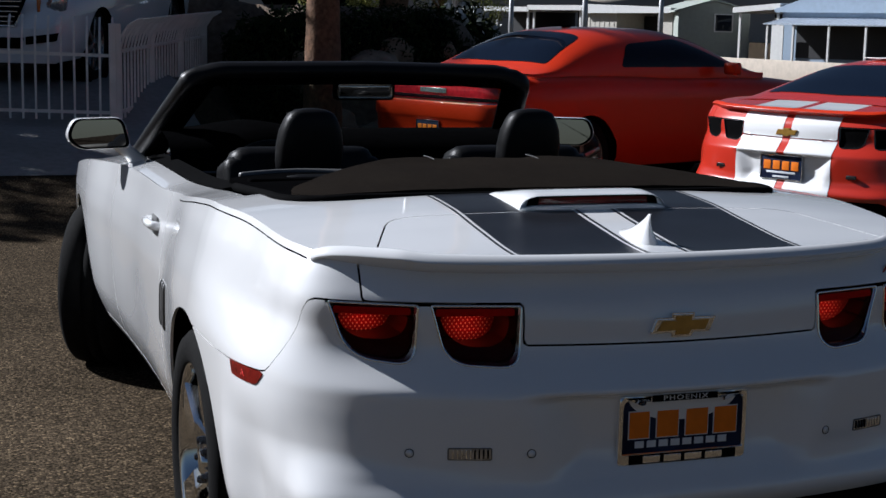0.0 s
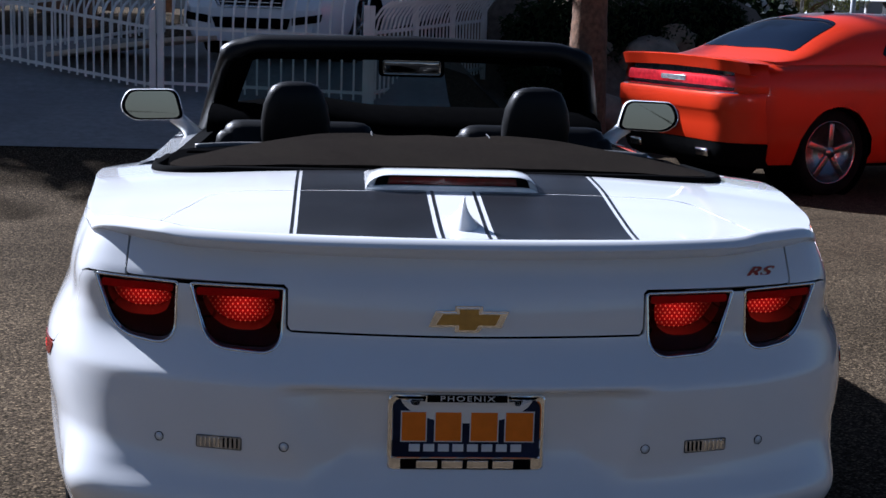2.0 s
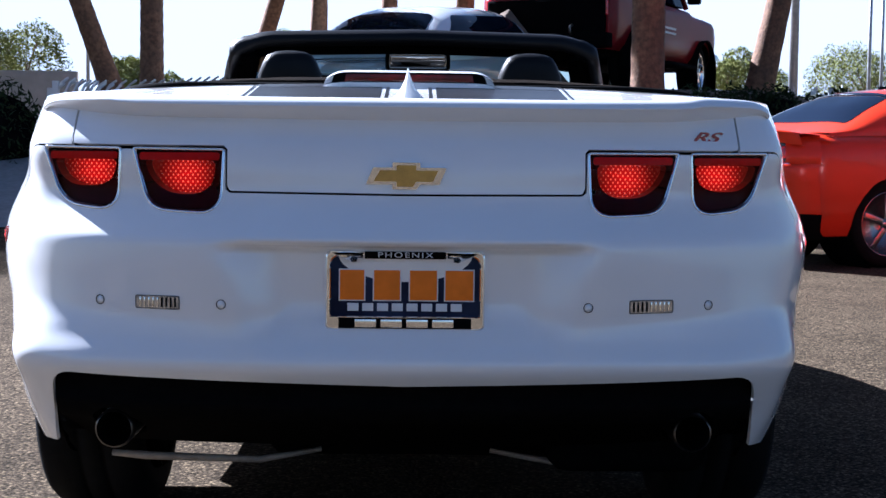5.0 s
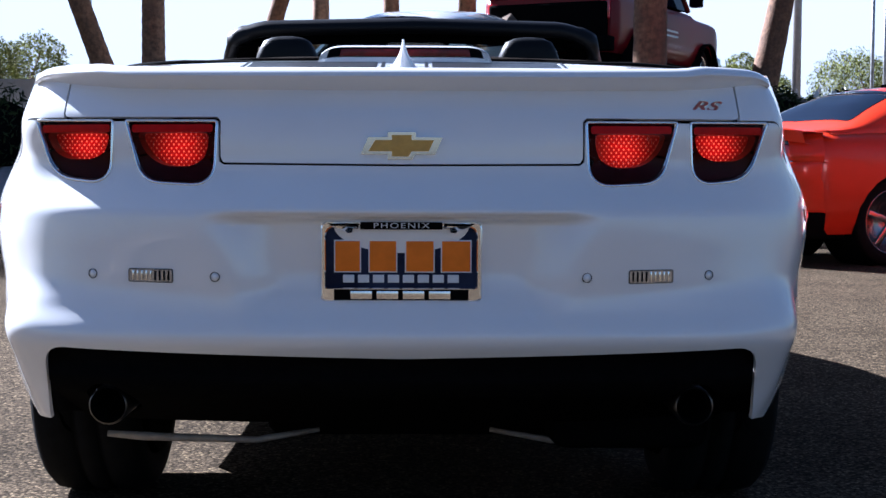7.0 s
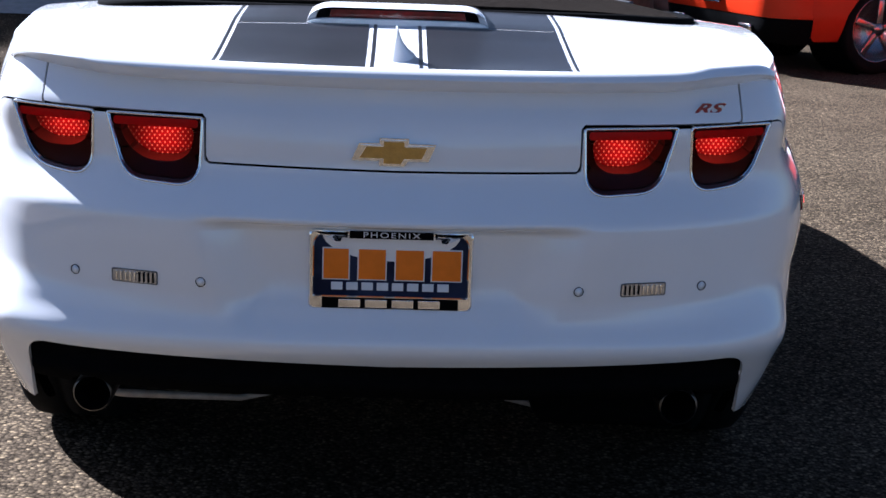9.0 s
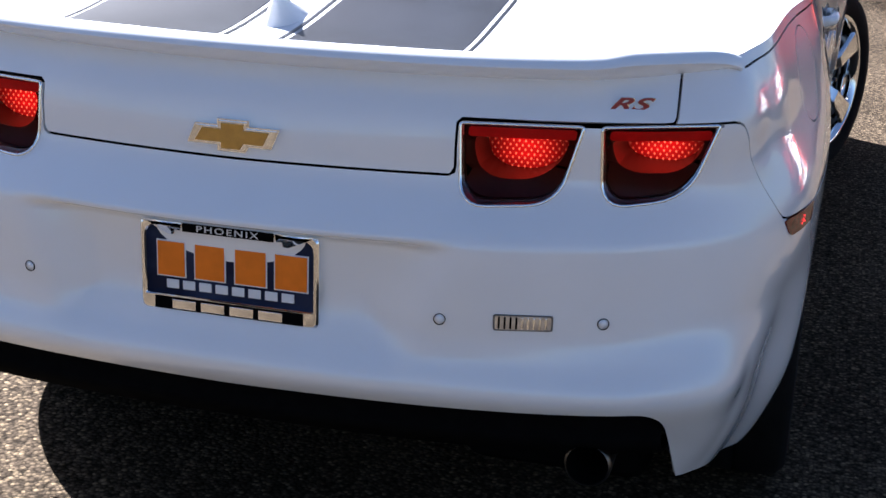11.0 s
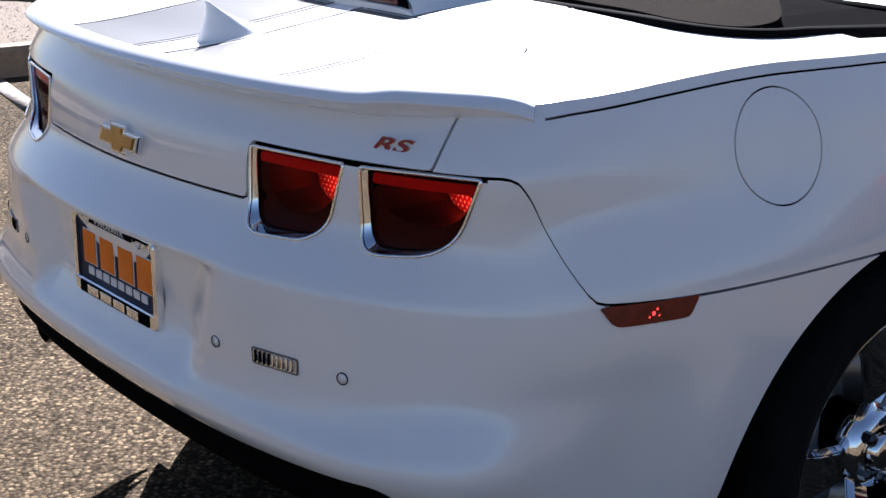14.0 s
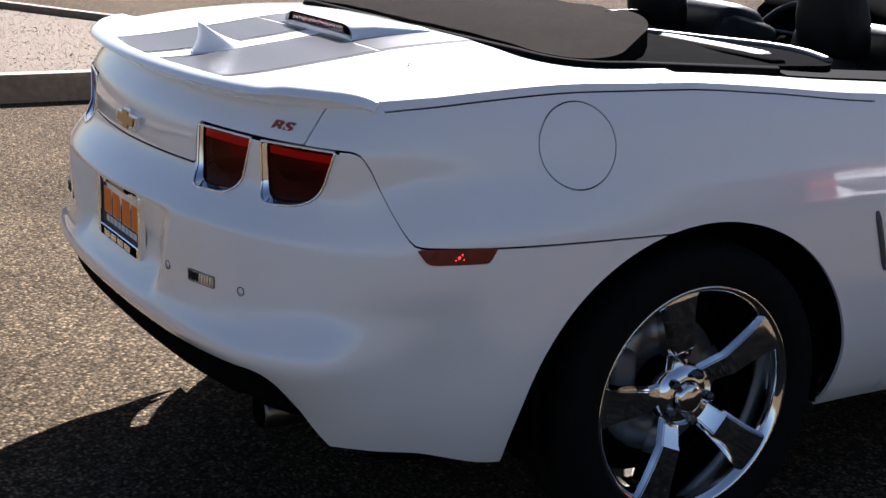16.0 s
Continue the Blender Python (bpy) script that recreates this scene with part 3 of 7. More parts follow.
def pony_body(car, paint, doors=True):
    """The painted panels of the tail, flanks and deck."""
    v, f = FLANK
    v, f = cut(v, f, f_arch_rear, f_arch_front, f_opening, lambda p: SILL(p[:, 1]) - p[:, 2])
    v, f = cut(v, f, f_lamps)
    bv, bf = cut(v, f, lambda p: f_below(p) + GAP, lambda p: GAP - f_decklid(p), lambda p: p[:, 1] - 1.06,
                 lambda p: np.where((ax(p) > 0.35) & (ax(p) < 0.77) & (p[:, 1] < 0.3), p[:, 2] - 0.9505, -1.0))
    panel("bumper_cover", recess(bv), bf, paint, car)
    dv, df = cut(v, f, lambda p: f_decklid(p) + GAP)
    panel("decklid_rear", dv, df, paint, car)
    for s in (1, -1):
        qv, qf = cut(v, f, lambda p: -s * p[:, 0], lambda p: np.minimum(GAP - f_below(p), 1.05 - p[:, 1]), lambda p: GAP - f_decklid(p),
                     lambda p: p[:, 1] - (1.70 + 0.1 * (0.7 - p[:, 2]) ** 2))
        low_v, low_f = cut(qv, qf, lambda p: np.where((p[:, 1] > 0.30) & (p[:, 1] < 1.55), p[:, 2] - (deck_z(0.87, p[:, 1]) - 0.016), -1.0),
                           lambda p: (0.089 - np.hypot(p[:, 1] - 0.704, p[:, 2] - 0.960)) if s > 0 else np.full(len(p), -1.0))
        panel("quarter_panel", low_v, low_f, paint, car)
        edge_v, edge_f = cut(qv, qf, lambda p: np.where((p[:, 1] > 0.30) & (p[:, 1] < 1.55), (deck_z(0.87, p[:, 1]) - 0.0125) - p[:, 2], 1.0))
        panel("shoulder_edge", edge_v, edge_f, paint, car)
        if s > 0:
            fv, ff = cut(qv, qf, lambda p: np.hypot(p[:, 1] - 0.704, p[:, 2] - 0.960) - 0.0862)
            panel("fuel_door", fv, ff, paint, car, "round flush white fuel flap")
        dv, df = cut(v, f, lambda p: -s * p[:, 0], lambda p: (1.705 + 0.1 * (0.7 - p[:, 2]) ** 2) - p[:, 1],
                     lambda p: p[:, 1] - 2.90, lambda p: 0.315 - p[:, 2])
        door = panel("door", dv, df, paint, car)
        sv, sf = cut(v, f, lambda p: -s * p[:, 0], lambda p: (1.705) - p[:, 1], lambda p: p[:, 1] - 3.46, lambda p: p[:, 2] - 0.310)
        panel("side_sill", sv, sf, paint, car)
        wv, wf = cut(v, f, lambda p: -s * p[:, 0], lambda p: 2.905 - p[:, 1], lambda p: np.where(p[:, 1] < 3.46, 0.315 - p[:, 2], -1))
        panel("front_fender", wv, wf, paint, car)
        if doors:
            y, z = 1.90, 0.895
            x = float(side_x(y, z)) * s
            part("door_handle", tube([(x - 0.006 * s, y - 0.085, z), (x + 0.022 * s, y - 0.07, z + 0.004), (x + 0.027 * s, y, z + 0.006),
                                      (x + 0.022 * s, y + 0.07, z + 0.004), (x - 0.006 * s, y + 0.085, z)], 0.014, 10), paint, door)
            part("handle_recess", box((0.006, 0.11, 0.05), (x + 0.001 * s, y, z), 0.002), GREY_TRIM, door)
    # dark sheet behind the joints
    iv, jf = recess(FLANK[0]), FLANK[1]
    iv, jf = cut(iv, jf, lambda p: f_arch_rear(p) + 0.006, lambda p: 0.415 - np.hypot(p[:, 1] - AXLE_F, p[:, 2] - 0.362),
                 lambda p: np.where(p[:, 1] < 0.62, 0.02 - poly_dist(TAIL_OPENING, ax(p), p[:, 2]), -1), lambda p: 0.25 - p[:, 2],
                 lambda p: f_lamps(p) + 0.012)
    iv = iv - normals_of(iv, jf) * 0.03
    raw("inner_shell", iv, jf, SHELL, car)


def deck_panels(car, paint, stripe, bands, pin, open_top=True):
    v, f = DECK
    rim = (lambda p: -poly_dist(COVER_EDGE, ax(p), p[:, 1])) if open_top else (lambda p: p[:, 1] - 5.0)
    v, f = cut(v, f, rim)
    lid = lambda p: poly_dist(DECKLID_TOP, ax(p), p[:, 1])
    panel("decklid", *cut(v, f, lambda p: lid(p) + GAP), paint, car)
    panel("deck_surround", *cut(v, f, lambda p: GAP - lid(p)), paint, car)
    for a, b in bands:
        for s in (1, -1):
            for test in ((lambda p: lid(p) + GAP + 0.002), (lambda p: GAP + 0.002 - lid(p))):
                panel("stripe", *cut(v, f, lambda p: a - s * p[:, 0], lambda p: s * p[:, 0] - b, test), stripe, car, depth=0.001, lift=0.0012)
    for a, b in pin:
        for s in (1, -1):
            panel("pinstripe", *cut(v, f, lambda p: a - s * p[:, 0], lambda p: s * p[:, 0] - b), stripe, car, depth=0.001, lift=0.0012)


def spoiler(car, paint):
    """A lip along the tail's edge, deepest in the middle and tapering to its tips."""
    xs = np.concatenate([np.linspace(-0.778, -0.6, 18), np.linspace(-0.58, 0.58, 41), np.linspace(0.6, 0.778, 18)])
    pts, faces = [], []
    k = 12
    for x in xs:
        a = abs(x)
        ov = float(overhang(x))
        z = float(deck_z(x, float(rear_y(x, 1.045)) - ov))
        y = float(rear_y(x, z)) - ov
        e = 0.004
        dx = (float(rear_y(a + e, z)) - float(rear_y(a - e, z))) / (2 * e)
        nx, ny = (dx * (1 if x > 0 else -1), -1.0)
        ln = math.hypot(nx, ny)
        nx, ny = nx / ln, ny / ln
        u = a / 0.778
        end = max(0.0, 1 - u ** 26)
        kick = 0.004 * min(max((a - 0.570) / 0.035, 0), 1) * end
        lip = (0.006 + 0.010 * min(u / 0.8, 1) ** 3) * end + 0.002 + kick
        low = -0.046 * (1 - 0.5 * u ** 2) * (0.25 + 0.75 * end)
        out = (0.014 + 0.004 * min(max((a - 0.60) / 0.15, 0), 1)) * end
        back = -(0.034 + 0.021 * min(u / 0.7, 1))
        prof = [(back, float(deck_z(x + nx * back, y + ny * back)) - z - 0.004), (back * 0.7, float(deck_z(x + nx * back * .7, y + ny * back * .7)) - z + 0.0005),
                (back * 0.35, lip * 0.55 + 0.005), (-0.014, lip + 0.001), (-0.008, lip + 0.001), (-0.003, lip - 0.002), (out, lip - 0.013),
                (out + 0.001, lip - 0.017), (out - 0.004, lip - 0.022), (out - 0.022 - ov * 0.7, low), (-0.03 - ov, low - 0.004), (-0.05 - ov, low)]
        for d, h in prof:
            pts.append((x + nx * d, y + ny * d, z + h))
    for i in range(len(xs) - 1):
        for j in range(k - 1):
            faces.append([i * k + j, (i + 1) * k + j, (i + 1) * k + j + 1, i * k + j + 1][::-1])
    faces += [list(range(k)), [(len(xs) - 1) * k + j for j in range(k)][::-1]]
    return raw("spoiler", pts, faces, paint, car, angle=50)


def filled(outline, height, step, name, material, parent, label="", depth=0.004, grow=0.0):
    """A sheet over an outline in x and z, laid on height(x, z)."""
    o = np.array(outline)
    x0, z0 = o.min(0) - 0.006
    x1, z1 = o.max(0) + 0.006
    nx, nz = int((x1 - x0) / step) + 2, int((z1 - z0) / step) + 2
    gx, gz = np.meshgrid(np.linspace(x0, x1, nx), np.linspace(z0, z1, nz), indexing="ij")
    v = np.stack([gx, height(gx, gz), gz], -1).reshape(-1, 3)
    f = [[i * nz + j, (i + 1) * nz + j, (i + 1) * nz + j + 1, i * nz + j + 1] for i in range(nx - 1) for j in range(nz - 1)]
    v, f = clip(v, f, lambda p: poly_dist(outline, p[:, 0], p[:, 2]) - grow)
    return panel(name, v, f, material, parent, label, depth)


def inset(outline, d, drop=0.0):
    o = np.array(outline)
    c = o.mean(0)
    w = (o.max(0) - o.min(0)) / 2
    return [tuple(c + (p - c) * (1 - d / w) + np.array((0, drop))) for p in o]


def tail_lamps(car, dark=False):
    """Two lamps a side: a clear red lens over a deep housing with a half-moon well, whose floor is a lit honeycomb."""
    for base in (INNER_LAMP, OUTER_LAMP):
        far = max(a for a, b in base)
        for s in (1, -1):
            o = [(s * a, b) for a, b in base]
            flat = lambda x, z: rear_y(x, z) * 0.55 + rear_y(x, np.full_like(x, 0.935)) * 0.37 + float(rear_y(far, 0.935)) * 0.08 + 0.004
            ring = [(a, float(rear_y(a, b)) - 0.001, b) for a, b in o]
            lens_edge = inset(o, 0.004, 0.001)
            n = len(o)
            front = [(a, float(flat(np.array(a), np.array(b))) + 0.004, b) for a, b in lens_edge]
            deepest = max(p[1] for p in front) + 0.062
            back = [(a, deepest, b) for a, b in inset(o, 0.010, 0.001)]
            lamp = raw("tail_lamp", front + back, [[i, (i + 1) % n, n + (i + 1) % n, n + i] for i in range(n)] + [[n + i for i in range(n)]], BLACK if dark else DARK_RED, car,
                       "lit red tail lamp in a chrome bezel", angle=40)
            part("bezel", tube(ring, 0.0030, 8, closed=True), GLOSS_BLACK if dark else CHROME, lamp, "thin chrome rim")
            deep = [(a, float(rear_y(a, b)) + 0.001, b) for a, b in o]
            inner = [(a, max(float(flat(np.array(a), np.array(b))) + 0.001, d[1] + 0.001), b) for (a, b), d in zip(lens_edge, deep)]
            raw("reveal", deep + inner, [[i, (i + 1) % n, n + (i + 1) % n, n + i] for i in range(n)], GLOSS_BLACK if dark else CHROME, lamp)
            if dark:
                filled(inset(o, 0.003, 0.001), lambda x, z: flat(x, z) + 0.002, 0.01, "lens", BLACK, lamp, "dark lens", 0.003)
                continue
            pane = filled(inset(o, 0.003, 0.001), lambda x, z: flat(x, z) + 0.001, 0.012, "lens", RED_GLASS, lamp, "clear red lens", 0.002)
            pane.visible_shadow = False
            x0, x1 = min(a for a, b in base), max(a for a, b in base)
            z0, z1 = min(b for a, b in base), max(b for a, b in base)
            outer = base is OUTER_LAMP
            cut_in = ((0.08, 0.80, 0.012), (0.885, 0.80, 0.012), (0.86, 0.62, 0.02), (0.70, 0.36, 0.03), (0.22, 0.36, 0.03), (0.07, 0.58, 0.03)) if outer else \
                     ((0.11, 0.82, 0.012), (0.89, 0.82, 0.012), (0.845, 0.58, 0.02), (0.66, 0.28, 0.035), (0.22, 0.28, 0.03), (0.09, 0.56, 0.03))
            moon = fillet([(s * (x0 + (x1 - x0) * u), z0 + (z1 - z0) * v, r) for u, v, r in cut_in], 6)
            mask = inset(o, 0.006, 0.001)
            k = len(moon)
            # well: its mouth just behind the lens, its floor deep in the housing
            mouth = [(a, float(flat(np.array(a), np.array(b))) + 0.012, b) for a, b in moon]
            c = np.mean(moon, 0)
            floor = [(c[0] + (a - c[0]) * 0.98, deepest - 0.003, c[1] + (b - c[1]) * 0.98) for a, b in moon]
            raw("well", mouth + floor, [[i, (i + 1) % k, k + (i + 1) % k, k + i] for i in range(k)], WELL_RED, lamp, "glossy red reflector wall")
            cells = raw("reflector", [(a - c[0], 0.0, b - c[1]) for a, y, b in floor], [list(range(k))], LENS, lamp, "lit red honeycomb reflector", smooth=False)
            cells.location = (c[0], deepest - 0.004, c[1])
            plate_v, plate_f = [], []
            for i, (a, b) in enumerate(moon):
                d = np.array((a, b)) - c
                reach = min(q for q in np.linspace(1.0, 3.0, 81) if poly_dist(mask, np.array([c[0] + d[0] * q]), np.array([c[1] + d[1] * q]))[0] > 0 or q == 3.0)
                e = c + d * reach
                plate_v += [mouth[i], (float(e[0]), float(flat(np.array(e[0]), np.array(e[1]))) + 0.008, float(e[1]))]
            plate_f = [[2 * i, 2 * ((i + 1) % k), 2 * ((i + 1) % k) + 1, 2 * i + 1] for i in range(k)]
            raw("mask", plate_v, plate_f, DARK_RED, lamp, "dark red surround of the reflector")
            xa, xb = min(p[0] for p in o) + 0.010, max(p[0] for p in o) - 0.010
            filled(fillet([(xa, 0.9285, 0.002), (xb, 0.9295, 0.002), (xb, 0.945, 0.002), (xa, 0.944, 0.002)], 2), lambda x, z: flat(x, z) + 0.0035, 0.01,
                   "top_band", RED_BAND, lamp, "plain red band along the lens", 0.002)


# ---- wheels ----
def wheel(car, x, y, steer=0.0, label="chrome five-spoke wheel with a black tyre"):
    s = 1 if x > 0 else -1
    hub = thing("wheel", label, "wheel", None)
    del hub["category"]
    hub.parent = car
    hub.matrix_basis = Matrix.Translation((x, y, HUB_Z)) @ Matrix.Rotation(radians(steer), 4, "Z") @ Matrix.Diagonal((s, 1, 1, 1))
    r = HUB_Z
    tyre = [(-0.222, 0.268), (-0.229, 0.30), (-0.226, 0.335), (-0.210, r - 0.006), (-0.19, r), (-0.14, r), (-0.138, r - 0.007), (-0.128, r - 0.007), (-0.126, r),
            (-0.082, r), (-0.080, r - 0.007), (-0.070, r - 0.007), (-0.068, r), (-0.02, r), (0.012, r - 0.006), (0.030, 0.338), (0.034, 0.305), (0.026, 0.272),
            (0.014, 0.264)]
    part("tyre", lathe(tyre, 72), RUBBER, hub, "black low-profile tyre")
    rim = [(0.016, 0.267), (0.020, 0.270), (0.022, 0.266), (0.018, 0.258), (0.004, 0.250), (-0.03, 0.243), (-0.10, 0.238), (-0.20, 0.245), (-0.235, 0.262)]
    part("rim", lathe(rim, 72), CHROME, hub, "polished chrome rim")
    part("brake_disc", lathe([(-0.115, 0.07), (-0.115, 0.165), (-0.135, 0.165), (-0.135, 0.07)], 40, closed=True), DISC, hub)
    part("caliper", box((0.09, 0.07, 0.16), (-0.10, -0.145, 0.03), 0.02), GREY_TRIM, hub)
    part("backing", lathe([(-0.17, 0.0), (-0.17, 0.236)], 40), SHELL, hub)
    for k in range(5):
        a = radians(104 + 72 * k)
        # each spoke: a broad flat face that widens into the rim, steep bright flanks, and a facet that dips to the hub
        prof = ((0.040, 0.016, -0.034, -0.070), (0.068, 0.021, -0.026, -0.070), (0.112, 0.025, -0.004, -0.070), (0.122, 0.0265, 0.004, -0.070), (0.165, 0.031, 0.008, -0.065),
                (0.205, 0.036, 0.011, -0.06), (0.240, 0.043, 0.014, -0.05), (0.258, 0.052, 0.016, -0.03), (0.266, 0.060, 0.016, -0.01))
        bm = bmesh.new()
        rings = []
        for rad, w, h0, h1 in prof:
            sec = [(h0 - 0.012, -w - 0.009), (h0, -w), (h0, w), (h0 - 0.012, w + 0.009), (h1, w * 0.62), (h1, -w * 0.62)]
            rings.append([bm.verts.new((h, rad * math.cos(a) - t * math.sin(a), rad * math.sin(a) + t * math.cos(a))) for h, t in sec])
        for r0, r1 in zip(rings, rings[1:]):
            for i in range(6):
                bm.faces.new((r0[i], r1[i], r1[(i + 1) % 6], r0[(i + 1) % 6]))
        bm.faces.new(rings[0])
        bm.faces.new(rings[-1][::-1])
        bmesh.ops.recalc_face_normals(bm, faces=bm.faces)
        bmesh.ops.bevel(bm, geom=[e for e in bm.edges if len(e.link_faces) == 2 and e.calc_face_angle() > 0.5 and abs(e.verts[0].co.yz.length - e.verts[1].co.yz.length) > 0.008],
                        offset=0.0022, segments=2, affect="EDGES")
        part("spoke", bm, CHROME, hub, angle=24)
        b = a + radians(36)
        part("lug_nut", lathe([(-0.02, 0.0115), (0.004, 0.0115), (0.010, 0.007), (0.011, 0.0)], 6, at=(0, 0.057 * math.cos(b), 0.057 * math.sin(b))),
             GLOSS_BLACK, hub, "black wheel nut", smooth=False)
    part("hub_ring", lathe([(-0.055, 0.075), (-0.014, 0.070), (-0.012, 0.040)], 30), CHROME, hub)
    part("centre_cap", lathe([(-0.012, 0.036), (0.004, 0.034), (0.008, 0.026), (0.009, 0.0)], 24), CHROME, hub)
    return hub


# ---- the white convertible ----
car = thing("convertible_car", "white convertible with black deck stripes and a folded soft top", "car")
pony_body(car, WHITE)
BANDS, PIN = [(0.0615, 0.346)], [(0.0445, 0.0515), (0.3545, 0.3605)]
deck_panels(car, WHITE, STRIPE, BANDS, PIN)
spoiler(car, WHITE)
tail_lamps(car)
for s in (1, -1):
    v, f = strip_grid(s, 1.0, 2.95, 0.71)
    v, f = cut(v, f, lambda p: np.where(p[:, 1] < 1.03, -poly_dist(COVER_EDGE, ax(p), p[:, 1]), -1.0))
    panel("belt_strip", *cut(v, f, lambda p: 0.775 - ax(p)), WHITE, car)
    panel("belt_trim", *cut(v, f, lambda p: ax(p) - 0.772, lambda p: 1.35 - p[:, 1]), BLACK, car, "black belt moulding", lift=0.004, depth=0.03)
    wheel(car, s * TRACK, AXLE_R)
    wheel(car, s * (TRACK + 0.035), AXLE_F, -22)

# front end, simply closed
hood_pts, hood_faces = [], []
for i in range(26):
    y = 2.95 + (4.8 - 2.95) * i / 25
    for j in range(25):
        u = j / 12 - 1
        top = float(deck_z(0.87, y))
        xo = float(w_of(top) * waist_of(y))
        x = u * xo
        hood_pts.append((x, y, float(deck_z(x, y)) - 0.0 if abs(u) < 1 else top))
for i in range(25):
    for j in range(24):
        hood_faces.append([i * 25 + j, i * 25 + j + 1, (i + 1) * 25 + j + 1, (i + 1) * 25 + j])
panel("hood", hood_pts, hood_faces, WHITE, car)
nose_v, nose_f = [], []
for j in range(25):
    u = j / 12 - 1
    for k in range(12):
        z = 0.24 + (0.735 - 0.24) * k / 11
        nose_v.append((u * float(w_of(z) * waist_of(4.8)), 4.8 + 0.06 * (1 - u * u), z))
for j in range(24):
    for k in range(11):
        nose_f.append([j * 12 + k, j * 12 + k + 1, (j + 1) * 12 + k + 1, (j + 1) * 12 + k])
panel("front_bumper", nose_v, nose_f, WHITE, car)

# tail valance, exhausts and underside
val_v, val_f = [], []
for i in range(61):
    x = -0.80 + 1.6 * i / 60
    for k in range(16):
        z = 0.30 + (0.50 - 0.30) * k / 15
        step = 0.012 * (1 if 0.42 < z < 0.46 else 0)
        val_v.append((x, float(rear_y(min(abs(x), 0.86), 0.5)) + 0.035 - step + 0.16 * (0.5 - z) + 2.6 * max(0.0, 0.41 - z), z))
for i in range(60):
    for k in range(15):
        val_f.append([i * 16 + k, (i + 1) * 16 + k, (i + 1) * 16 + k + 1, i * 16 + k + 1])
vv, vf = cut(val_v, val_f, lambda p: poly_dist(TAIL_OPENING, ax(p), p[:, 2]) - 0.03, lambda p: poly_dist([(-0.2, 0.7), (0.712, 0.7), (0.716, 0.40), (0.70, 0.20), (-0.2, 0.20)], ax(p), p[:, 2]), lambda p: 0.052 - np.hypot(ax(p) - 0.597, p[:, 2] - 0.375))
panel("tail_valance", vv, vf, BLACK, car, "matt black lower tail panel")
for s in (1, -1):
    pipe = part("exhaust_pipe", lathe([(0.10, 0.036), (0.102, 0.039), (0.108, 0.0405), (0.30, 0.040), (0.42, 0.032), (0.9, 0.03), (0.9, 0.0)], 32, "Y", at=(s * 0.597, 0.022, 0.375)),
                STEEL, car, "round steel exhaust tip")
    part("pipe_bore", lathe([(0.10, 0.036), (0.26, 0.034), (0.27, 0.0)], 32, "Y", at=(s * 0.597, 0.022, 0.375)), SHELL, pipe)
    part("muffler", box((0.36, 0.46, 0.17), (s * 0.50, 0.58, 0.395 if s < 0 else 0.32), 0.05, 3), BLACK, car)
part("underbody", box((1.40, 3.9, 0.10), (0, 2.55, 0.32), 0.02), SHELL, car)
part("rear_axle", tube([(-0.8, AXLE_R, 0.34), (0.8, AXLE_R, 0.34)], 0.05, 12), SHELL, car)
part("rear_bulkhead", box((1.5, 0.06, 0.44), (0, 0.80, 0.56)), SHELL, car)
for s in (1, -1):
    part("hanger_bar", tube([(s * 0.68, 0.50, 0.246), (s * 0.60, 0.50, 0.240), (s * 0.48, 0.51, 0.234), (s * 0.34, 0.52, 0.228), (s * 0.2, 0.56, 0.245)], [0.007, 0.010, 0.009, 0.008, 0.006], 8), AXLE_STEEL, car, "steel bar below the tail, sunlit tan put into its colour")
# unseen black block added to darken the middle of the underside
part("underside_filler", box((0.78, 0.55, 0.22), (0.06, 0.86, 0.33), 0.05, 3), BLACK, car)
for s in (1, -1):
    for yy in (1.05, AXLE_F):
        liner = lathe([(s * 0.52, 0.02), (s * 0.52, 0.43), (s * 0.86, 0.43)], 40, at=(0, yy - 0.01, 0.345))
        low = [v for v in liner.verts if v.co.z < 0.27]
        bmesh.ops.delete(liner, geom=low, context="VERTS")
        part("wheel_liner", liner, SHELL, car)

# plate and frame
plate = thing("number_plate", "navy dealer plate with orange lettering bars in a chrome frame", "plate")
del plate["category"]
plate.parent = car
PY = 0.016
part("plate_sheet", box((0.295, 0.004, 0.150), (0, PY + 0.006, 0.677), 0.001), PLATE_NAVY, plate)
rim_o = fillet([(-0.157, 0.599, 0.012), (0.157, 0.599, 0.012), (0.157, 0.755, 0.012), (-0.157, 0.755, 0.012)], 4)
rim_i = fillet([(-0.147, 0.626, 0.004), (0.147, 0.626, 0.004), (0.147, 0.745, 0.02), (-0.147, 0.745, 0.02)], 4)
bm = bmesh.new()
rings = [[bm.verts.new((a, yy, b)) for a, b in o] for o, yy in ((rim_o, PY + 0.010), (rim_o, PY - 0.003), (inset(rim_o, 0.003), PY - 0.006),
                                                               (inset(rim_i, -0.002), PY - 0.006), (rim_i, PY - 0.003), (rim_i, PY + 0.006))]
nn = len(rim_o)
for r0, r1 in zip(rings, rings[1:]):
    for i in range(nn):
        bm.faces.new((r0[i], r0[(i + 1) % nn], r1[(i + 1) % nn], r1[i]))
bmesh.ops.recalc_face_normals(bm, faces=bm.faces)
part("plate_frame", bm, CHROME, plate, "chrome plate frame", angle=30)
part("frame_band", box((0.262, 0.003, 0.021), (0, PY - 0.0065, 0.6125), 0.0005), BLACK, plate)
part("frame_band", box((0.160, 0.003, 0.0145), (0, PY - 0.0065, 0.7475), 0.0005), BLACK, plate)
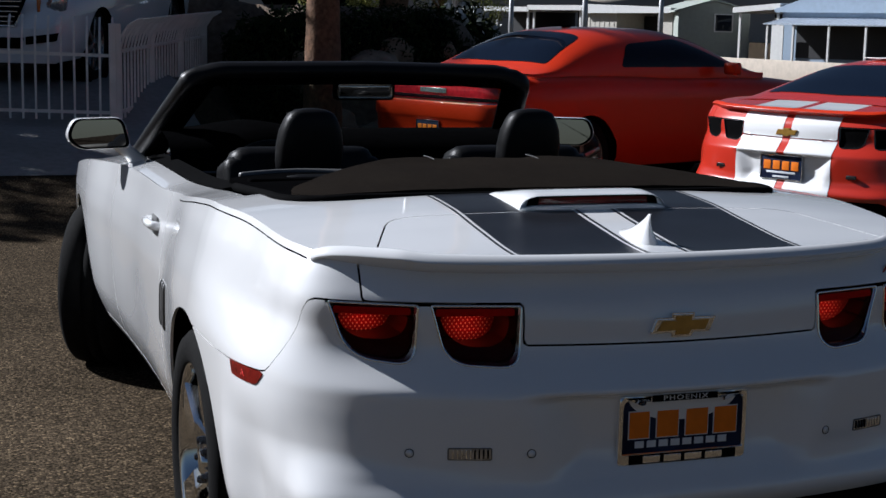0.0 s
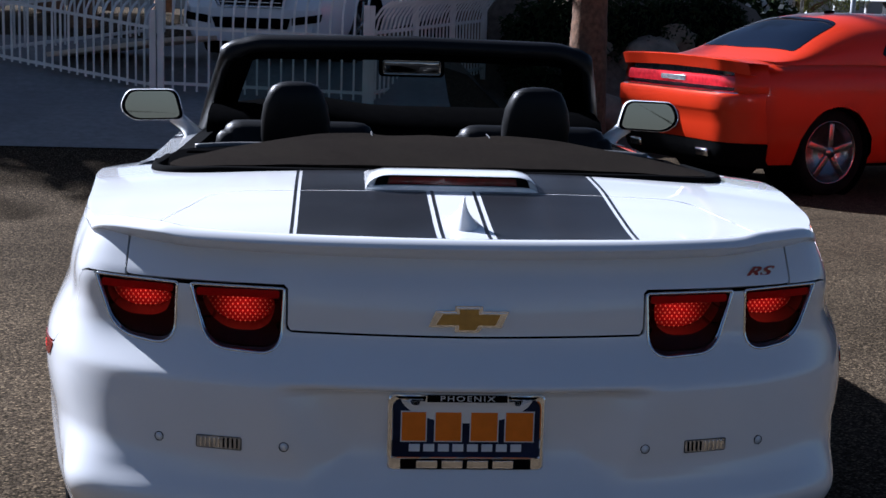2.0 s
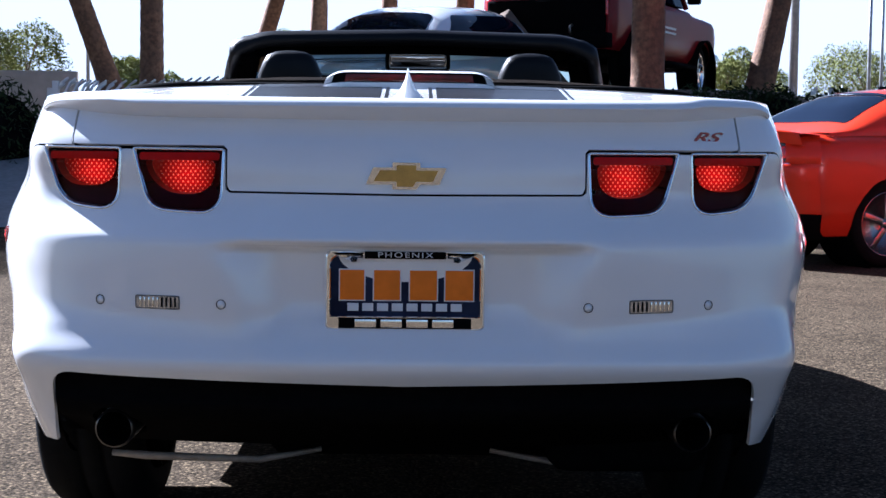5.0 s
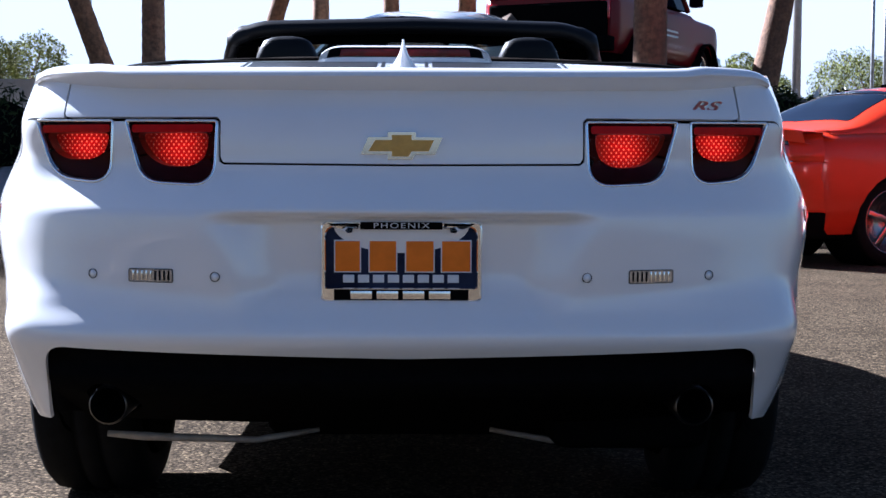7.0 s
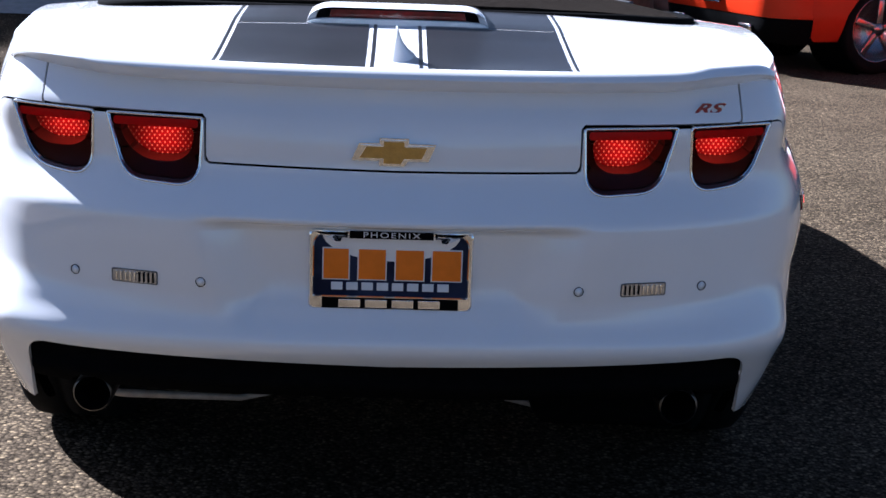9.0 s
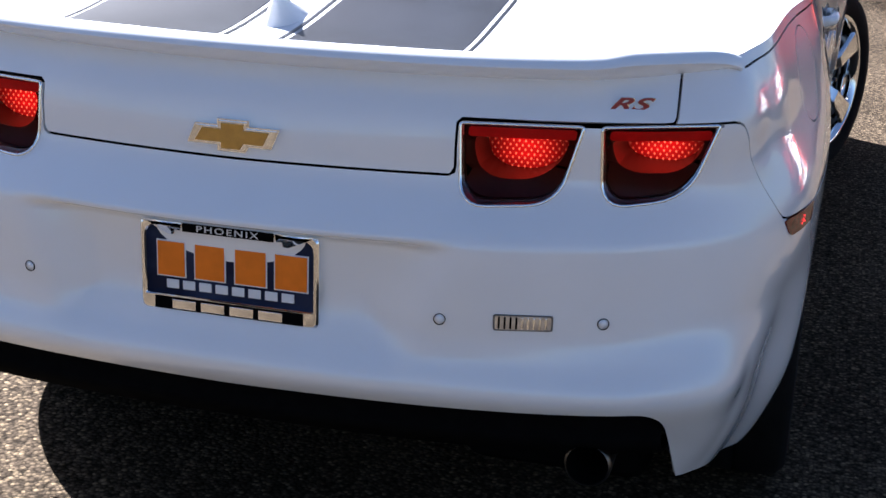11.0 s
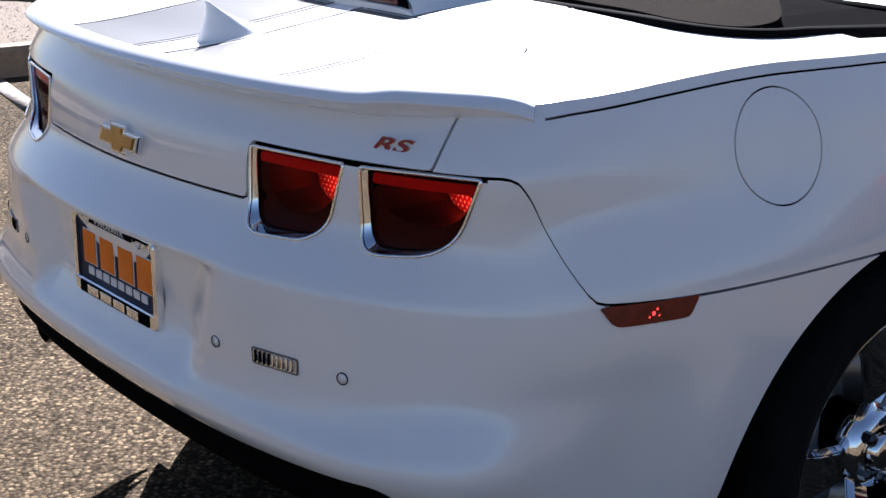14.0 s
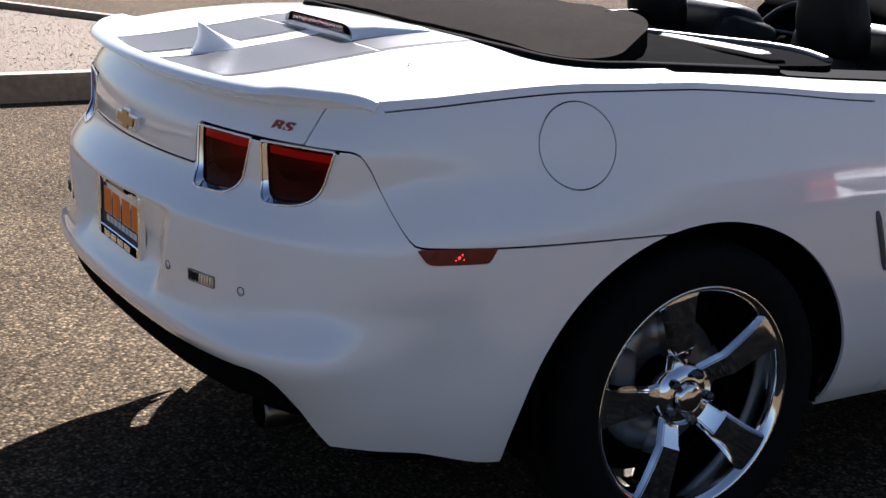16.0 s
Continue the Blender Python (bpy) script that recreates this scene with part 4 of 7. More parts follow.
for s in (1, -1):
    part("frame_tab", prism([(s * 0.082, 0.7545), (s * 0.150, 0.7545), (s * 0.125, 0.742), (s * 0.105, 0.733), (s * 0.096, 0.734), (s * 0.094, 0.742), (s * 0.084, 0.741)],
                            0.004, at=(0, PY - 0.004, 0)), CHROME, plate)


def block_letters(strokes, x, z, size, y, material, parent, name):
    """Plain bars for a line of print that is not lettered: one block a character."""
    w, h, gap = size
    for i in range(strokes):
        part(name, box((w, 0.002, h), (x + i * (w + gap), y, z), 0.0008), material, parent)


for cx, w in ((-0.105, 0.052), (-0.036, 0.056), (0.036, 0.058), (0.107, 0.060)):
    # each character of the print as one plain bar with a pale edge
    part("white_edge_bar", box((w * 0.92 + 0.005, 0.0015, 0.064), (cx, PY + 0.0035, 0.6875), 0.0004), PLATE_WHITE, plate)
    part("orange_bar", box((w * 0.92, 0.0020, 0.059), (cx, PY + 0.0022, 0.6875), 0.0004), PLATE_ORANGE, plate)
block_letters(8, -0.103, 0.6435, (0.022, 0.0155, 0.0072), PY + 0.0030, PLATE_WHITE, plate, "white_bar")
block_letters(4, -0.078, 0.6125, (0.042, 0.016, 0.009), PY - 0.0085, CHROME, plate, "chrome_bar")
txt = bpy.data.curves.new("city_lettering", "FONT")
txt.body, txt.size, txt.extrude, txt.align_x, txt.align_y = "PHOENIX", 0.0150, 0.0008, "CENTER", "CENTER"
txt.space_character = 1.25
txt.materials.append(PLATE_WHITE)
tob = new("city_lettering", txt)
tob.parent = plate
tob.matrix_basis = Matrix.Translation((0, PY - 0.0088, 0.7475)) @ Matrix.Rotation(radians(90), 4, "X") @ Matrix.Diagonal((1.45, 1, 1, 1))

# gold emblem: a broad bar with a shorter, taller bar across it
em = thing("emblem", "gold emblem in a chrome surround", "emblem")
del em["category"]
em.parent = car


def cross_outline(g):
    o = [(-0.080 - g, -0.0165 - g), (-0.0275 - g, -0.0165 - g), (-0.0275 - g, -0.0265 - g), (0.0205 + g, -0.0265 - g), (0.0275 + g, -0.0165 - g), (0.066 + g, -0.0165 - g),
         (0.080 + g * 1.4, 0.0165 + g), (0.0275 + g, 0.0165 + g), (0.0275 + g, 0.0265 + g), (-0.0275 - g, 0.0265 + g), (-0.0275 - g, 0.0165 + g), (-0.066 - g * 1.2, 0.0165 + g)]
    return [(a, 0.903 + b) for a, b in o]


part("surround", prism(cross_outline(0.0), 0.014, at=(0, 0.040, 0), bevel=0.003), CHROME, em, "chrome surround", angle=30)
part("gold_face", prism([(a * 0.87, b) for a, b in cross_outline(-0.0055)], 0.004, at=(0, 0.0325, 0), bevel=0.001), GOLD, em, angle=30)

# slanted two-letter badge: dark red faces on chrome edges
bd = thing("model_badge", "small slanted dark red badge with chrome edges", "badge")
del bd["category"]
bd.parent = car
BX = 0.613
slope = (float(rear_y(BX + 0.02, 0.986)) - float(rear_y(BX - 0.02, 0.986))) / 0.04
for name, m, grow, lift in (("badge_edge", CHROME, 0.0010, 0.0016), ("badge_face", BADGE_RED, 0.0005, 0.0036)):
    txt = bpy.data.curves.new(name, "FONT")
    txt.body, txt.size, txt.extrude, txt.offset, txt.shear, txt.align_x, txt.align_y = "RS", 0.0285, 0.0014, grow, 0.45, "CENTER", "CENTER"
    txt.materials.append(m)
    tob = new(name, txt)
    tob.parent = bd
    tob.matrix_basis = (Matrix.Translation((BX, float(rear_y(BX, 0.986)) - lift, 0.986)) @ Matrix.Rotation(math.atan(slope), 4, "Z") @ Matrix.Rotation(radians(90), 4, "X")
                        @ Matrix.Diagonal((2.0, 1, 1, 1)))

# reversing lamps, parking sensors, side markers
for s in (1, -1):
    o = fillet([(s * 0.447, 0.635, 0.003), (s * 0.536, 0.636, 0.003), (s * 0.536, 0.660, 0.003), (s * 0.447, 0.660, 0.003)], 3)
    rl = filled(o, lambda x, z: rear_y(x, z) - 0.0015, 0.008, "reversing_lamp", CLEAR_LENS, car, "clear reversing lamp in the bumper", 0.006)
    part("lamp_rim", tube([(a, float(rear_y(a, b)) - 0.001, b) for a, b in o], 0.0016, 6, closed=True), GREY_TRIM, rl)
    for k in range(9):
        xx = s * (0.455 + 0.009 * k)
        part("rib", box((0.003, 0.003, 0.019), (xx, float(rear_y(xx, 0.648)) - 0.003, 0.648), 0.0008), CHROME if k > 3 else BLACK, rl)
    for xx, zz in ((0.362, 0.647), (0.613, 0.648)):
        yb = float(rear_y(xx, zz))
        sl = math.atan((float(rear_y(xx + 0.01, zz)) - float(rear_y(xx - 0.01, zz))) / 0.02) * s
        ring = lathe([(0.002, 0.0098), (-0.0012, 0.0098), (-0.0012, 0.0086), (0.002, 0.0086)], 24, "Y")
        face = lathe([(0.002, 0.0084), (-0.0008, 0.0082), (-0.0012, 0.0)], 24, "Y")
        for nm, b, m in (("sensor_ring", ring, SHELL), ("parking_sensor", face, WHITE)):
            bmesh.ops.transform(b, matrix=Matrix.Translation((s * xx, yb, zz)) @ Matrix.Rotation(sl, 4, "Z"), verts=b.verts)
            part(nm, b, m, car)
    mk = fillet([(0.336, 0.774, 0.002), (0.500, 0.774, 0.002), (0.482, 0.742, 0.008), (0.358, 0.742, 0.012)], 4)
    pts, fcs = [], []
    for i in range(26):
        for j in range(9):
            y, z = 0.325 + 0.185 * i / 25, 0.738 + 0.042 * j / 8
            pts.append((s * (float(side_x(y, z)) + 0.0025), y, z))
    for i in range(25):
        for j in range(8):
            q = [i * 9 + j, (i + 1) * 9 + j, (i + 1) * 9 + j + 1, i * 9 + j + 1]
            fcs.append(q if s > 0 else q[::-1])
    mv, mf = cut(pts, fcs, lambda p: poly_dist(mk, p[:, 1], p[:, 2]))
    marker = panel("side_marker", mv, mf, MARKER, car, "red side marker lamp with its bulb lit", 0.006)
    for yy, zz, r in ((0.418, 0.757, 0.0036), (0.424, 0.763, 0.0022), (0.411, 0.752, 0.0018), (0.427, 0.753, 0.0016)):
        part("bulb_glint", lathe([(0.0, r), (0.0008, r * 0.7), (0.0010, 0.0)], 10, "X", at=(float(side_x(yy, zz)) + 0.0028, yy, zz)) if s > 0 else
             lathe([(0.0, r), (-0.0008, r * 0.7), (-0.0010, 0.0)], 10, "X", at=(-float(side_x(yy, zz)) - 0.0028, yy, zz)), BULB, marker)
    for k in range(3):
        y = 1.545 + 0.045 * k
        tops = []
        for j in range(9):
            z = 0.76 - 0.15 * j / 8
            yy = y + 0.055 * j / 8
            tops.append((s * (float(side_x(yy, z)) + 0.001), yy, z))
        part("side_gill", tube(tops, [0.004] + [0.008] * 7 + [0.004], 6), GREY_TRIM, car, "shallow slanted vent in the flank")

# high stop lamp housing on the deck
hs = thing("high_stop_lamp", "white housing with a dark red stop lamp", "lamp")
del hs["category"]
hs.parent = car


def lamp_arch(u, ramp):
    t = min(1.0, max(0.0, 1 - abs(u)) / ramp)
    return math.sqrt(max(0.0, 1 - (1 - t) ** 2.2))


def arch_sheet(name, half, rows, ramp, material, label=""):
    """A low arched form across the deck; rows are (y, share of the rise, rise, lift)."""
    pts, fcs, k = [], [], len(rows)
    for i in range(49):
        u = -1 + 2 * i / 48
        x = half * u
        for y, h, rise, lift in rows:
            pts.append((x, y, float(deck_z(x, y)) + lift + rise * h * lamp_arch(u, ramp)))
    for i in range(48):
        for j in range(k - 1):
            fcs.append([i * k + j, (i + 1) * k + j, (i + 1) * k + j + 1, i * k + j + 1])
    return raw(name, pts, fcs, material, hs, label, angle=35)


arch_sheet("housing", 0.199, ((0.515, 0.0, 0.036, 0.000), (0.516, 0.28, 0.036, 0.001), (0.528, 0.33, 0.036, 0.001), (0.530, 0.86, 0.036, 0.001), (0.520, 0.93, 0.036, 0.001),
                              (0.525, 1.0, 0.036, 0.001), (0.58, 0.97, 0.036, 0.001), (0.64, 0.72, 0.036, 0.001), (0.728, 0.2, 0.036, 0.001)), 0.30, WHITE)
arch_sheet("surround", 0.182, ((0.5215, 0.28, 0.036, 0.001), (0.5225, 0.55, 0.036, 0.001), (0.5230, 0.90, 0.036, 0.001)), 0.14, BLACK, "black lamp surround")
arch_sheet("stop_lens", 0.152, ((0.5205, 0.36, 0.036, 0.001), (0.5198, 0.55, 0.036, 0.001), (0.5205, 0.80, 0.036, 0.001)), 0.05, STOP_RED, "dark red lens")

# shark fin aerial
pts, fcs = [], []
for i in range(21):
    u = i / 20
    y0 = 0.182 + 0.030 * math.sin(math.pi * 0.62 * u)
    y1 = 0.385 - 0.166 * u ** 0.66
    z = float(deck_z(0, 0.25)) - 0.012 + 0.076 * u
    for k in range(16):
        a = 2 * math.pi * k / 16
        cy, hw = (y0 + y1) / 2, max((y1 - y0) / 2, 0.002)
        th = 0.041 * (1 - u) ** 1.8 + 0.0055 * (1 - 0.6 * u)
        pts.append((th * math.sin(a), cy + hw * math.cos(a), z + 0.18 * (cy + hw * math.cos(a) - 0.25) * (1 - u)))
for i in range(20):
    for k in range(16):
        fcs.append([i * 16 + k, i * 16 + (k + 1) % 16, (i + 1) * 16 + (k + 1) % 16, (i + 1) * 16 + k])
fcs.append([20 * 16 + k for k in range(16)])
raw("fin_aerial", pts, [f[::-1] for f in fcs], WHITE, car, "white shark-fin aerial")

# folded soft top under its cover
def cover_z(x, y):
    u = np.clip((y - 0.735) / 0.44, 0, 1)
    rise = 0.030 * np.sin(u * math.pi / 2) ** 0.9
    hump = 0.012 * np.clip(1 - ((np.abs(x) - 0.34) / 0.20) ** 2, 0, 1) ** 0.6 * np.clip((y - 1.20) / 0.12, 0, 1)
    side = 1 - np.clip((np.abs(x) - 0.2) / 0.53, 0, 1) ** 2.6
    return deck_z(np.abs(x) * 0.9, np.minimum(y, 0.85)) + 0.006 + rise * side * 0.9 + hump + 0.0006 * np.sin(x * 37 + y * 20)


pts, fcs = [], []
NXC, NYC = 89, 44
for i in range(NXC):
    x = -0.78 + 1.56 * i / (NXC - 1)
    for j in range(NYC):
        y = 0.72 + 0.66 * j / (NYC - 1)
        pts.append((x, y, float(cover_z(x, y))))
for i in range(NXC - 1):
    for j in range(NYC - 1):
        fcs.append([i * NYC + j, (i + 1) * NYC + j, (i + 1) * NYC + j + 1, i * NYC + j + 1])
TOP_EDGE = fillet([(-0.3, 0.760, 0.001), (0.705, 0.788, 0.14), (0.665, 0.955, 0.05), (0.38, 1.27, 0.16), (0.0, 1.365, 0.001), (-0.3, 1.365, 0.001)], 12)
panel("top_cover", *cut(pts, fcs, lambda p: poly_dist(TOP_EDGE, ax(p), p[:, 1])), FABRIC, car, "black fabric cover over the folded top", 0.07)
for s in (1, -1):
    part("cover_seam", tube([(s * 0.165, y, float(cover_z(s * 0.165, y)) + 0.001) for y in np.linspace(1.27, 1.372, 8)], 0.0016, 6), GREY_TRIM, car)
rim = [(a, b) for a, b in COVER_EDGE if a > 0.02 and b < 1.6]
rim = [(-a, b) for a, b in rim[::-1]] + rim
# order round the tail: port side forward to starboard side forward
rim = sorted([q for q in rim if q[0] < 0], key=lambda q: (-q[1], q[0])) + sorted([q for q in rim if q[0] >= 0], key=lambda q: (q[1], q[0]))
rim = [(-0.735, 1.35)] + rim + [(0.735, 1.35)]
part("cover_seal", tube([(a, b + 0.004, float(deck_z(a, b)) + 0.001) for a, b in rim], 0.013, 8), BLACK, car, "black rubber seal round the top well")
pts, fcs = [], []
for i in range(NXC):
    x = -0.76 + 1.52 * i / (NXC - 1)
    for j in range(20):
        y = 0.74 + 0.66 * j / 19
        pts.append((x, y, float(deck_z(x, min(y, .85))) - 0.02))
for i in range(NXC - 1):
    for j in range(19):
        fcs.append([i * 20 + j, (i + 1) * 20 + j, (i + 1) * 20 + j + 1, i * 20 + j + 1])
panel("top_well", *cut(pts, fcs, lambda p: poly_dist(COVER_EDGE, ax(p), p[:, 1])), SHELL, car)
TRIM_EDGE = fillet([(-0.3, 1.30, 0.001), (0.36, 1.20, 0.05), (0.64, 0.86, 0.02), (0.722, 0.88, 0.05), (0.724, 1.56, 0.06), (0.50, 1.62, 0.12), (0.20, 1.49, 0.12), (0.0, 1.41, 0.05), (-0.3, 1.41, 0.001)], 8)
TRIM_Z = float(deck_z(0.72, 1.0)) - 0.006


def trim_z(x, y):
    return TRIM_Z - 0.010 * np.clip((np.abs(x) - 0.45) / 0.27, 0, 1) ** 2 * np.clip((y - 1.25) / 0.3, 0, 1)


pts, fcs = [], []
for i in range(60):
    x = -0.74 + 1.48 * i / 59
    for j in range(36):
        y = 0.84 + 0.80 * j / 35
        pts.append((x, y, float(trim_z(x, y))))
for i in range(59):
    for j in range(35):
        fcs.append([i * 36 + j, (i + 1) * 36 + j, (i + 1) * 36 + j + 1, i * 36 + j + 1])
panel("well_trim", *cut(pts, fcs, lambda p: poly_dist(TRIM_EDGE, ax(p), p[:, 1])), CABIN, car, "smooth black trim panel round the folded top", 0.02)
for s in (1, -1):
    edge = [(s * a, b, float(trim_z(a, b)) + 0.002) for a, b in TRIM_EDGE if a > 0.04 and b > 1.40 and a < 0.69]
    # satin edge; its pale grey also stands for the sun glint along it
    part("trim_roll", tube(edge, 0.010, 8), GREY_TRIM, car, "satin edge roll of the trim panel, pale for its sun glint")

# cockpit
def headrest(x, y, z):
    """A domed pad, narrower and thinner towards its crown."""
    bm = bmesh.new()
    rings = []
    for h, w, d in ((0.0, 0.085, 0.040), (0.012, 0.104, 0.056), (0.05, 0.109, 0.062), (0.10, 0.109, 0.063), (0.15, 0.101, 0.060), (0.185, 0.087, 0.052), (0.207, 0.074, 0.042),
                    (0.219, 0.048, 0.026), (0.223, 0.018, 0.010)):
        ring = []
        for k in range(28):
            a = 2 * math.pi * k / 28
            c, q = math.cos(a), math.sin(a)
            e = 0.62
            ring.append(bm.verts.new((x + w * math.copysign(abs(c) ** e, c), y - 0.16 * h + d * math.copysign(abs(q) ** e, q), z + h)))
        rings.append(ring)
    for r0, r1 in zip(rings, rings[1:]):
        for k in range(28):
            bm.faces.new((r0[k], r0[(k + 1) % 28], r1[(k + 1) % 28], r1[k]))
    bm.faces.new(rings[0][::-1])
    bm.faces.new(rings[-1])
    return bm


part("cabin_floor", box((1.40, 1.75, 0.05), (0, 2.25, 0.36)), CABIN, car)
part("rear_wall", box((1.38, 0.05, 0.74), (0, 1.40, 0.72), 0.01), CABIN, car)
part("firewall", box((1.44, 0.05, 0.68), (0, 3.10, 0.66)), CABIN, car)
part("rear_seat", box((1.16, 0.42, 0.26), (0, 1.66, 0.62), 0.07, 3), LEATHER, car)
part("rear_seat_back", box((1.16, 0.16, 0.46), (0, 1.47, 0.86), 0.06, 3, Euler((radians(-12), 0, 0)).to_matrix()), LEATHER, car)
for s in (1, -1):
    part("door_card", box((0.05, 1.55, 0.60), (s * 0.745, 2.18, 0.72), 0.02), CABIN, car)
    part("sill_cap", box((0.10, 1.62, 0.025), (s * 0.755, 2.18, 0.992), 0.010, 2), CABIN, car)
    seat = thing("front_seat", "black leather front seat", "seat")
    del seat["category"]
    seat.parent = car
    sx = s * 0.385
    part("cushion", box((0.50, 0.52, 0.18), (sx, 2.30, 0.58), 0.07, 3), LEATHER, seat)
    part("backrest", box((0.50, 0.17, 0.60), (sx, 1.98, 0.83), 0.07, 4, Euler((radians(-14), 0, 0)).to_matrix()), LEATHER, seat)
    for q in (1, -1):
        part("bolster", box((0.10, 0.20, 0.50), (sx + q * 0.22, 2.0, 0.84), 0.045, 3, Euler((radians(-14), 0, 0)).to_matrix()), LEATHER, seat)
    part("headrest", headrest(sx - 0.008, 1.885, 1.043), LEATHER, seat)
    for q in (1, -1):
        part("post", tube([(sx + q * 0.06, 1.92, 1.02), (sx + q * 0.06, 1.90, 1.12)], 0.007, 8), CHROME, seat)
dash = []
for i in range(33):
    u = -1 + 2 * i / 32
    for (y, z) in ((2.60, 0.80), (2.585, 0.95), (2.60, 1.05), (2.66, 1.095), (2.80, 1.118), (3.0, 1.118), (3.12, 1.10)):
        brow = 0.035 * math.exp(-((u * 0.72 + 0.38) / 0.17) ** 2) if z > 1 else 0
        dash.append((u * 0.735, y, z + brow))
part_f = [[i * 7 + j, (i + 1) * 7 + j, (i + 1) * 7 + j + 1, i * 7 + j + 1] for i in range(32) for j in range(6)]
raw("dashboard", dash, part_f, CABIN, car, angle=60)
part("dash_band", tube([(x / 10 * 0.7, 2.582, 0.985) for x in range(-10, 11)], 0.006, 6), GREY_TRIM, car)
sw = part("steering_wheel", tube([(-0.385 + 0.185 * math.cos(a), 2.42 + 0.185 * math.sin(a) * 0.42, 0.930 + 0.185 * math.sin(a) * 0.90)
                                  for a in np.linspace(0, 2 * math.pi, 40, endpoint=False)], 0.016, 10, closed=True), LEATHER, car)
part("wheel_hub", box((0.15, 0.05, 0.13), (-0.385, 2.44, 0.930), 0.03, 3, Euler((radians(-25), 0, 0)).to_matrix()), CABIN, sw)
for a in (0, math.pi, -math.pi / 2):
    part("wheel_arm", tube([(-0.385 + 0.05 * math.cos(a), 2.44, 0.930 + 0.05 * math.sin(a)),
                            (-0.385 + 0.18 * math.cos(a), 2.42 + 0.18 * math.sin(a) * .42, 0.930 + 0.18 * math.sin(a) * .9)], 0.012, 8), GREY_TRIM, sw)

# windscreen: frame, glass, mirror
def screen_edge(u):
    """Half of the frame's centreline: up the pillar (0 to 1), then to the middle of the header (2)."""
    if u <= 1:
        return (0.795 - 0.115 * u - 0.01 * u * u, 3.14 - 0.50 * u, 1.00 + 0.315 * u)
    w = u - 1
    return (0.67 * (1 - w) + 0.0 * w, 2.64 - 0.03 * math.sin(w * math.pi / 2) - 0.02 * w, 1.315 + 0.044 * min(1, (1 - (1 - min(w / 0.22, 1)) ** 2)) + 0.012 * w)


us = list(np.linspace(0, 1, 12)) + list(np.linspace(1.02, 1.25, 10)) + list(np.linspace(1.3, 2, 10))
path = [(-x, y, z) for x, y, z in (screen_edge(u) for u in us)] + [screen_edge(u) for u in us[-2::-1]]
ws = part("screen_frame", bmesh.new(), FRAME_BLACK, car, "black windscreen frame")
bm = bmesh.new()
rings = []
for i, p in enumerate(path):
    a, b = Vector(path[max(i - 1, 0)]), Vector(path[min(i + 1, len(path) - 1)])
    d = (b - a).normalized()
    nrm = Vector((0, -0.55, 0.84)) if abs(p[0]) < 0.62 else Vector((0.0, -0.72, 0.5))
    nrm = (nrm - d * nrm.dot(d)).normalized()
    side = d.cross(nrm)
    rings.append([bm.verts.new(Vector(p) + nrm * q + side * r) for q, r in
                  ((0.016, -0.030), (0.021, -0.012), (0.020, 0.016), (0.006, 0.030), (-0.016, 0.032), (-0.028, 0.012), (-0.026, -0.020), (-0.005, -0.036))])
for r0, r1 in zip(rings, rings[1:]):
    for k in range(8):
        bm.faces.new((r0[k], r0[(k + 1) % 8], r1[(k + 1) % 8], r1[k]))
bmesh.ops.recalc_face_normals(bm, faces=bm.faces)
bm.to_mesh(ws.data)
bm.free()
for p in ws.data.polygons:
    p.use_smooth = True
g_pts, g_f = [], []
for i in range(25):
    u = -1 + 2 * i / 24
    for j in range(13):
        w = j / 12
        x = u * (0.79 - 0.125 * w)
        bow = 0.10 * (1 - u * u)
        g_pts.append((x, 3.15 - 0.50 * w + bow * (1 - w) - 0.02 * w, 1.0 + 0.345 * w + 0.035 * (1 - u * u)))
for i in range(24):
    for j in range(12):
        g_f.append([i * 13 + j, (i + 1) * 13 + j, (i + 1) * 13 + j + 1, i * 13 + j + 1])
pane = raw("windscreen", g_pts, g_f, GLASS, car, "clear windscreen glass")
pane.visible_shadow = False
# inner lining: wide pillar trims and a deep header
for s in (1, -1):
    pts, fcs = [], []
    for i in range(13):
        x, y, z = screen_edge(i / 12)
        for q in (0.0, 0.35, 0.7, 1.0):
            pts.append((s * (x - 0.095 * q), y + 0.004 - 0.012 * math.sin(math.pi * q), z - 0.004))
    for i in range(12):
        for j in range(3):
            q = [i * 4 + j, (i + 1) * 4 + j, (i + 1) * 4 + j + 1, i * 4 + j + 1]
            fcs.append(q if s < 0 else q[::-1])
    panel("pillar_trim", pts, fcs, CABIN, car, "wide black pillar trim", 0.02)
pts, fcs = [], []
for i in range(41):
    x = -0.66 + 1.32 * i / 40
    e = screen_edge(2 - abs(x) / 0.67)
    for q in (0.0, 0.5, 1.0):
        pts.append((x, e[1] - 0.006 + 0.05 * q, e[2] - 0.012 - 0.048 * q))
for i in range(40):
    for j in range(2):
        fcs.append([i * 3 + j, i * 3 + j + 1, (i + 1) * 3 + j + 1, (i + 1) * 3 + j])
panel("header_trim", pts, fcs, CABIN, car, "black header lining", 0.015)
mir = part("rear_view_mirror", box((0.245, 0.03, 0.072), (0.015, 2.665, 1.285), 0.022, 4, Euler((radians(8), 0, 0)).to_matrix()), BLACK, car, "interior mirror")
part("mirror_glass", box((0.215, 0.004, 0.052), (0.015, 2.647, 1.285), 0.012, 3, Euler((radians(8), 0, 0)).to_matrix()), MIRROR, mir)
part("mirror_stem", prism(fillet([(-0.20, 1.372, 0.01), (-0.16, 1.322, 0.02), (0.19, 1.322, 0.02), (0.23, 1.372, 0.01)], 4), 0.09, at=(0, 2.68, 0), bevel=0.008), BLACK, mir)

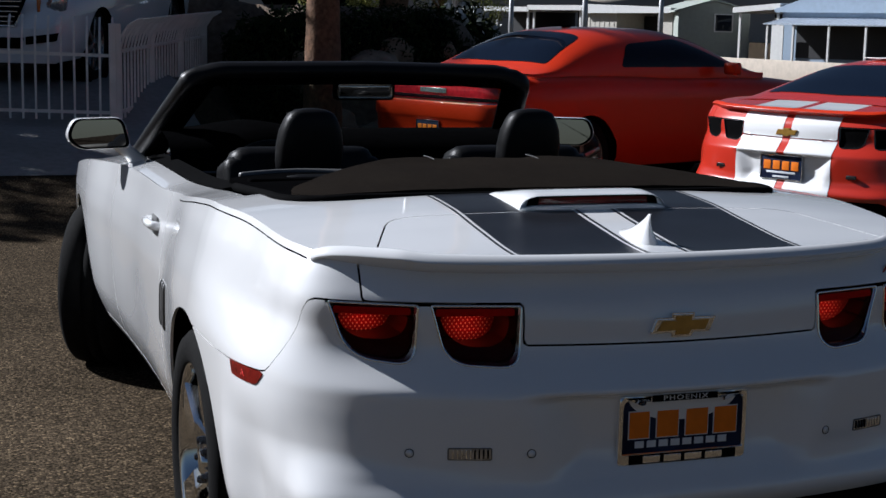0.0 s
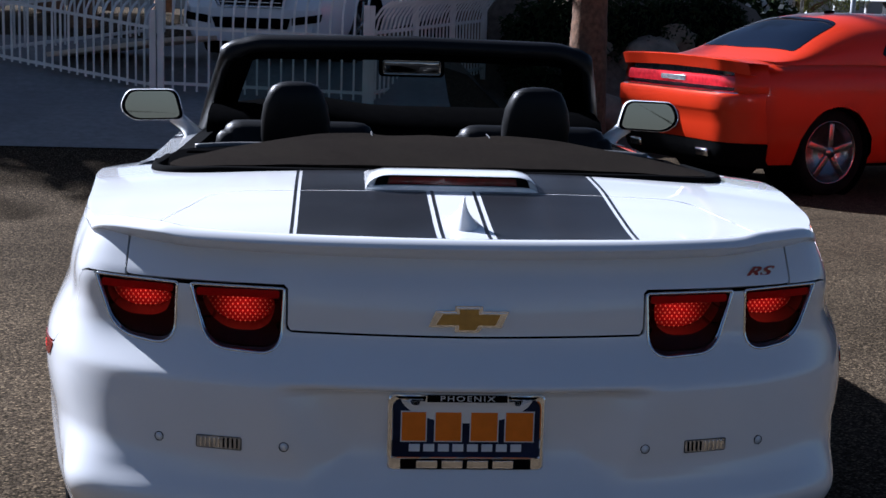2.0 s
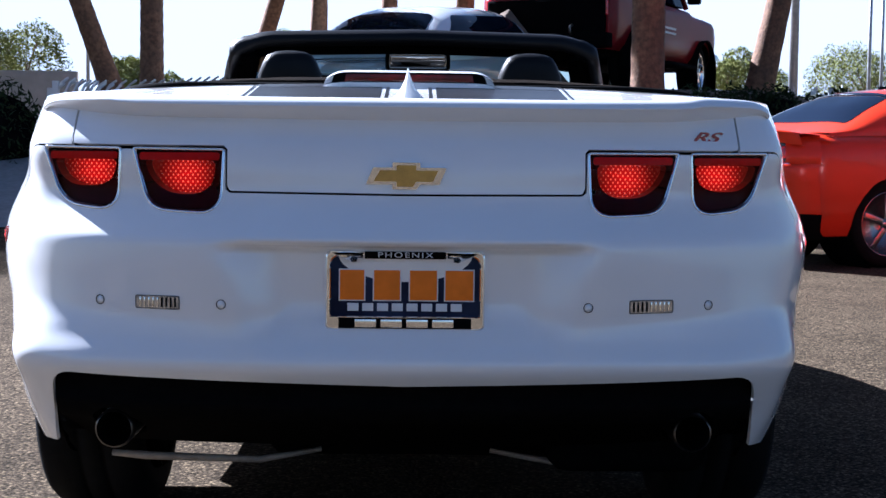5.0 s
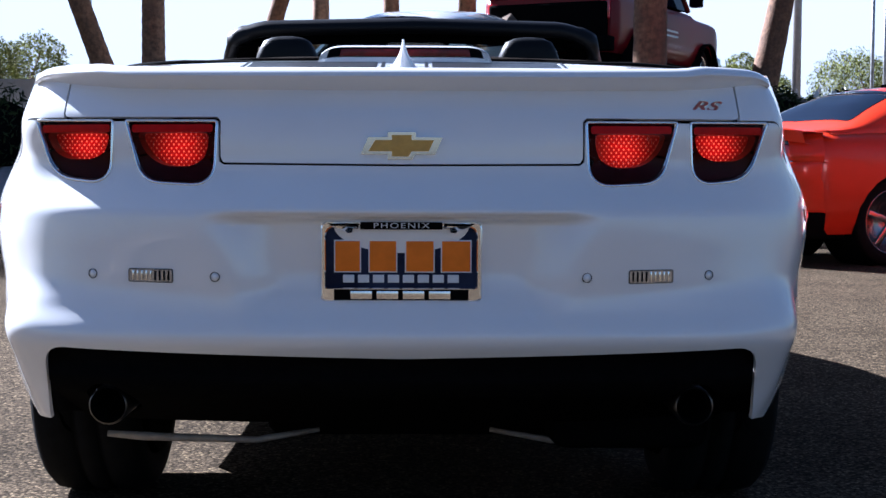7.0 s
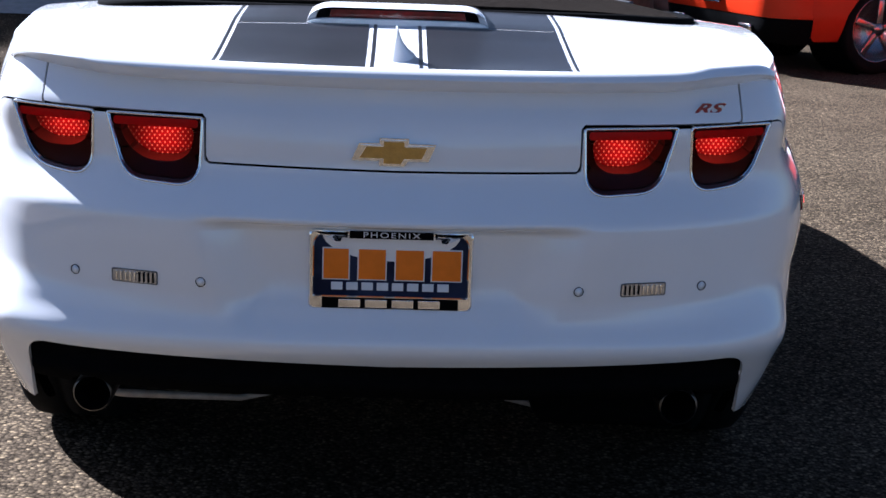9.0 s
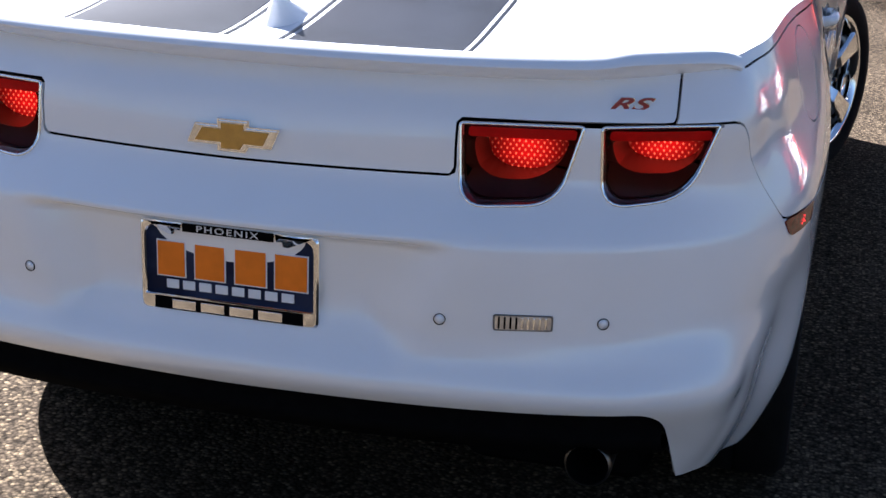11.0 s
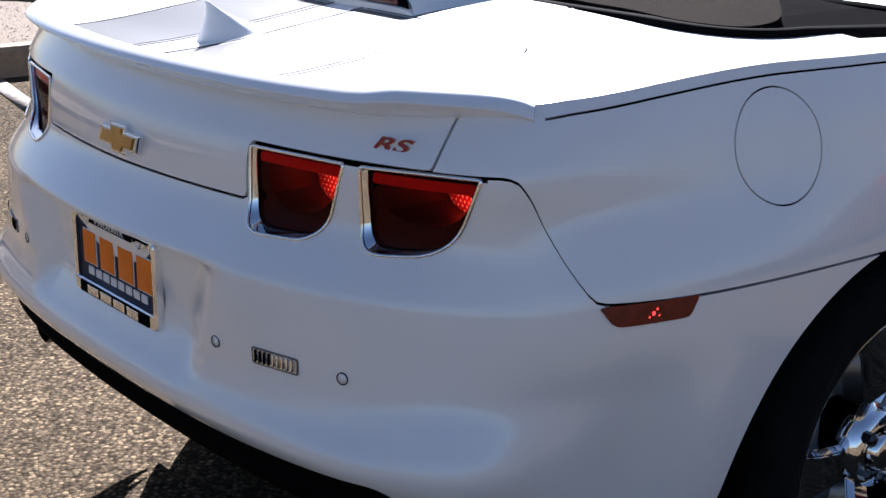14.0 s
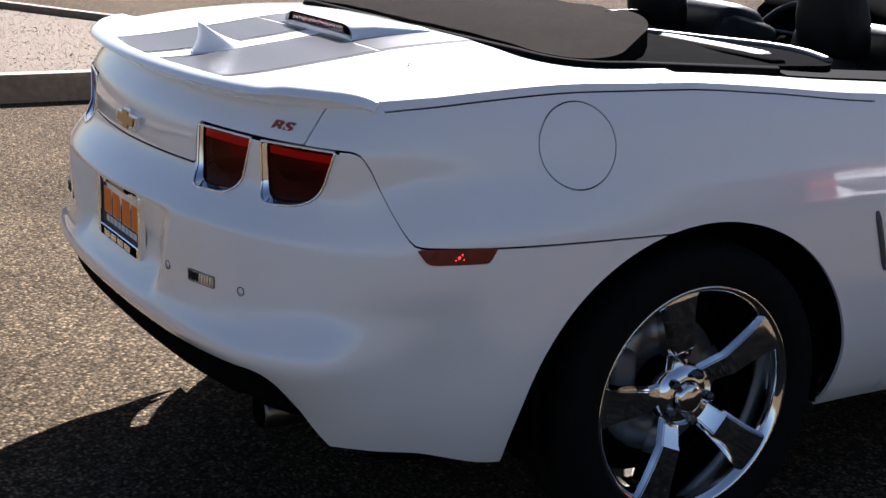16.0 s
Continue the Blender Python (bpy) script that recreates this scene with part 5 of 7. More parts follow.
# door mirrors
for s in (1, -1):
    wm = thing("door_mirror", "white door mirror on a stalk", "mirror")
    del wm["category"]
    wm.parent = car
    o = fillet([(-0.125, -0.055, 0.03), (0.085, -0.062, 0.045), (0.125, -0.01, 0.03), (0.095, 0.058, 0.03), (-0.095, 0.062, 0.035)], 5)
    bm = bmesh.new()
    rings = []
    for y, k in ((-0.005, 0.97), (0.0, 1.0), (0.03, 1.0), (0.075, 0.82), (0.10, 0.45), (0.105, 0.1)):
        rings.append([bm.verts.new((s * (a * k), y, b * k)) for a, b in o])
    nn = len(o)
    for r0, r1 in zip(rings, rings[1:]):
        for i in range(nn):
            bm.faces.new((r0[i], r0[(i + 1) % nn], r1[(i + 1) % nn], r1[i]))
    bmesh.ops.recalc_face_normals(bm, faces=bm.faces)
    cx, cy, cz = s * 0.965, 2.87, 1.108
    bmesh.ops.transform(bm, matrix=Matrix.Translation((cx, cy, cz)) @ Matrix.Rotation(radians(-6 * s), 4, "Z"), verts=bm.verts)
    part("mirror_shell", bm, WHITE, wm)
    for k, y, m, nm in ((0.965, -0.003, BLACK, "mirror_rim"), (0.86, -0.006, MIRROR, "mirror_glass")):
        b2 = bmesh.new()
        b2.faces.new([b2.verts.new((s * a * k, y, b * k)) for a, b in o])
        bmesh.ops.transform(b2, matrix=Matrix.Translation((cx, cy, cz)) @ Matrix.Rotation(radians(-6 * s), 4, "Z") @ Matrix.Rotation(radians(-3), 4, "X"), verts=b2.verts)
        r = bmesh.ops.extrude_face_region(b2, geom=b2.faces[:])
        bmesh.ops.translate(b2, vec=(0, 0.003, 0), verts=[q for q in r["geom"] if isinstance(q, bmesh.types.BMVert)])
        bmesh.ops.recalc_face_normals(b2, faces=b2.faces)
        part(nm, b2, m, wm, smooth=False)
    part("stalk", tube([(s * 0.80, 2.93, 0.985), (s * 0.845, 2.92, 1.03), (s * 0.885, 2.91, 1.065)], [0.034, 0.026, 0.030], 12), WHITE, wm)


# ---- ground ----
def smooth_step(a, b, v):
    t = np.clip((np.asarray(v, float) - a) / (b - a), 0, 1)
    return t * t * (3 - 2 * t)


def ground_z(x, y):
    """Level lot; a drive climbs to the fence, and a bank behind it."""
    ramp = (0.50 * smooth_step(7.8, 11.4, y) + 0.36 * smooth_step(11.6, 13.0, y) + 0.42 * smooth_step(12.6, 17.6, y)) * (1 - smooth_step(0.9, 2.2, x))
    edge = 1.7 - 1.6 * smooth_step(15.6, 16.6, y)
    bank = 1.75 * smooth_step(13.4, 15.4, y - 0.25 * (np.asarray(x) - 2)) * smooth_step(0.0, 1.0, x - edge) * (1 - smooth_step(4.9, 6.6, x)) * (1 - smooth_step(32, 40, y))
    far = 0.95 * (1 - smooth_step(20, 30, y)) + 0.05
    return np.where(np.asarray(y) > 14, ramp * far, ramp) + bank


gx = np.concatenate([[-900, -300, -100, -50, -30, -20], np.arange(-14, 14.01, 0.4), [16, 20, 30, 50, 100, 300, 900]])
gy = np.concatenate([[-900, -300, -100, -40, -20, -12, -8, -5, -3, -1], np.arange(0, 24.01, 0.4), [26, 28, 30, 32, 34, 37, 40, 45, 60, 100, 300, 900]])
G = np.stack(np.meshgrid(gx, gy, indexing="ij"), -1).reshape(-1, 2)
gv = np.column_stack([G, ground_z(G[:, 0], G[:, 1])])
ny = len(gy)
gf = [[i * ny + j, (i + 1) * ny + j, (i + 1) * ny + j + 1, i * ny + j + 1] for i in range(len(gx) - 1) for j in range(ny - 1)]
tagged(raw("ground", gv, gf, ASPHALT), "grey asphalt lot with exposed aggregate", "ground", kind="structure")


def slab(name, x0, x1, y0, y1, material, label, lift=0.006, step=0.3):
    xs, ys = np.arange(x0, x1 + 1e-6, step), np.arange(y0, y1 + 1e-6, step)
    pts = [(x, y, float(ground_z(x, y)) + lift) for x in xs for y in ys]
    n = len(ys)
    f = [[i * n + j, (i + 1) * n + j, (i + 1) * n + j + 1, i * n + j + 1] for i in range(len(xs) - 1) for j in range(n - 1)]
    return tagged(raw(name, pts, f, material), label, "ground", kind="structure")


slab("drive_apron", -6.9, 0.9, 9.55, 14.7, RAMP, "grey concrete drive climbing to the fence", 0.012)
slab("bank", 0.4, 8.0, 13.2, 30.0, EARTH, "bare planted bank behind the parked cars", 0.01, 0.4)

# painted bay lines, worn thin
for k, (x, y, ln, a) in enumerate(((-5.1, 1.9, 1.5, -10),)):
    bm = box((ln, 0.10, 0.004), (0, 0, 0))
    ob = part("bay_line", bm, mat("worn white line", (0.17, 0.145, 0.115), 0.9, vary=0.3, scale=25, second=(0.07, 0.055, 0.04), second_scale=14, second_amount=0.9))
    ob.matrix_basis = pose(x, y, 0.004, 0, 0, a)
    tagged(ob, "worn white paint line on asphalt", "marking", "bay lines", "structure")

# planter with kerbs beside the lot
planter = fillet([(-5.62, -9.0, 0.5), (-5.62, 2.6, 0.4), (-6.6, 4.3, 0.6), (-8.6, 2.9, 0.4), (-12.5, 1.0, 0.5), (-12.5, -9.0, 0.5)], 6)
inner = inset(planter, 0.17)
bm = bmesh.new()
rings = []
for o, z in ((planter, -0.02), (planter, 0.15), (inset(planter, 0.02), 0.172), (inset(planter, 0.15), 0.172), (inner, 0.15), (inner, 0.06)):
    rings.append([bm.verts.new((a, b, z)) for a, b in o])
nn = len(planter)
for r0, r1 in zip(rings, rings[1:]):
    for i in range(nn):
        bm.faces.new((r0[i], r0[(i + 1) % nn], r1[(i + 1) % nn], r1[i]))
bmesh.ops.recalc_face_normals(bm, faces=bm.faces)
tagged(part("kerb", bm, CONCRETE, smooth=False), "tan concrete kerb round a gravel planter", "kerb", kind="structure")
bm = bmesh.new()
bm.faces.new([bm.verts.new((a, b, 0.115)) for a, b in inset(planter, 0.16)])
tagged(part("gravel_bed", bm, GRAVEL), "tan gravel in the planter", "gravel", kind="structure")
rng = random.Random(4)
sv, sf = [], []
poly_in = np.array(inset(planter, 0.25))
while len(sf) < 9000 * 4:
    x, y = rng.uniform(-10.5, -5.7), rng.uniform(-3.0, 4.3)
    if poly_dist(poly_in, np.array([x]), np.array([y]))[0] > 0:
        continue
    r = rng.uniform(0.006, 0.017)
    a = rng.uniform(0, 6.28)
    b = len(sv)
    for k in range(3):
        sv.append((x + r * math.cos(a + k * 2.09), y + r * math.sin(a + k * 2.09) * rng.uniform(.7, 1.2), 0.112))
    sv.append((x + rng.uniform(-.3, .3) * r, y, 0.115 + r * rng.uniform(0.25, 0.5)))
    sf += [[b, b + 1, b + 3], [b + 1, b + 2, b + 3], [b + 2, b, b + 3], [b, b + 2, b + 1]]
tagged(raw("pebbles", sv, sf, mat("tan pebbles", (0.070, 0.042, 0.0155), 0.95, vary=0.1, scale=40, island=0.5), smooth=False), "loose tan pebbles in the planter", "gravel", kind="stuff")


# ---- plants ----
def leaf_cloud(name, blobs, count, size, material, parent=None, seed=1, label="", flat=0.6):
    """Many small leaves scattered through a few overlapping lumps."""
    rng = np.random.default_rng(seed)
    vol = np.array([b[3] * b[4] * b[5] for b in blobs])
    pick = rng.choice(len(blobs), count, p=vol / vol.sum())
    c = np.array([b[:3] for b in blobs])[pick]
    r = np.array([b[3:6] for b in blobs])[pick]
    d = rng.normal(size=(count, 3))
    d /= np.linalg.norm(d, axis=1)[:, None]
    rad = rng.uniform(0.45, 1.0, count) ** 0.5 * (1 + 0.10 * np.sin(d[:, 0] * 9 + d[:, 2] * 7))
    p = c + d * rad[:, None] * r
    u = rng.normal(size=(count, 3))
    u /= np.linalg.norm(u, axis=1)[:, None]
    w = np.cross(u, rng.normal(size=(count, 3)))
    w /= np.linalg.norm(w, axis=1)[:, None]
    s = size * rng.uniform(0.6, 1.5, count)[:, None]
    verts = np.concatenate([p - u * s, p + w * s * flat * 0.5, p + u * s, p - w * s * flat * 0.5], 1).reshape(-1, 3)
    faces = [[4 * i, 4 * i + 1, 4 * i + 2, 4 * i + 3] for i in range(count)]
    return raw(name, verts, faces, material, parent, label, smooth=False)


def bush(name, label, blobs, count, size, material, seed, core=True):
    b = thing(name, label, name.replace("_", " "))
    leaf_cloud("foliage", blobs, count, size, material, b, seed)
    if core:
        # a dark solid lump fills each blob behind its leaves
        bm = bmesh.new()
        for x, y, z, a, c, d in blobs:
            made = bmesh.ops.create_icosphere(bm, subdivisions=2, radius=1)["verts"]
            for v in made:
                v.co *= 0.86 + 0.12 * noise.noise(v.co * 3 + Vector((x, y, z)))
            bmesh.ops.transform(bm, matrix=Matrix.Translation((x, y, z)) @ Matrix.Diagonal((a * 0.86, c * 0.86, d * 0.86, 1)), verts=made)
        part("dark_core", bm, SHELL if material is LEAF_DARK else LEAF_DARK, b, "dark solid lump inside the leaves")
    return b


def palm(x, y, height, radius, lean=(0, 0), seed=0, label="tall palm with a rough brown trunk", tilt=0.0):
    z0 = float(ground_z(x, y)) - 0.05
    t = thing("palm_tree", label, "palm tree", group="palms")
    pts, rr = [], []
    for i in range(60):
        u = i / 59
        pts.append((x + (lean[0] * u * u + tilt * u) * height, y + lean[1] * u * height, z0 + height * u))
        rr.append(radius * (1.25 - 0.25 * min(u * 6, 1)) * (1 - 0.25 * u) * (1 + 0.035 * (i % 2)))
    part("trunk", tube(pts, rr, 14), BARK, t)
    rng = random.Random(seed)
    top = Vector(pts[-1])
    fv, ff = [], []
    for k in range(34):
        a, up = rng.uniform(0, 6.28), rng.uniform(-0.5, 1.2)
        d = Vector((math.cos(a), math.sin(a), 0))
        ln = rng.uniform(1.5, 2.1)
        spine = [top + d * ln * s + Vector((0, 0, up * s * ln * 0.8 - 1.5 * s * s)) for s in np.linspace(0.1, 1, 9)]
        side = d.cross(Vector((0, 0, 1)))
        for i in range(1, 9):
            for q in (1, -1):
                for m in range(3):
                    base = spine[i - 1].lerp(spine[i], m / 3)
                    tip = base + side * q * 0.42 * math.sin(math.pi * min(i / 9 + 0.12, 1)) + (spine[i] - spine[i - 1]) * 1.1 + Vector((0, 0, -0.12))
                    b = len(fv)
                    fv += [tuple(base), tuple(base + (spine[i] - spine[i - 1]) * 0.22), tuple(tip)]
                    ff.append([b, b + 1, b + 2])
    raw("fronds", fv, ff, LEAF, t, smooth=False)
    return t


def broad_tree(x, y, height, spread, seed, material=LEAF, count=5000, leaf=0.12, label="leafy green tree in the distance", base=0.25, name="tree"):
    z0 = float(ground_z(x, y))
    t = thing(name, label, "tree", group="trees beyond the fence")
    rng = random.Random(seed)
    bm = tube([(x, y, z0 - 0.1), (x + 0.05, y, z0 + height * 0.2), (x + rng.uniform(-.2, .2), y, z0 + height * 0.45)], [0.16, 0.12, 0.08], 8)
    blobs = []
    for k in range(9):
        a = rng.uniform(0, 6.28)
        q = rng.uniform(0.2, 0.75) * spread
        bx, by, bz = x + q * math.cos(a), y + q * math.sin(a), z0 + height * rng.uniform(base + 0.15, 0.82)
        rad = spread * rng.uniform(0.35, 0.55)
        blobs.append((bx, by, bz, rad, rad, min(rad * 0.8, z0 + height - bz + 0.2)))
        tube([(x, y, z0 + height * 0.3), ((x + bx) / 2, (y + by) / 2, (z0 + height * 0.35 + bz) / 2), (bx, by, bz)], [0.07, 0.05, 0.02], 6, bm)
    part("trunk", bm, BARK, t)
    leaf_cloud("crown", blobs, count, leaf, material, t, seed)
    return t


palm(2.52, 13.15, 11.0, 0.19, (0.0, 0.0), 1, "near palm with a rough tan trunk beside the bank")
palm(5.02, 18.75, 12.0, 0.175, (0.0, 0), 2, "palm with a rough trunk on the bank", 0.20)
palm(-3.36, 15.6, 4.7, 0.155, (0.0, 0), 3, "palm with a slim brown trunk behind the fence")
palm(-4.02, 17.2, 6.0, 0.15, (0.0, 0), 4, "leaning palm with a brown trunk", -0.36)
palm(-3.75, 25.5, 12.0, 0.17, (0.0, 0), 5, "leaning palm beyond the display car", 0.30)
palm(-10.4, 14.6, 5.5, 0.20, (0.002, 0), 7, "palm beside the shade trees")
palm(-5.25, 60.0, 5.6, 0.16, (0, 0), 6, "small far palm beyond the lot")

hedge_blobs = [(-4.5 - 0.75 * k, 12.9 + 0.1 * (k % 2), 1.0 + 0.04 * (k % 3), 0.62, 0.55, 0.66) for k in range(8)]
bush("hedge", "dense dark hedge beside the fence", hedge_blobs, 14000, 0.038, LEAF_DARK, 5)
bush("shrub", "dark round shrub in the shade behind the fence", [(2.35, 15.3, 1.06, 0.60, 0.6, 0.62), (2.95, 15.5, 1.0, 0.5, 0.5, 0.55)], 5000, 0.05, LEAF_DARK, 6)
bank_blobs = []
for k in range(6):
    bx = 2.3 + 0.55 * k
    by = 14.7 + 0.28 * (bx - 2) + (0.45 if 2.7 < bx < 4.8 else 0)
    bank_blobs.append((bx, by, float(ground_z(bx, by)) - 0.36 + 0.02 * math.sin(k * 2.1), 0.55, 0.55, 0.46))
    bank_blobs.append((bx, by - 0.5, float(ground_z(bx, by - 0.5)) + 0.0, 0.5, 0.45, 0.50))
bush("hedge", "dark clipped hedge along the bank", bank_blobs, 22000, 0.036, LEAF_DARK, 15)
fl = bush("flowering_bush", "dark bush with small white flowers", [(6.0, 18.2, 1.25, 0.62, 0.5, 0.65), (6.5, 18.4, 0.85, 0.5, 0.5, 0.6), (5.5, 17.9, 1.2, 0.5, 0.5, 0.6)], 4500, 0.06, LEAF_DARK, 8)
fw = leaf_cloud("flowers", [(6.0, 18.1, 1.35, 0.66, 0.55, 0.65), (5.6, 17.9, 1.3, 0.5, 0.5, 0.6)], 260, 0.05, FLOWER, fl, 9, flat=1.6)
fw["kind"] = "stuff"
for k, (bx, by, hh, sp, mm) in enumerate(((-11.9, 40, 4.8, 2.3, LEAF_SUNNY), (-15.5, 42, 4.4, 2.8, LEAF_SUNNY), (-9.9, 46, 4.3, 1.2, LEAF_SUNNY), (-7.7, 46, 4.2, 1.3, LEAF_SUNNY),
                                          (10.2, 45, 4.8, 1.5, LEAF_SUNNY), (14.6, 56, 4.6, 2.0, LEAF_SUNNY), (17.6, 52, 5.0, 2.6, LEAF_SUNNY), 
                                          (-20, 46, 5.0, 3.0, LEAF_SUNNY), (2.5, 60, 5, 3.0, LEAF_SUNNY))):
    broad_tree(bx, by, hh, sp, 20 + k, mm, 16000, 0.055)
# shade trees out of view up-sun, placed to shade the drive
for k, (bx, by, hh, sp) in enumerate(((-9.4, 16.9, 6.8, 2.6), (-10.2, 20.4, 9.6, 3.2), (-12.6, 17.0, 6.4, 2.6), (-9.2, 18.7, 8.6, 2.8))):
    broad_tree(bx, by, hh, sp, 60 + k, LEAF, 14000, 0.12, "broad shade tree beside the drive", 0.45, "shade_tree")

# crowns above the view, added to put the bank in shade
for k, (bx, by, hh, sp) in enumerate(((-0.5, 19.2, 9.6, 3.0), (-1.5, 18.4, 8.6, 2.4), (0.7, 20.2, 10.4, 3.0))):
    broad_tree(bx, by, hh, sp, 80 + k, LEAF, 11000, 0.12, "unseen tall tree added to shade the bank", 0.50, "shade_tree")

# boulders of the bank
def boulder(x, y, z, r, seed):
    bm = bmesh.new()
    bmesh.ops.create_icosphere(bm, subdivisions=3, radius=1)
    for v in bm.verts:
        v.co *= 0.85 + 0.28 * noise.noise(v.co * 1.3 + Vector((seed * 3.1, 0, 0))) + 0.08 * noise.noise(v.co * 4 + Vector((0, seed, 0)))
    bmesh.ops.transform(bm, matrix=Matrix.Translation((x, y, z)) @ Matrix.Diagonal((r, r * 0.8, r * 0.75, 1)), verts=bm.verts)
    return tagged(part("boulder", bm, ROCK), "tan boulder on the planted bank", "boulder", "boulders of the bank")


rng = random.Random(12)
for k in range(8):
    x = 2.9 + 1.7 * (k % 4) / 3 + rng.uniform(-0.1, 0.1)
    row = k // 4
    y = 13.75 + 0.25 * (x - 2) + 0.75 * row + rng.uniform(-0.15, 0.15)
    boulder(x, y, float(ground_z(x, y)) + 0.12, rng.uniform(0.28, 0.46), k)

# ---- fence ----
def picket(bm, x, y, z, h, d, curved, w=0.0145):
    """One square bar; a curved one bows outwards at its head."""
    base = Vector((x, y, z))
    if curved:
        pts = [base, base + Vector((0, 0, h * 0.72)), base + Vector((d[0] * 0.03, d[1] * 0.03, h * 0.84)), base + Vector((d[0] * 0.11, d[1] * 0.11, h * 0.96)),
               base + Vector((d[0] * 0.22, d[1] * 0.22, h * 1.03))]
    else:
        pts = [base, base + Vector((0, 0, h))]
    return tube(pts, w, 4, bm)


def fence_run(a, b, n, height, curved, label, posts, z_rails, rise=None):
    f = thing("metal_fence", label, "fence", group="white metal fence")
    a, b = Vector(a), Vector(b)
    d = (b - a).normalized()
    out = Vector((d.y, -d.x))
    foot = (lambda q: float(ground_z(q.x, q.y))) if rise is None else (lambda q: rise[0] + (rise[1] - rise[0]) * (q - a).length / (b - a).length)
    for i in range(n + 1):
        p = a.lerp(b, i / n)
        z = foot(p)
        part("picket", picket(bmesh.new(), p.x, p.y, z + 0.06, height, out, curved), FENCE_WHITE, f, smooth=False)
    for i in range(posts + 1):
        p = a.lerp(b, i / posts)
        z = foot(p)
        part("post", box((0.065, 0.065, height + 0.06), (p.x, p.y, z + (height + 0.06) / 2 - 0.02), 0.006), FENCE_WHITE, f, smooth=False)
    for zr in z_rails:
        pa, pb = a.to_3d(), b.to_3d()
        pa.z, pb.z = foot(a) + zr, foot(b) + zr
        part("rail", tube([pa + Vector((0, 0.012, 0)), pb + Vector((0, 0.012, 0))], 0.022, 4), FENCE_WHITE, f, smooth=False)
    return f


fence_run((0.05, 11.65), (-1.98, 11.9), 17, 0.95, True, "white steel fence panel beside the drive", 1, (0.13, 0.68))
fence_run((-2.06, 11.92), (-3.82, 12.6), 20, 0.80, True, "white steel gate panel with close pickets", 1, (0.10, 0.66))
fence_run((0.10, 11.68), (1.62, 15.65), 31, 0.95, True, "white steel fence with pickets curved outwards at the top", 3, (0.13, 0.72), (0.50, 0.62))
fence_run((-3.9, 12.7), (-1.0, 16.6), 34, 0.70, True, "white steel fence with curved picket tops behind the drive", 2, (0.10, 0.55))
tagged(part("garden_wall", box((9.0, 0.2, 1.5), (-9.6, 19.0, 1.3)), WALL_PAINT), "beige block wall behind the hedge", "wall", kind="structure")
bm = box((1.5, 1.0, 0.05), (0, 0, 0), 0.01)
ob = part("display_ramp", bm, mat("bare light ramp", (0.62, 0.52, 0.40), 0.9, vary=0.1, scale=10))
ob.matrix_basis = pose(-2.35, 12.75, 1.0, 0, -8, -20)
tagged(ob, "light tan ramp plate beside the display car", "ramp")


# ---- other vehicles ----
def loft_body(name, length, width, top, paint, parent, low=0.25, mid=0.62, e=4.5, arches=(), arch_r=0.38, rows=22, cols=60, end=0.12, label=""):
    """A car's lower body: stations along its length, rounded at shoulder and ends."""
    ys = np.linspace(0, length, cols)
    pts, faces = [], []
    phi = np.linspace(0, math.pi / 2, rows)
    for y in ys:
        w, t = float(width(y)), float(top(y))
        half = [(w * 0.90, low), (w * 0.965, low + 0.10), (w * 0.99, (low + mid) / 2)]
        half += [(w * math.cos(a) ** (2 / e), mid + (t - mid) * math.sin(a) ** (2 / e)) for a in phi]
        sec = half + [(-x, z) for x, z in half[-2::-1]]
        pts += [(x, y, z) for x, z in sec]
    k = len(sec)
    for i in range(cols - 1):
        for j in range(k - 1):
            faces.append([i * k + j, i * k + j + 1, (i + 1) * k + j + 1, (i + 1) * k + j][::-1])
    faces.append(list(range(k))[::-1])
    faces.append([(cols - 1) * k + j for j in range(k)])
    v, f = np.array(pts), faces
    for ya in arches:
        v, f = clip(v, f, lambda p: np.where(np.abs(p[:, 0]) > 0.3, arch_r - np.hypot(p[:, 1] - ya, p[:, 2] - 0.36), -1.0))
    return raw(name, v, f, paint, parent, label, angle=40)


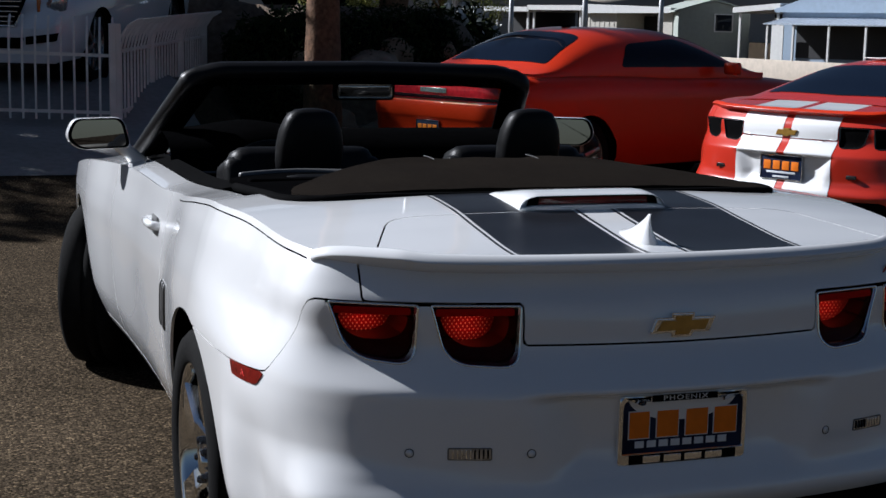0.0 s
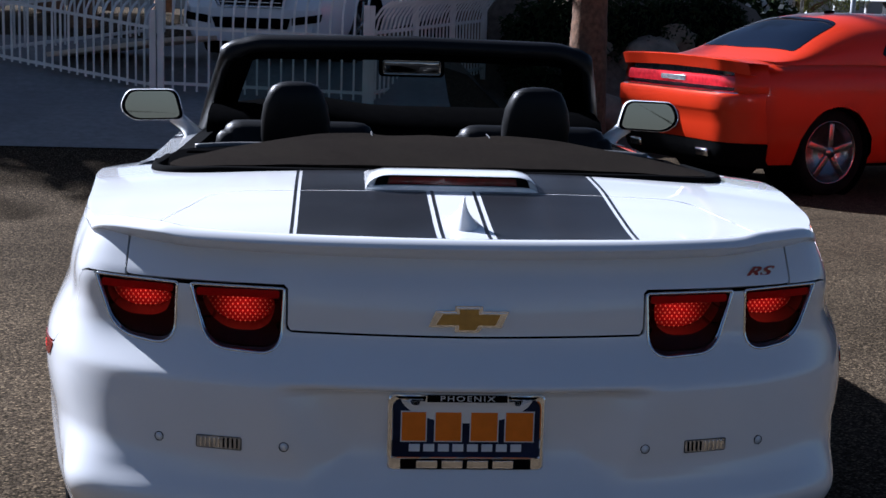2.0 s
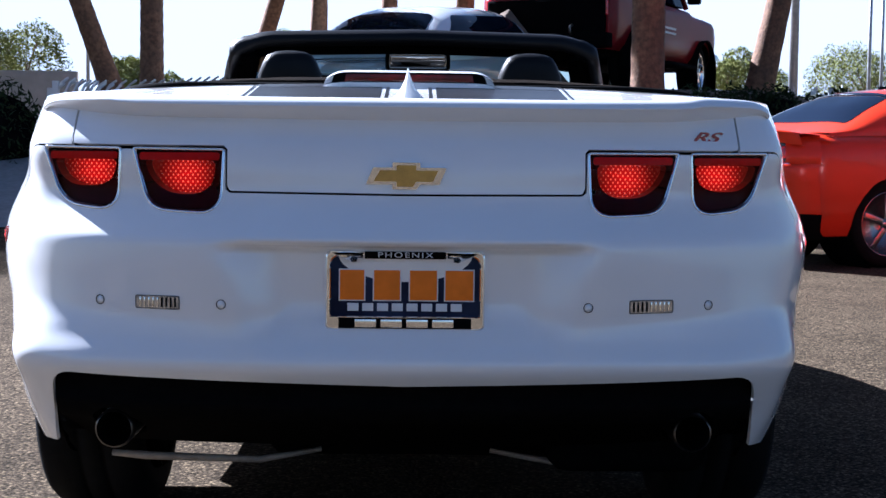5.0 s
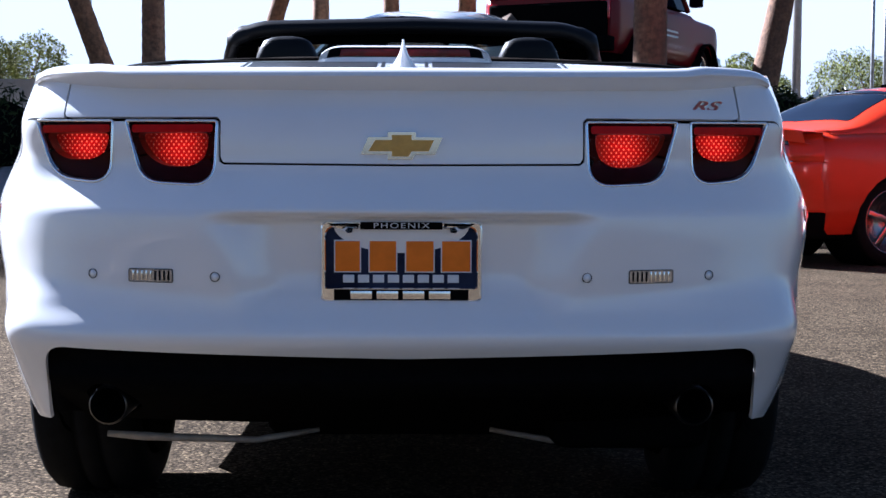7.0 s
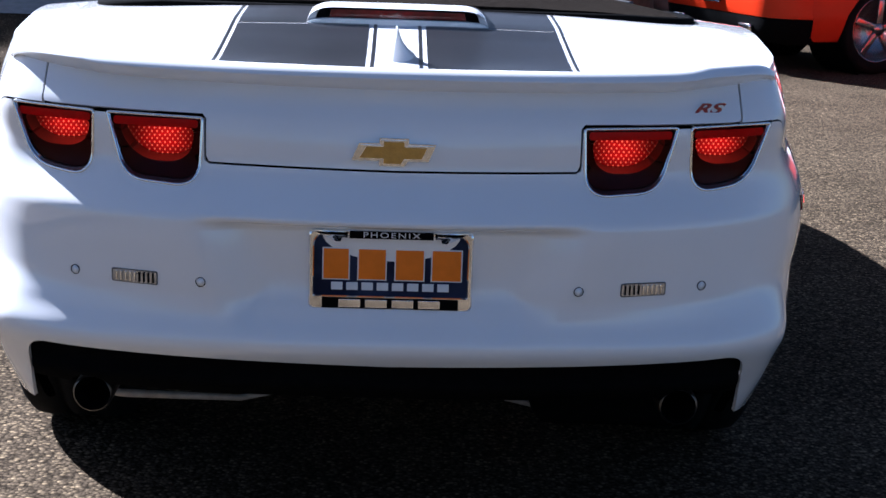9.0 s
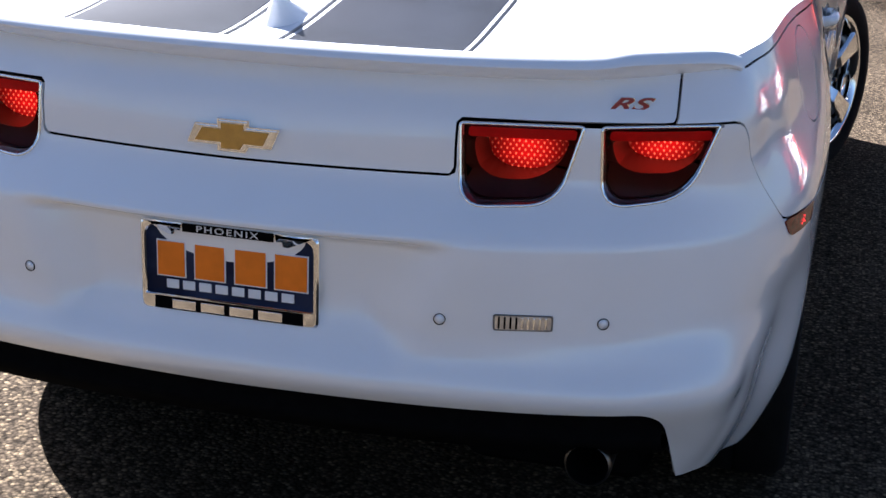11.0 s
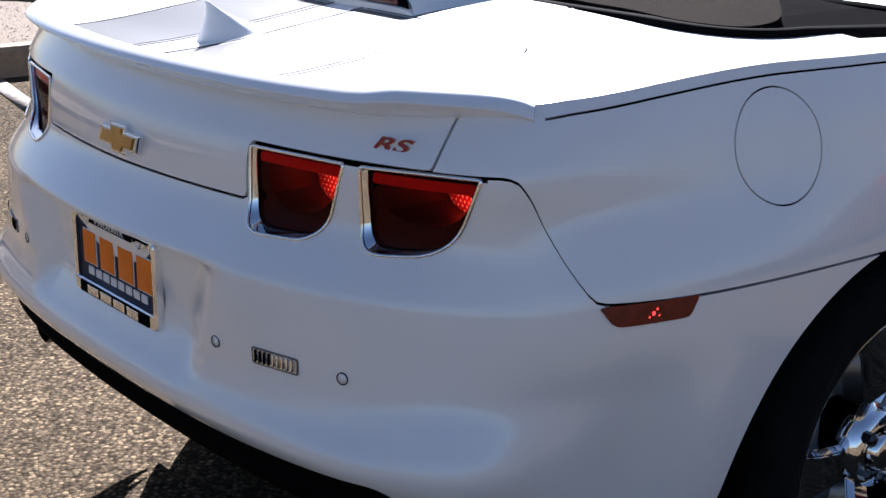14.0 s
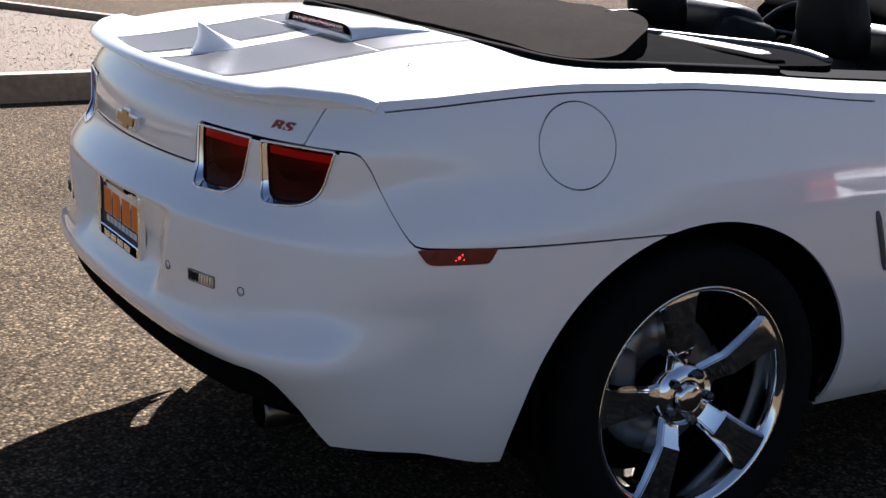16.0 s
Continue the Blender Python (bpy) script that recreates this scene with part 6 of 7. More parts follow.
def greenhouse(parent, paint, glass_m, y, z, w, roof_w, pillar=0.05):
    """Roof and side glass from four corner stations: tail base, roof rear, roof front, screen base."""
    (ya, yb, yc, yd), (za, zb, zc, zd) = y, z
    base = lambda s: [(s * w, ya, za), (s * roof_w, yb, zb), (s * roof_w, yc, zc), (s * w, yd, zd)]
    L, R = base(-1), base(1)
    n = 12
    pts, fcs = [], []
    for i in range(n + 1):
        u = -1 + 2 * i / n
        crown = 0.035 * (1 - u * u)
        for t in np.linspace(0, 1, 9):
            pts.append((u * roof_w, yb + (yc - yb) * t, zb + (zc - zb) * t + crown + 0.025 * math.sin(math.pi * t)))
    for i in range(n):
        for j in range(8):
            fcs.append([i * 9 + j, (i + 1) * 9 + j, (i + 1) * 9 + j + 1, i * 9 + j + 1])
    panel("roof", pts, fcs, paint, parent, depth=0.05)

    def quad(name, a, b, c, d, m, bulge=0.0):
        pts, fcs = [], []
        for i in range(9):
            for j in range(5):
                p = Vector(a).lerp(Vector(b), i / 8).lerp(Vector(d).lerp(Vector(c), i / 8), j / 4)
                q = Vector((0, 1 if p.y > (yb + yc) / 2 else -1, 0.5)) * bulge * (1 - (i / 4 - 1) ** 2)
                pts.append(tuple(p + q))
        for i in range(8):
            for j in range(4):
                fcs.append([i * 5 + j, (i + 1) * 5 + j, (i + 1) * 5 + j + 1, i * 5 + j + 1])
        ob = raw(name, pts, fcs, m, parent)
        return ob
    quad("rear_window", L[0], R[0], R[1], L[1], glass_m, 0.05)
    quad("windscreen", R[3], L[3], L[2], R[2], glass_m, 0.05)
    for S in (L, R):
        quad("side_window", S[0], S[3], S[2], S[1], glass_m)
        for a, b, r in ((S[0], S[1], pillar * 1.6), (S[1], S[2], pillar * 0.6), (S[2], S[3], pillar * 0.8)):
            part("pillar", tube([a, b], r * 0.5, 8), paint, parent)
    return L, R


def cabin(parent, paint, glass_m, length, width, top, base, side_poly, rear_win, front_win, e=3.4, at=0.0):
    """A closed roof in one smooth sheet, with its windows set 4 mm proud of it."""
    rows, cols = 26, 64
    phi = np.linspace(0, math.pi / 2, rows)
    pts, faces = [], []
    for y in np.linspace(at, at + length, cols):
        w, t = float(width(y)), float(top(y))
        half = [(w * 1.0, base - 0.06)] + [(w * (1 - 0.16 * math.sin(a)) * max(math.cos(a), 0) ** (2 / e), base + max(t - base, 0.002) * math.sin(a) ** (2 / e)) for a in phi]
        sec = half + [(-x, z) for x, z in half[-2::-1]]
        pts += [(x, y, z) for x, z in sec]
    k = len(sec)
    for i in range(cols - 1):
        for j in range(k - 1):
            faces.append([i * k + j, i * k + j + 1, (i + 1) * k + j + 1, (i + 1) * k + j][::-1])
    v, f = np.array(pts), faces
    raw("roof", v, f, paint, parent)
    for s in (1, -1):
        panel("side_window", *cut(v, f, lambda p: 0.40 - s * p[:, 0], lambda p: poly_dist(side_poly, p[:, 1], p[:, 2])), glass_m, parent, depth=0.004, lift=0.004)
    for nm, win in (("rear_window", rear_win), ("windscreen", front_win)):
        panel(nm, *cut(v, f, lambda p: poly_dist(win, np.abs(p[:, 0]), p[:, 1])), glass_m, parent, depth=0.004, lift=0.004)


def simple_wheel(parent, x, y, r, rim_m, spokes=5):
    s = 1 if x > 0 else -1
    w = thing("wheel", "", "")
    w.parent = parent
    w.matrix_basis = Matrix.Translation((x, y, r)) @ Matrix.Diagonal((s, 1, 1, 1))
    k = r / 0.36
    part("tyre", lathe([(-0.22, 0.25 * k), (-0.22, 0.33 * k), (-0.19, r), (-0.02, r), (0.012, 0.335 * k), (0.014, 0.29 * k), (0.002, 0.262 * k)], 40), RUBBER, w)
    part("rim", lathe([(0.004, 0.262 * k), (0.006, 0.258 * k), (-0.01, 0.248 * k), (-0.12, 0.235 * k), (-0.12, 0.0)], 40), rim_m, w)
    for i in range(spokes):
        a = 2 * math.pi * i / spokes + 0.3
        bm = box((0.03, 0.215 * k, 0.055 * k), (-0.012, 0.135 * k, 0), 0.008)
        bmesh.ops.transform(bm, matrix=Matrix.Rotation(a, 4, "X"), verts=bm.verts)
        part("spoke", bm, rim_m, w)
    part("hub_cap", lathe([(-0.02, 0.06 * k), (0.004, 0.05 * k), (0.006, 0.0)], 20), rim_m, w)
    return w


def bar_plate(parent, at, s=1.0):
    p = part("number_plate", box((0.31, 0.012, 0.155), at, 0.004), PLATE_NAVY, parent, "navy dealer plate in a chrome frame")
    x, y, z = at
    part("plate_rim", tube([(x - .157, y - .006, z - .078), (x + .157, y - .006, z - .078), (x + .157, y - .006, z + .078), (x - .157, y - .006, z + .078)], 0.006, 6, closed=True), CHROME, p)
    for k in range(4):
        part("orange_bar", box((0.054, 0.003, 0.058), (x - 0.105 + 0.07 * k, y - 0.0075, z + 0.012), 0.001), PLATE_ORANGE, p)
    part("white_bar", box((0.22, 0.003, 0.014), (x, y - 0.0075, z - 0.034), 0.001), PLATE_WHITE, p)
    part("white_bar", box((0.12, 0.003, 0.012), (x, y - 0.0075, z - 0.062), 0.001), PLATE_WHITE, p)


SILVER_RIM = mat("bright alloy", (0.28, 0.27, 0.27), 0.2, metal=0.9, vary=0.05)
LAMP_RED = mat("tail lamp red", (0.60, 0.020, 0.03), 0.12, coat=1.0, vary=0.25, scale=25, bump=0.1, bump_scale=200)

# muscle coupe, orange red
coupe = thing("coupe_car", "bright orange-red muscle coupe with dark tinted glass, parked", "car")
coupe.matrix_basis = pose(2.73, 9.76, 0, 0, 0, 21.5 - 90)
cw = curve_table([0, 0.10, 0.20, 0.32, 0.55, 1.1, 2.2, 3.8, 4.6, 5.0], [0.62, 0.78, 0.87, 0.930, 0.955, 0.97, 0.945, 0.96, 0.93, 0.80])
ct = curve_table([0, 0.10, 0.4, 0.9, 1.3, 2.0, 3.1, 3.3, 4.3, 5.0], [1.09, 1.11, 1.135, 1.16, 1.165, 1.15, 1.13, 1.12, 1.05, 0.90])
loft_body("body", 5.0, cw, ct, RED_PAINT, coupe, 0.27, 0.72, 5.5, (0.99, 3.94), 0.405)
cabin(coupe, RED_PAINT, TINT, 3.30, curve_table([0.4, 0.8, 1.3, 2.6, 3.7], [0.80, 0.84, 0.85, 0.85, 0.80]),
      curve_table([0.4, 0.62, 1.0, 1.35, 1.75, 2.35, 2.75, 3.35, 3.7], [1.12, 1.20, 1.40, 1.515, 1.555, 1.55, 1.49, 1.26, 1.10]), 1.13,
      fillet([(1.50, 1.19, 0.05), (1.66, 1.40, 0.08), (2.45, 1.455, 0.10), (3.22, 1.19, 0.04)], 5),
      fillet([(-0.3, 0.66, 0.01), (0.66, 0.70, 0.05), (0.54, 1.27, 0.08), (-0.3, 1.30, 0.01)], 5),
      fillet([(-0.3, 2.66, 0.01), (0.52, 2.64, 0.06), (0.64, 3.38, 0.05), (-0.3, 3.48, 0.01)], 5), at=0.4)
for s in (1, -1):
    simple_wheel(coupe, s * 0.88, 0.99, 0.37, SILVER_RIM)
    simple_wheel(coupe, s * 0.88, 3.94, 0.37, SILVER_RIM)
    for yy in (0.99, 3.94):
        part("wheel_liner", lathe([(s * 0.45, 0.02), (s * 0.45, 0.40), (s * 0.90, 0.40)], 32, at=(0, yy, 0.36)), SHELL, coupe)
    part("exhaust_tip", box((0.17, 0.16, 0.07), (s * 0.50, -0.01, 0.36), 0.02, 3), CHROME, coupe, "rectangular chrome exhaust tip")
    part("door_mirror", box((0.17, 0.10, 0.12), (s * 1.0, 2.95, 1.18), 0.035, 3), RED_PAINT, coupe)


corner_in = curve_table([0.25, 0.37, 0.45, 0.70, 0.90, 0.97, 1.02, 1.08, 1.12], [0.92, 0.965, 0.988, 1.0, 0.995, 0.98, 0.96, 0.92, 0.87])


def tail_round(x):
    """How far the tail's corner has turned forward at x, until it runs along the flank."""
    u = min(1.0, max(0.0, (abs(x) - 0.62) / 0.332))
    return 0.36 * (1 - math.sqrt(1 - u ** 2.4))


def tail_sheet(name, prof, half, material, parent, label="", flare=0.0):
    """A panel across the tail: (y, z) points from top to bottom, rounded back at both corners."""
    xs = half * np.sin(np.linspace(-math.pi / 2, math.pi / 2, 61))
    pts, fcs, k = [], [], len(prof)
    for x in xs:
        c = tail_round(x)
        for y, z in prof:
            pts.append((x * (1.0 if flare else float(corner_in(z))), y - 0.065 + c, z - flare * abs(x) ** 2 - (20 * flare * max(0.0, abs(x) - 0.72) ** 2)))
    for i in range(60):
        for j in range(k - 1):
            fcs.append([i * k + j, i * k + j + 1, (i + 1) * k + j + 1, (i + 1) * k + j])
    return raw(name, pts, fcs, material, parent, label, angle=45)


tail_sheet("tail_recess", ((0.0, 1.07), (0.05, 1.06), (0.055, 0.88), (0.0, 0.872)), 0.90, GLOSS_BLACK, coupe, "black recess round the tail lamp")
lampbar = tail_sheet("tail_lamp", ((0.050, 1.015), (0.022, 1.008), (0.016, 0.99), (0.016, 0.935), (0.022, 0.917), (0.050, 0.910)), 0.82, LAMP_RED, coupe, "full-width red tail lamp")
part("lamp_centre", box((0.36, 0.012, 0.045), (0, -0.053, 0.962), 0.004), CLEAR_LENS, lampbar)
tail_sheet("chrome_strip", ((0.045, 0.893), (0.0, 0.885), (-0.030, 0.877), (-0.034, 0.868)), 0.86, CHROME, coupe)
tail_sheet("rear_bumper", ((0.05, 0.872), (-0.030, 0.870), (-0.056, 0.855), (-0.062, 0.83), (-0.058, 0.735), (-0.050, 0.715), (-0.042, 0.705), (-0.030, 0.60), (-0.016, 0.50),
                           (-0.004, 0.462), (0.03, 0.452)), 0.9515, RED_PAINT, coupe)
tail_sheet("lower_tail", ((0.0, 0.47), (0.004, 0.40), (0.02, 0.31), (0.08, 0.255)), 0.9515, BLACK, coupe)
tail_sheet("tail_spoiler", ((0.36, 1.137), (0.02, 1.165), (-0.035, 1.166), (-0.045, 1.158), (-0.030, 1.12), (-0.020, 1.085), (-0.012, 1.065), (0.05, 1.062)), 0.905, RED_PAINT, coupe, flare=0.03)
for s in (1, -1):
    bm = bmesh.new()
    rows = []
    for x in 0.80 + 0.1515 * np.sin(np.linspace(0, math.pi / 2, 14)):
        c = tail_round(x) - 0.065
        rows.append([bm.verts.new((s * x * float(corner_in(z)), c + dy, z)) for dy, z in ((0.05, 0.86), (-0.030, 0.868), (-0.018, 0.95), (-0.010, 1.02), (0.0, 1.075), (0.03, 1.105), (0.10, 1.12))])
    for r0, r1 in zip(rows[2:], rows[3:]):
        for k in range(6):
            bm.faces.new((r0[k], r1[k], r1[k + 1], r0[k + 1]) if s > 0 else (r0[k + 1], r1[k + 1], r1[k], r0[k]))
    for v in [v for r in rows[:2] for v in r]:
        bm.verts.remove(v)
    part("corner_panel", bm, RED_PAINT, coupe)
bar_plate(coupe, (0, -0.108, 0.615))
part("underbody", box((1.5, 4.6, 0.14), (0, 2.5, 0.30)), SHELL, coupe)
part("mast_aerial", box((0.05, 0.09, 0.03), (0, 1.62, 1.556), 0.012), BLACK, coupe)

# red pony coupe with white stripes
pony = thing("striped_coupe_car", "red sports coupe with broad white stripes, parked", "car")
pony_body(pony, RED_PONY, doors=False)
deck_panels(pony, RED_PONY, WHITE, [(0.03, 0.36)], [], open_top=False)
spoiler(pony, RED_PAINT)
tail_lamps(pony, True)
sv_, sf_ = recess(FLANK[0]), FLANK[1]
for s in (1, -1):
    for test in ((lambda p: f_decklid(p) + 0.004), (lambda p: 0.004 - f_decklid(p))):
        a_, b_ = cut(sv_, sf_, lambda p: 0.03 - s * p[:, 0], lambda p: s * p[:, 0] - 0.36, lambda p: p[:, 1] - 0.4, f_opening, test)
        panel("white_stripe", a_, b_, WHITE, pony, depth=0.001, lift=0.003)
    v, f = strip_grid(s, 1.0, 3.0, 0.66)
    panel("belt_strip", v, f, RED_PONY, pony)
    simple_wheel(pony, s * TRACK, AXLE_R, HUB_Z, SILVER_RIM)
    simple_wheel(pony, s * TRACK, AXLE_F, HUB_Z, SILVER_RIM)
    part("reversing_lamp", box((0.085, 0.01, 0.026), (s * 0.49, float(rear_y(0.49, 0.65)) - 0.002, 0.65), 0.004), GLOSS_BLACK, pony)
cabin(pony, RED_PONY, TINT, 2.75, curve_table([0.45, 0.8, 1.3, 2.4, 3.2], [0.72, 0.76, 0.77, 0.78, 0.74]),
      curve_table([0.45, 0.62, 1.0, 1.35, 1.75, 2.2, 2.6, 3.0, 3.2], [1.09, 1.13, 1.25, 1.34, 1.375, 1.37, 1.31, 1.15, 1.06]), 1.06,
      fillet([(1.35, 1.12, 0.04), (1.55, 1.27, 0.05), (2.25, 1.29, 0.06), (2.80, 1.10, 0.04)], 5),
      fillet([(-0.3, 0.60, 0.01), (0.60, 0.66, 0.05), (0.50, 1.25, 0.06), (-0.3, 1.27, 0.01)], 5),
      fillet([(-0.3, 2.45, 0.01), (0.50, 2.42, 0.06), (0.60, 3.0, 0.05), (-0.3, 3.08, 0.01)], 5), at=0.45)
for s in (1, -1):
    bm = box((0.26, 0.70, 0.006), (s * 0.19, 1.82, 1.372), 0.001, 1)
    part("roof_stripe", bm, WHITE, pony)
    hb = prism([(0.70 * s, 3.0), (0.82 * s, 4.75), (0.0, 4.78), (0.0, 3.0)], 0.03, "XY", at=(0, 0, 0.98))
    for v in hb.verts:
        v.co.z += -0.06 * (v.co.y - 3.0)
    part("hood", hb, RED_PONY, pony)
part("tail_valance", box((1.46, 0.10, 0.26), (0, 0.15, 0.37), 0.02), BLACK, pony)
part("underbody", box((1.6, 4.2, 0.2), (0, 2.5, 0.30)), SHELL, pony)
part("cabin_block", box((1.40, 2.0, 0.5), (0, 2.0, 0.8)), SHELL, pony)
bar_plate(pony, (0, 0.004, 0.677))
part("emblem", prism(cross_outline(0.0), 0.014, at=(0, 0.040, 0), bevel=0.003), GOLD, pony, angle=30)
pony.matrix_basis = pose(3.62, 5.42, 0, 0, 0, 24 - 90)

# pearl white crossover on the rise behind the fence
suv = thing("crossover_suv", "pearl white crossover with a chrome grille, facing the lot", "car")
SUVZ = 0.80
sw_ = curve_table([0, 0.10, 0.4, 1.0, 3.6, 4.5, 4.83], [0.72, 0.84, 0.93, 0.955, 0.95, 0.92, 0.80])
st_ = curve_table([0, 0.06, 0.25, 0.6, 1.3, 1.5, 4.4, 4.83], [0.62, 0.84, 0.97, 1.04, 1.10, 1.12, 1.16, 1.10])
loft_body("body", 4.83, sw_, st_, SILVER_WHITE, suv, 0.28, 0.62, 4.2, (0.93, 3.74), 0.42)
cabin(suv, SILVER_WHITE, TINT, 3.75, curve_table([1.0, 1.6, 2.5, 4.0, 4.75], [0.80, 0.86, 0.88, 0.87, 0.80]),
      curve_table([1.0, 1.3, 1.7, 2.1, 2.6, 3.6, 4.3, 4.75], [1.05, 1.20, 1.45, 1.60, 1.665, 1.65, 1.56, 1.12]), 1.08,
      fillet([(1.62, 1.18, 0.04), (2.25, 1.54, 0.06), (4.0, 1.52, 0.10), (4.35, 1.22, 0.06)], 5),
      fillet([(-0.3, 4.38, 0.01), (0.56, 4.36, 0.05), (0.62, 4.66, 0.05), (-0.3, 4.68, 0.01)], 5),
      fillet([(-0.3, 1.12, 0.01), (0.68, 1.20, 0.05), (0.55, 2.02, 0.07), (-0.3, 2.08, 0.01)], 5), e=3.8, at=1.0)
for s in (1, -1):
    for yy in (0.93, 3.74):
        simple_wheel(suv, s * 0.86, yy, 0.39, SILVER_RIM, 6)
        part("wheel_liner", lathe([(s * 0.45, 0.02), (s * 0.45, 0.42), (s * 0.90, 0.42)], 32, at=(0, yy, 0.36)), SHELL, suv)
    hl = part("headlamp", prism([(s * 0.60, 0.74), (s * 0.86, 0.80), (s * 0.90, 1.02), (s * 0.74, 0.98)], 0.10, at=(0, 0.13, 0), bevel=0.02), CLEAR_LENS, suv, "tall clear headlamp")
    part("amber_strip", box((0.03, 0.06, 0.16), (s * 0.60, 0.085, 0.86), 0.01), mat("amber plastic", (0.6, 0.16, 0.03), 0.2, coat=1.0), hl)
    part("fog_vent", prism([(s * 0.48, 0.46), (s * 0.78, 0.50), (s * 0.80, 0.58), (s * 0.48, 0.54)], 0.30, at=(0, 0.125, 0), bevel=0.01), BLACK, suv)
    mo = part("door_mirror", box((0.22, 0.12, 0.16), (s * 1.06, 1.45, 1.20), 0.045, 3), SILVER_WHITE, suv)
    part("mirror_arm", box((0.14, 0.06, 0.05), (s * 0.93, 1.42, 1.13), 0.02), SILVER_WHITE, mo)
gr = part("grille", prism([(-0.50, 0.92), (0.50, 0.92), (0.36, 0.66), (-0.36, 0.66)], 0.05, at=(0, 0.02, 0), bevel=0.01), BLACK, suv, "wide chrome grille")
part("grille_rim", tube([(-0.52, -0.01, 0.935), (0.52, -0.01, 0.935), (0.38, -0.01, 0.645), (-0.38, -0.01, 0.645)], 0.014, 6, closed=True), CHROME, gr)
for k in range(5):
    part("grille_bar", box((0.92 - 0.05 * k, 0.02, 0.012), (0, -0.012, 0.89 - 0.05 * k), 0.003), CHROME, gr)
part("grille_badge", lathe([(0.01, 0.06), (-0.02, 0.055), (-0.024, 0.0)], 24, "Y", at=(0, -0.02, 0.80)), CHROME, gr)
part("lower_intake", prism([(-0.42, 0.42), (0.42, 0.42), (0.46, 0.53), (-0.46, 0.53)], 0.05, at=(0, 0.0, 0), bevel=0.01), BLACK, suv)
part("chin", box((1.5, 0.12, 0.10), (0, 0.14, 0.31), 0.03), SILVER_WHITE, suv)
part("underbody", box((1.5, 4.4, 0.2), (0, 2.4, 0.34)), SHELL, suv)
suv.matrix_basis = pose(-1.12, 12.75, SUVZ, 5, 0, -25)

# deep red off-roader on top of the bank
orv = thing("off_road_truck", "deep red square off-road vehicle with chrome wheels", "car")
tw = curve_table([0, 0.1, 4.4, 4.7], [0.90, 0.98, 0.98, 0.94])
tt = curve_table([0, 0.05, 3.3, 3.45, 4.6, 4.7], [1.30, 1.36, 1.36, 1.32, 1.26, 1.10])
loft_body("body", 4.7, tw, tt, RED_PAINT_DEEP, orv, 0.55, 0.95, 9.0, (0.95, 3.95), 0.52)
greenhouse(orv, RED_PAINT_DEEP, TINT, (0.03, 0.18, 2.75, 3.2), (1.36, 1.98, 2.0, 1.36), 0.93, 0.80, 0.10)
for s in (1, -1):
    for yy in (0.95, 3.95):
        simple_wheel(orv, s * 0.90, yy, 0.44, CHROME, 6)
        part("fender_flare", lathe([(s * 0.86, 0.50), (s * 1.05, 0.52), (s * 1.05, 0.49)], 32, at=(0, yy, 0.42)), BLACK, orv)
    tl = part("tail_lamp", box((0.14, 0.04, 0.26), (s * 0.82, -0.01, 1.12), 0.02), LAMP_RED, orv)
    part("step_bar", tube([(s * 1.02, 1.5, 0.48), (s * 1.02, 3.4, 0.48)], 0.04, 8), BLACK, orv)
    part("door_mirror", box((0.20, 0.12, 0.24), (s * 1.12, 3.0, 1.52), 0.04, 3), BLACK, orv)
    for k in range(2):
        part("side_mark", box((0.004, 0.75, 0.03), (s * 0.985, 2.2, 1.0 - 0.07 * k), 0.001), PLATE_WHITE, orv, "white lettering bar on the door")
part("rear_bumper", box((1.9, 0.22, 0.20), (0, -0.08, 0.66), 0.03), BLACK, orv)
part("front_bumper", box((1.9, 0.25, 0.22), (0, 4.78, 0.66), 0.03), CHROME, orv)
part("skid_panel", box((1.72, 0.10, 0.62), (0, -0.03, 0.92), 0.05, 3), BLACK, orv)
for s in (1, -1):
    part("tow_hook", tube([(s * 0.45, -0.18, 0.86), (s * 0.45, -0.26, 0.84), (s * 0.45, -0.27, 0.76), (s * 0.45, -0.18, 0.74)], 0.02, 8), STEEL, orv)
part("underbody", box((1.6, 4.2, 0.3), (0, 2.35, 0.62)), SHELL, orv)
orv.matrix_basis = pose(1.72, 16.9, 1.76, 0, 0, -28)

# ---- distance ----
HOME_ROW = pose(28.1, 86.0, 0, 0, 0, -66.4)      # along the row, looking out over the lot


def home(name, label, at):
    return thing(name, label, "house", HOME_ROW @ Matrix.Translation((at, 0, 0)), "homes across the lot")


def board(name, t, material, x0, x1, z0, z1, y0=0.0, deep=0.12, label=""):
    return part(name, box((x1 - x0, deep, z1 - z0), ((x0 + x1) / 2, y0 + deep / 2, (z0 + z1) / 2)), material, t, label, smooth=False)


def framed_window(t, x0, x1, z0, z1, y=-0.04):
    w = board("window", t, TINT, x0, x1, z0, z1, y, 0.05)
    for a, b, c, d in ((x0 - 0.06, x1 + 0.06, z1, z1 + 0.06), (x0 - 0.06, x1 + 0.06, z0 - 0.06, z0), (x0 - 0.06, x0, z0, z1), (x1, x1 + 0.06, z0, z1)):
        board("frame", w, ROOF_WHITE, a, b, c, d, y - 0.02, 0.08)


